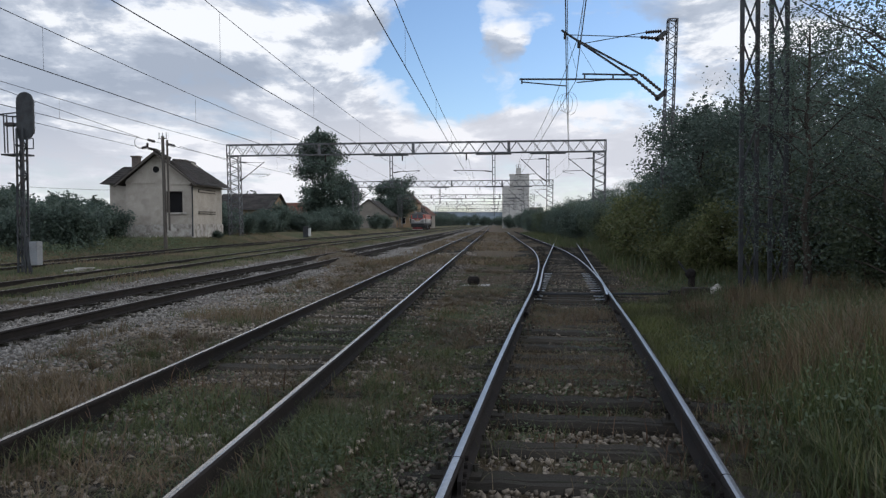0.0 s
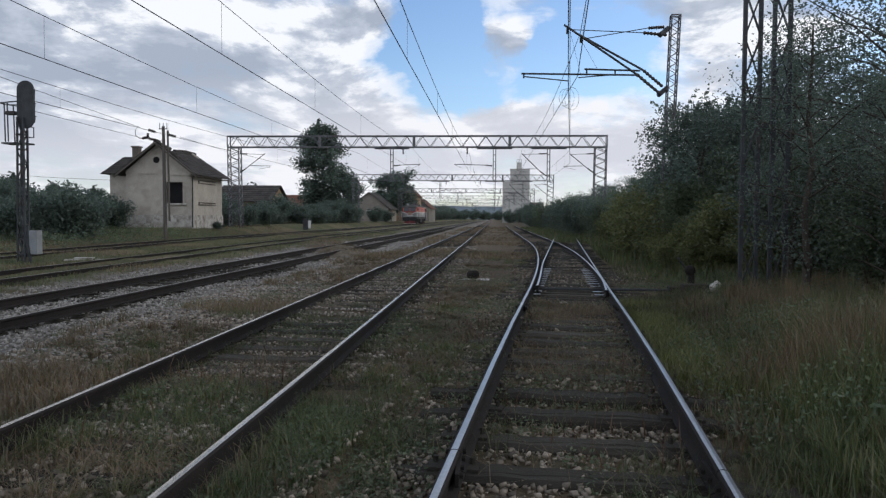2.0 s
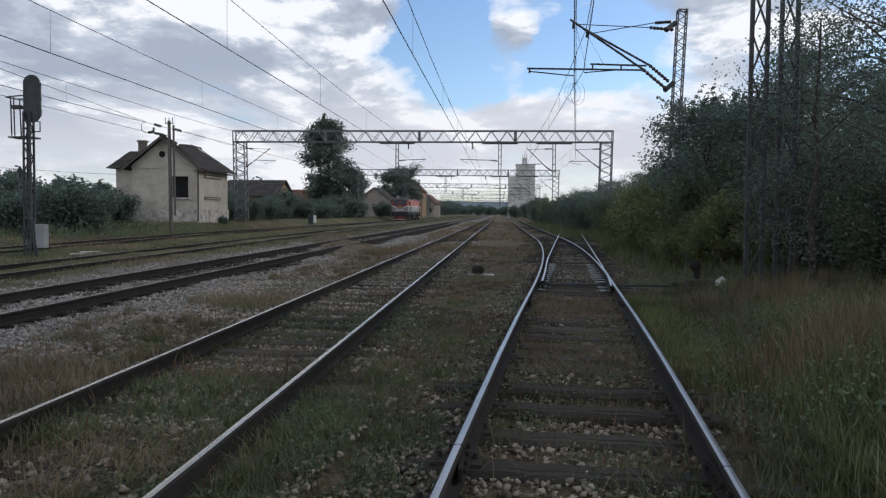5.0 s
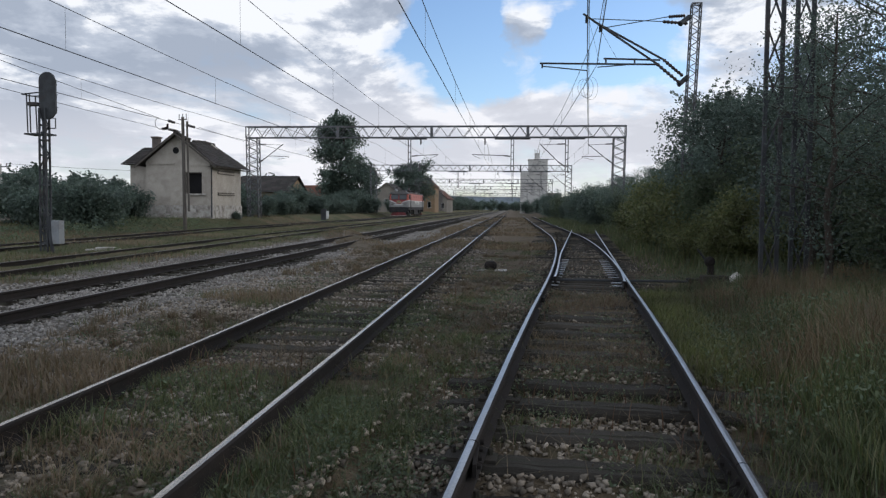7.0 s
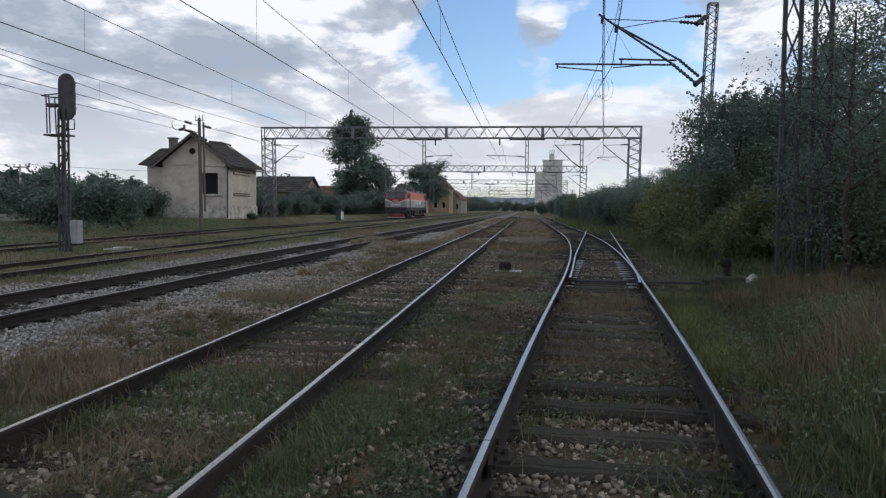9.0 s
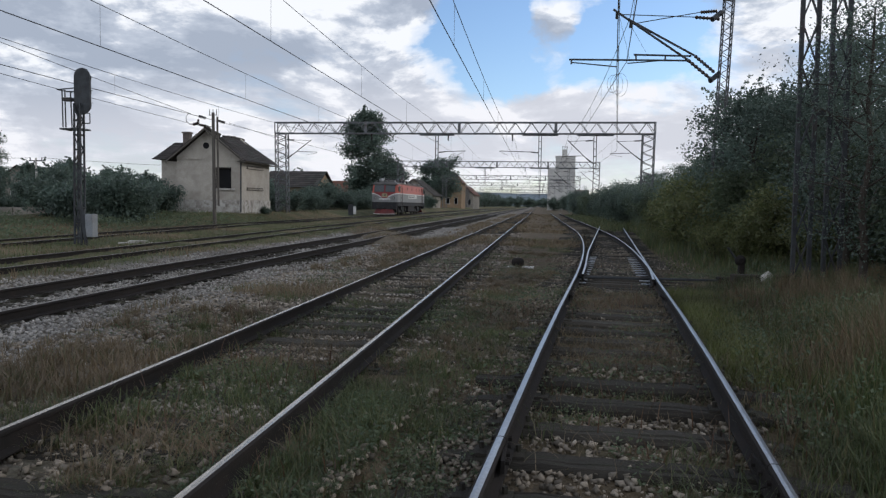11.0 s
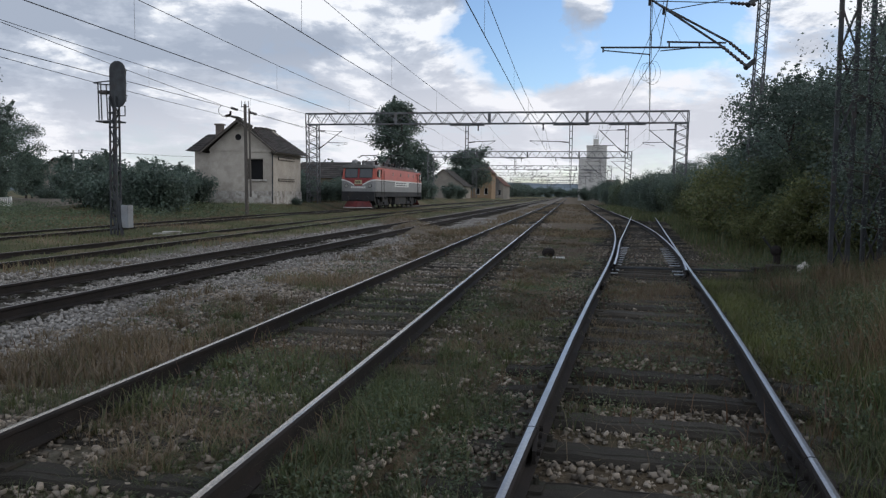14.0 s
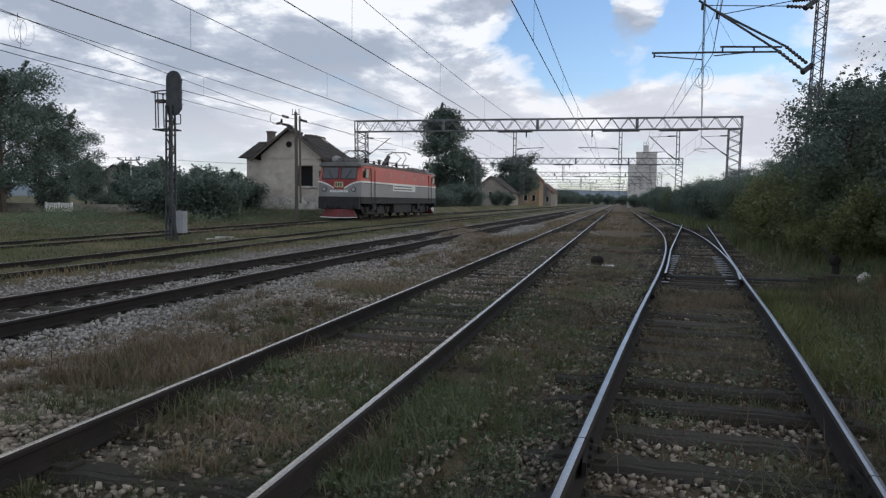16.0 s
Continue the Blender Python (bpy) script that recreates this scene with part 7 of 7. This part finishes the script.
def grow_tufts():
    # brown fuzzy clumps on the ballast shoulder
    x, y, rng = scatter(420, -5.3, -3.25, 4.5, 30, 101, 1.3)
    keep = value_noise(x, y, 0.45, 102) > 0.50
    x, y = x[keep], y[keep]
    tufts("dry_grass", "fuzzy brown grass clumps on the ballast shoulder", GRASS_DRY, x, y, rng.uniform(0.10, 0.24, len(x)), rng.uniform(0.08, 0.26, len(x)), 90, 1, 0.003)
    # a brown mat between the main line and the siding
    x, y, rng = scatter(700, -1.5, 1.6, 7.0, 26, 103, 1.2)
    mid = (MAIN_X + 1.3 + straight_x(y) - 1.3) / 2
    keep = (np.abs(x - mid) < 0.42 + 0.03 * (y - 7)) & (value_noise(x, y, 0.5, 104) > 0.30)
    x, y = x[keep], y[keep]
    tufts("dry_grass", "withered brown mat between main line and siding", GRASS_DRY, x, y, rng.uniform(0.12, 0.26, len(x)), rng.uniform(0.05, 0.15, len(x)), 100, 2, 0.003)
    # green clumps along the rails and between the tracks close by
    x, y, rng = scatter(900, -4.2, 0.2, 2.3, 10, 105, 1.3)
    rails = np.minimum(np.abs(x - MAIN_X - 0.75), np.abs(x - MAIN_X + 0.75))
    patch = value_noise(x, y, 0.8, 106)
    keep = ((rails < 0.24) & (patch > 0.28)) | (patch > 0.64)
    keep &= x < straight_x(y) - 1.25
    x, y, rails = x[keep], y[keep], rails[keep]
    tufts("grass", "fine green clumps along the main line's rails", GRASS_GREEN, x, y, rng.uniform(0.07, 0.18, len(x)), rng.uniform(0.06, 0.19, len(x)), 80, 3, 0.0022)
    x, y, rng = scatter(260, -4.4, -1.0, 2.1, 4.6, 112)
    keep = value_noise(x, y, 1.0, 113) > 0.36
    x, y = x[keep], y[keep]
    tufts("grass", "low dark green clumps in the main line's bed", GRASS_GREEN, x, y, rng.uniform(0.08, 0.18, len(x)), rng.uniform(0.05, 0.13, len(x)), 80, 7, 0.002)
    # a taller bush of grass between the tracks
    x, y, rng = scatter(22, -1.5, -0.75, 3.4, 5.6, 107)
    tufts("grass", "taller green grass bush between the tracks", GRASS_GREEN, x, y, rng.uniform(0.10, 0.20, len(x)), rng.uniform(0.10, 0.24, len(x)), 90, 4, 0.0020)
    # brown and green wisps in the siding's bed
    x, y, rng = scatter(420, -0.9, 2.6, 3.0, 14, 108, 1.2)
    keep = (np.abs(x - straight_x(y)) < 0.66) & (value_noise(x, y, 0.7, 109) > 0.40)
    x, y = x[keep], y[keep]
    pale = rng.random(len(x)) < 0.7
    for mat, pick, label in ((GRASS_DRY, pale, "straw-brown wisps between the siding's rails"), (GRASS_GREEN, ~pale, "thin green wisps between the siding's rails")):
        tufts("dry_grass" if mat is GRASS_DRY else "grass", label, mat, x[pick], y[pick], rng.uniform(0.10, 0.24, pick.sum()), rng.uniform(0.05, 0.14, pick.sum()), 60, 5, 0.0022)
    # soft clumps closing the tall verge
    x, y, rng = scatter(1500, 1.6, 8.5, 2.2, 15, 110, 1.3)
    off = x - straight_x(y) - 1.0
    keep = off > 0
    x, y, off = x[keep], y[keep], off[keep]
    brown = value_noise(x, y, 0.6, 111) > 0.60
    for mat, pick, label in ((GRASS_DRY, brown, "brown seeding clumps in the verge"), (GRASS_GREEN, ~brown, "soft green clumps in the verge")):
        tufts("dry_grass" if mat is GRASS_DRY else "grass", label, mat, x[pick], y[pick], rng.uniform(0.12, 0.28, pick.sum()), 0.12 + 0.5 * smooth_step(off[pick], 0.1, 1.6) * rng.uniform(0.5, 1.1, pick.sum()), 90, 6, 0.0028)


def grow_grass():
    # tall weeds and grass along the siding
    x, y, rng = scatter(140000, 1.0, 12.0, 2.0, 24, 51, 1.5)
    off = x - straight_x(y) - 0.84
    keep = (off > 0.0) & (rng.random(len(x)) < smooth_step(off, -0.1, 0.25)) & ~((y > 13.6) & (off < 2.6) & (rng.random(len(x)) < np.where(off < 1.0, 1.0, 0.8)))
    x, y, off = x[keep], y[keep], off[keep]
    tall = 0.10 + 0.55 * smooth_step(off, 0.1, 1.9) * (0.45 + 0.9 * value_noise(x, y, 0.8, 22)) * (1 - 0.55 * smooth_step(y, 7.5, 12))
    trodden = (y > 13.6) & (off < 2.6)
    h = tall * rng.uniform(0.5, 1.3, len(x)) * np.where(trodden, 0.35, 1.0)
    dry = value_noise(x, y, 0.7, 23) + 0.3 * rng.random(len(x)) > np.where(trodden, 0.5, 0.80)
    blades("grass", "tall unmown green grass and weeds beside the siding", GRASS_GREEN, x[~dry], y[~dry], h[~dry], 1, 0.0042, 0.5)
    blades("dry_grass", "tall dry seeding grass beside the siding", GRASS_DRY, x[dry], y[dry], h[dry] * 1.1, 2, 0.0036, 0.5)
    # short pale grass beside the rail
    x, y, rng = scatter(42000, 1.6, 4.6, 6.5, 14.5, 67)
    off = x - straight_x(y) - 0.80
    keep = (off > 0.05) & (rng.random(len(x)) < 1 - smooth_step(off + 0.8 * value_noise(x, y, 0.9, 93), 1.2, 2.0)) & (rng.random(len(x)) < 1 - smooth_step(y, 12.5, 14.5))
    x, y = x[keep], y[keep]
    blades("grass", "short pale green grass beside the siding's rail", GRASS_LAWN, x, y, rng.uniform(0.06, 0.20, len(x)), 15, 0.0035, 0.7)
    # russet seed heads in the tall grass
    x, y, rng = scatter(9000, 1.8, 9.0, 2.2, 15, 68, 1.4)
    off = x - straight_x(y) - 1.1
    keep = (off > 0.7) & (value_noise(x, y, 0.5, 94) > 0.45)
    x, y = x[keep], y[keep]
    blades("weed_stems", "russet seeding stems in the tall grass", GRASS_RED, x, y, rng.uniform(0.18, 0.5, len(x)), 16, 0.003, 0.6)
    # rank weeds between the far left track and the road
    x, y, rng = scatter(46000, -44, -18.6, 24, 50, 69)
    keep = (value_noise(x, y, 0.22, 95) * 0.7 + value_noise(x, y, 0.9, 96) * 0.3 > 0.46) & (x > -31.0 - 0.55 * (y - 30))
    x, y = x[keep], y[keep]
    z = ground_z(x, y) + rng.random(len(x)) ** 1.3 * (0.15 + 0.75 * value_noise(x, y, 0.5, 97))
    v, f = leaf_quads(np.stack([x, y, z], 1), 0.055, rng, 0.45)
    tagged(new("weed", array_mesh("weed", v, f, LEAF_BUSH)), "rank green weeds between the far track and the road", "weeds", kind="stuff")
    # weed leaves in the tall grass
    x, y, rng = scatter(90000, 1.4, 11.0, 2.0, 18, 57, 1.5)
    off = x - straight_x(y) - 1.05
    keep = (off > 0) & (value_noise(x, y, 0.9, 25) > 0.36)
    x, y, off = x[keep], y[keep], off[keep]
    z = ground_z(x, y) + rng.uniform(0.03, 1.0, len(x)) * (0.12 + 0.6 * smooth_step(off, 0, 1.8)) * (1 - 0.5 * smooth_step(y, 7.5, 12))
    v, f = leaf_quads(np.stack([x, y, z], 1), 0.021, rng, 0.5)
    tagged(new("weed", array_mesh("weed", v, f, LEAF_BUSH)), "leafy olive weeds growing through the tall grass", "weeds", kind="stuff")
    # low patches between the rails
    x, y, rng = scatter(340000, -5.6, 3.4, 2.0, 34, 52, 1.8)
    n1, n2 = value_noise(x, y, 0.55, 31), value_noise(x, y, 2.2, 32)
    open_bed = (np.abs(x - straight_x(y)) < 0.70) & (y > 6.9) & (y < 13.6)
    sunk = (np.abs(x - straight_x(y)) < 1.2) & (y < 6.9) & (rng.random(len(x)) < 0.6)
    shoulder = (x < -3.3) & (n2 < 0.72)
    bare = ((np.abs(x - straight_x(y)) < 1.3) & (y > 13.6)) | ((np.abs(x - MAIN_X) < 1.3) & (y > 11) & (n2 < 0.66)) | ((x > -1.2) & (y > 13) & (n2 < 0.55))
    green = (n1 * 0.65 + n2 * 0.35 > 0.505 + 0.06 * smooth_step(y, 5, 8)) & ~bare & ~sunk & ~open_bed & ~shoulder & clear_of_rails(x, y) & (x < straight_x(y) + 1.3)
    hg = (0.035 + 0.14 * rng.random(len(x)) ** 2 * (n2 + 0.3)) * (1 + 0.5 * (1 - smooth_step(y, 4, 7)))
    blades("grass", "low green grass patches between the rails", GRASS_GREEN, x[green], y[green], hg[green] * 0.9, 3, 0.0027, 1.0)
    n3, n4 = value_noise(x, y, 0.42, 35), value_noise(x, y, 1.7, 36)
    dry = ((n3 * 0.65 + n4 * 0.35 > 0.53 - 0.06 * smooth_step(y, 5, 8)) | (open_bed & (n4 > 0.30))) & ~green & ~shoulder & ~bare & ~sunk & clear_of_rails(x, y) & (x < straight_x(y) + 1.3) & (rng.random(len(x)) < 0.8)
    blades("dry_grass", "low brown withered grass between the rails", GRASS_DRY, x[dry], y[dry], hg[dry], 4, 0.0027, 1.3)
    # small leafy weeds hugging the stones
    x, y, rng = scatter(76000, -5.2, 2.4, 1.9, 20, 60, 1.9)
    clump = value_noise(x, y, 0.75, 71) * 0.6 + value_noise(x, y, 3.2, 72) * 0.4
    keep = (clump > 0.44 + 0.06 * smooth_step(y, 5, 9)) & clear_of_rails(x, y, 0.08) & (x < straight_x(y) + 0.9) & ~((np.abs(x - straight_x(y)) < 0.70) & (y > 6.9) & (y < 13.6) & (clump < 0.62)) & ~((np.abs(x - straight_x(y)) < 1.2) & (y < 6.9) & (clump < 0.55))
    x, y, clump = x[keep], y[keep], clump[keep]
    z = ground_z(x, y) + rng.random(len(x)) ** 1.5 * (0.03 + 0.45 * np.clip(clump - 0.5, 0, 0.3))
    v, f = leaf_quads(np.stack([x, y, z], 1), 0.017, rng, 0.45)
    tagged(new("weed", array_mesh("weed", v, f, LEAF_BUSH)), "small leafy weeds growing among the stones", "weeds", kind="stuff")
    # thick weeds between the main line and the siding close by
    x, y, rng = scatter(15000, -1.85, -0.35, 2.2, 5.6, 66)
    keep = (value_noise(x, y, 1.3, 91) > 0.40) & clear_of_rails(x, y, 0.10)
    x, y = x[keep], y[keep]
    z = ground_z(x, y) + rng.random(len(x)) ** 1.4 * 0.11 * (0.3 + value_noise(x, y, 2.6, 92))
    v, f = leaf_quads(np.stack([x, y, z], 1), 0.015, rng, 0.4)
    tagged(new("weed", array_mesh("weed", v, f, LEAF_BUSH)), "thick leafy green weeds between main line and siding", "weeds", kind="stuff")
    blades("grass", "thin green grass among the leafy weeds", GRASS_GREEN, x[::4], y[::4], rng.uniform(0.05, 0.17, len(x[::4])), 14, 0.003, 0.8)
    # brown weed tufts on the ballast shoulder
    x, y, rng = scatter(26000, -5.4, -3.3, 5, 30, 53, 1.3)
    keep = value_noise(x, y, 0.5, 41) + 0.3 * value_noise(x, y, 1.6, 42) > 0.82
    x, y = x[keep], y[keep]
    blades("dry_grass", "brown weed tufts on the ballast shoulder", GRASS_DRY, x, y, rng.uniform(0.06, 0.26, len(x)), 5, 0.005, 0.6)
    x, y, rng = scatter(9000, -10.5, -5.0, 24, 46, 63)
    keep = (np.abs(y - 33.6 + 3.2 * (x + 7.05)) < 4.4) & (value_noise(x, y, 0.7, 45) > 0.42)
    x, y = x[keep], y[keep]
    blades("dry_grass", "brown trodden grass on the path over the track", GRASS_DRY, x, y, rng.uniform(0.04, 0.2, len(x)), 17, 0.008, 0.9)
    x, y, rng = scatter(5200, -5.4, 3.0, 2.2, 22, 58, 1.3)
    keep = (value_noise(x, y, 0.8, 44) > 0.62) & clear_of_rails(x, y)
    blades("weed_stems", "russet weed stems on the stones", GRASS_RED, x[keep], y[keep], rng.uniform(0.08, 0.3, keep.sum()), 6, 0.004, 0.7)
    # the verge and the track beds go on behind the camera
    x, y, rng = scatter(42000, -9.0, 10.0, -7.0, 2.1, 61)
    off = x - straight_x(y) - 0.84
    keep = ((off > 0) | (value_noise(x, y, 0.6, 81) > 0.55)) & clear_of_rails(x, y)
    x, y, off = x[keep], y[keep], off[keep]
    blades("grass", "grass round and behind the camera's place", GRASS_GREEN, x, y, rng.uniform(0.04, 0.14, len(x)) + 0.35 * smooth_step(off, 0.1, 2.0) * rng.random(len(x)), 11, 0.005, 0.6)
    # dry stalks lying across the sleepers close by
    x, y, rng = scatter(900, -1.2, 1.9, 2.4, 6.5, 62)
    keep = (value_noise(x, y, 1.4, 83) > 0.5) & clear_of_rails(x, y)
    x, y = x[keep], y[keep]
    blades("dry_stalks", "dead stalks lying over the rotten sleepers", GRASS_DRY, x, y, rng.uniform(0.05, 0.16, len(x)), 12, 0.003, 2.2)
    # meadow on the left and far verges
    x, y, rng = scatter(110000, -34, -9.0, 9, 75, 54, 1.5)
    keep = (np.abs(x - SECOND_X) > 2.3) & (np.abs(np.abs(x - third_x(y)) - 0.75) > 0.06) & (np.abs(np.abs(x - fourth_x(y)) - 0.75) > 0.06)
    near_track = (np.abs(x - third_x(y)) < 0.85) | (np.abs(x - fourth_x(y)) < 0.85)
    x, y, near_track = x[keep], y[keep], near_track[keep]
    n1 = value_noise(x, y, 0.25, 51)
    h = (0.06 + 0.16 * rng.random(len(x)) * (0.5 + n1)) * np.where(near_track, 0.55, 1.0) * (1 + 0.3 * smooth_step(-x, 19, 24))
    dry = n1 + 0.35 * rng.random(len(x)) > 0.72
    blades("grass", "green meadow grass between the left tracks", GRASS_GREEN, x[~dry], y[~dry], h[~dry] * 0.8, 7, 0.007, 0.8)
    blades("dry_grass", "brown meadow grass between the left tracks", GRASS_DRY, x[dry], y[dry], h[dry] * 0.8, 8, 0.007, 0.8)
    x, y, rng = scatter(30000, -5.0, 2.2, 28, 130, 59, 1.5)
    keep = (value_noise(x, y, 0.35, 61) + 0.4 * value_noise(x, y, 1.3, 62) > 0.66) & clear_of_rails(x, y, 0.1)
    x, y = x[keep], y[keep]
    blades("dry_grass", "withered grass along the far main line", GRASS_DRY, x, y, rng.uniform(0.05, 0.2, len(x)), 10, 0.014, 0.8)
    x, y, rng = scatter(26000, 2.0, 9.5, 18, 110, 55, 1.4)
    keep = (np.abs(x - turnout_x(y)) > 0.95) & (x > turnout_x(y) - 0.2) & ((x > straight_x(y) + 1.3) | (y > 46))
    x, y = x[keep], y[keep]
    blades("grass", "rough grass verge below the shrubs", GRASS_GREEN, x, y, rng.uniform(0.12, 0.55, len(x)) * (0.22 + 0.78 * smooth_step(x - turnout_x(y) + 0.12 * (y - 18), 2.0, 3.4)), 9, 0.012)


grow_grass()
grow_tufts()


def motions():
    """The locomotive rolls towards the camera at a steady pace; its wheels turn with it."""
    rows = []
    for i in range(17):
        y = LOCO_Y16 + LOCO_V * (16 - i)
        xa, xb = float(fourth_x(y + 4.2)), float(fourth_x(y + 15.3))
        slope = (xb - xa) / 11.1
        rows.append((i, pose(xa - 4.2 * slope, y, 0.17, 0, 0, -math.degrees(math.atan(slope)))))
    walk(loco, rows)
    step = 0.1
    for w, x, y in loco_wheels:
        walk(w, [(k * step, pose(x, y, WHEEL_R, math.degrees(LOCO_V * k * step / WHEEL_R) % 360)) for k in range(161)])


motions()
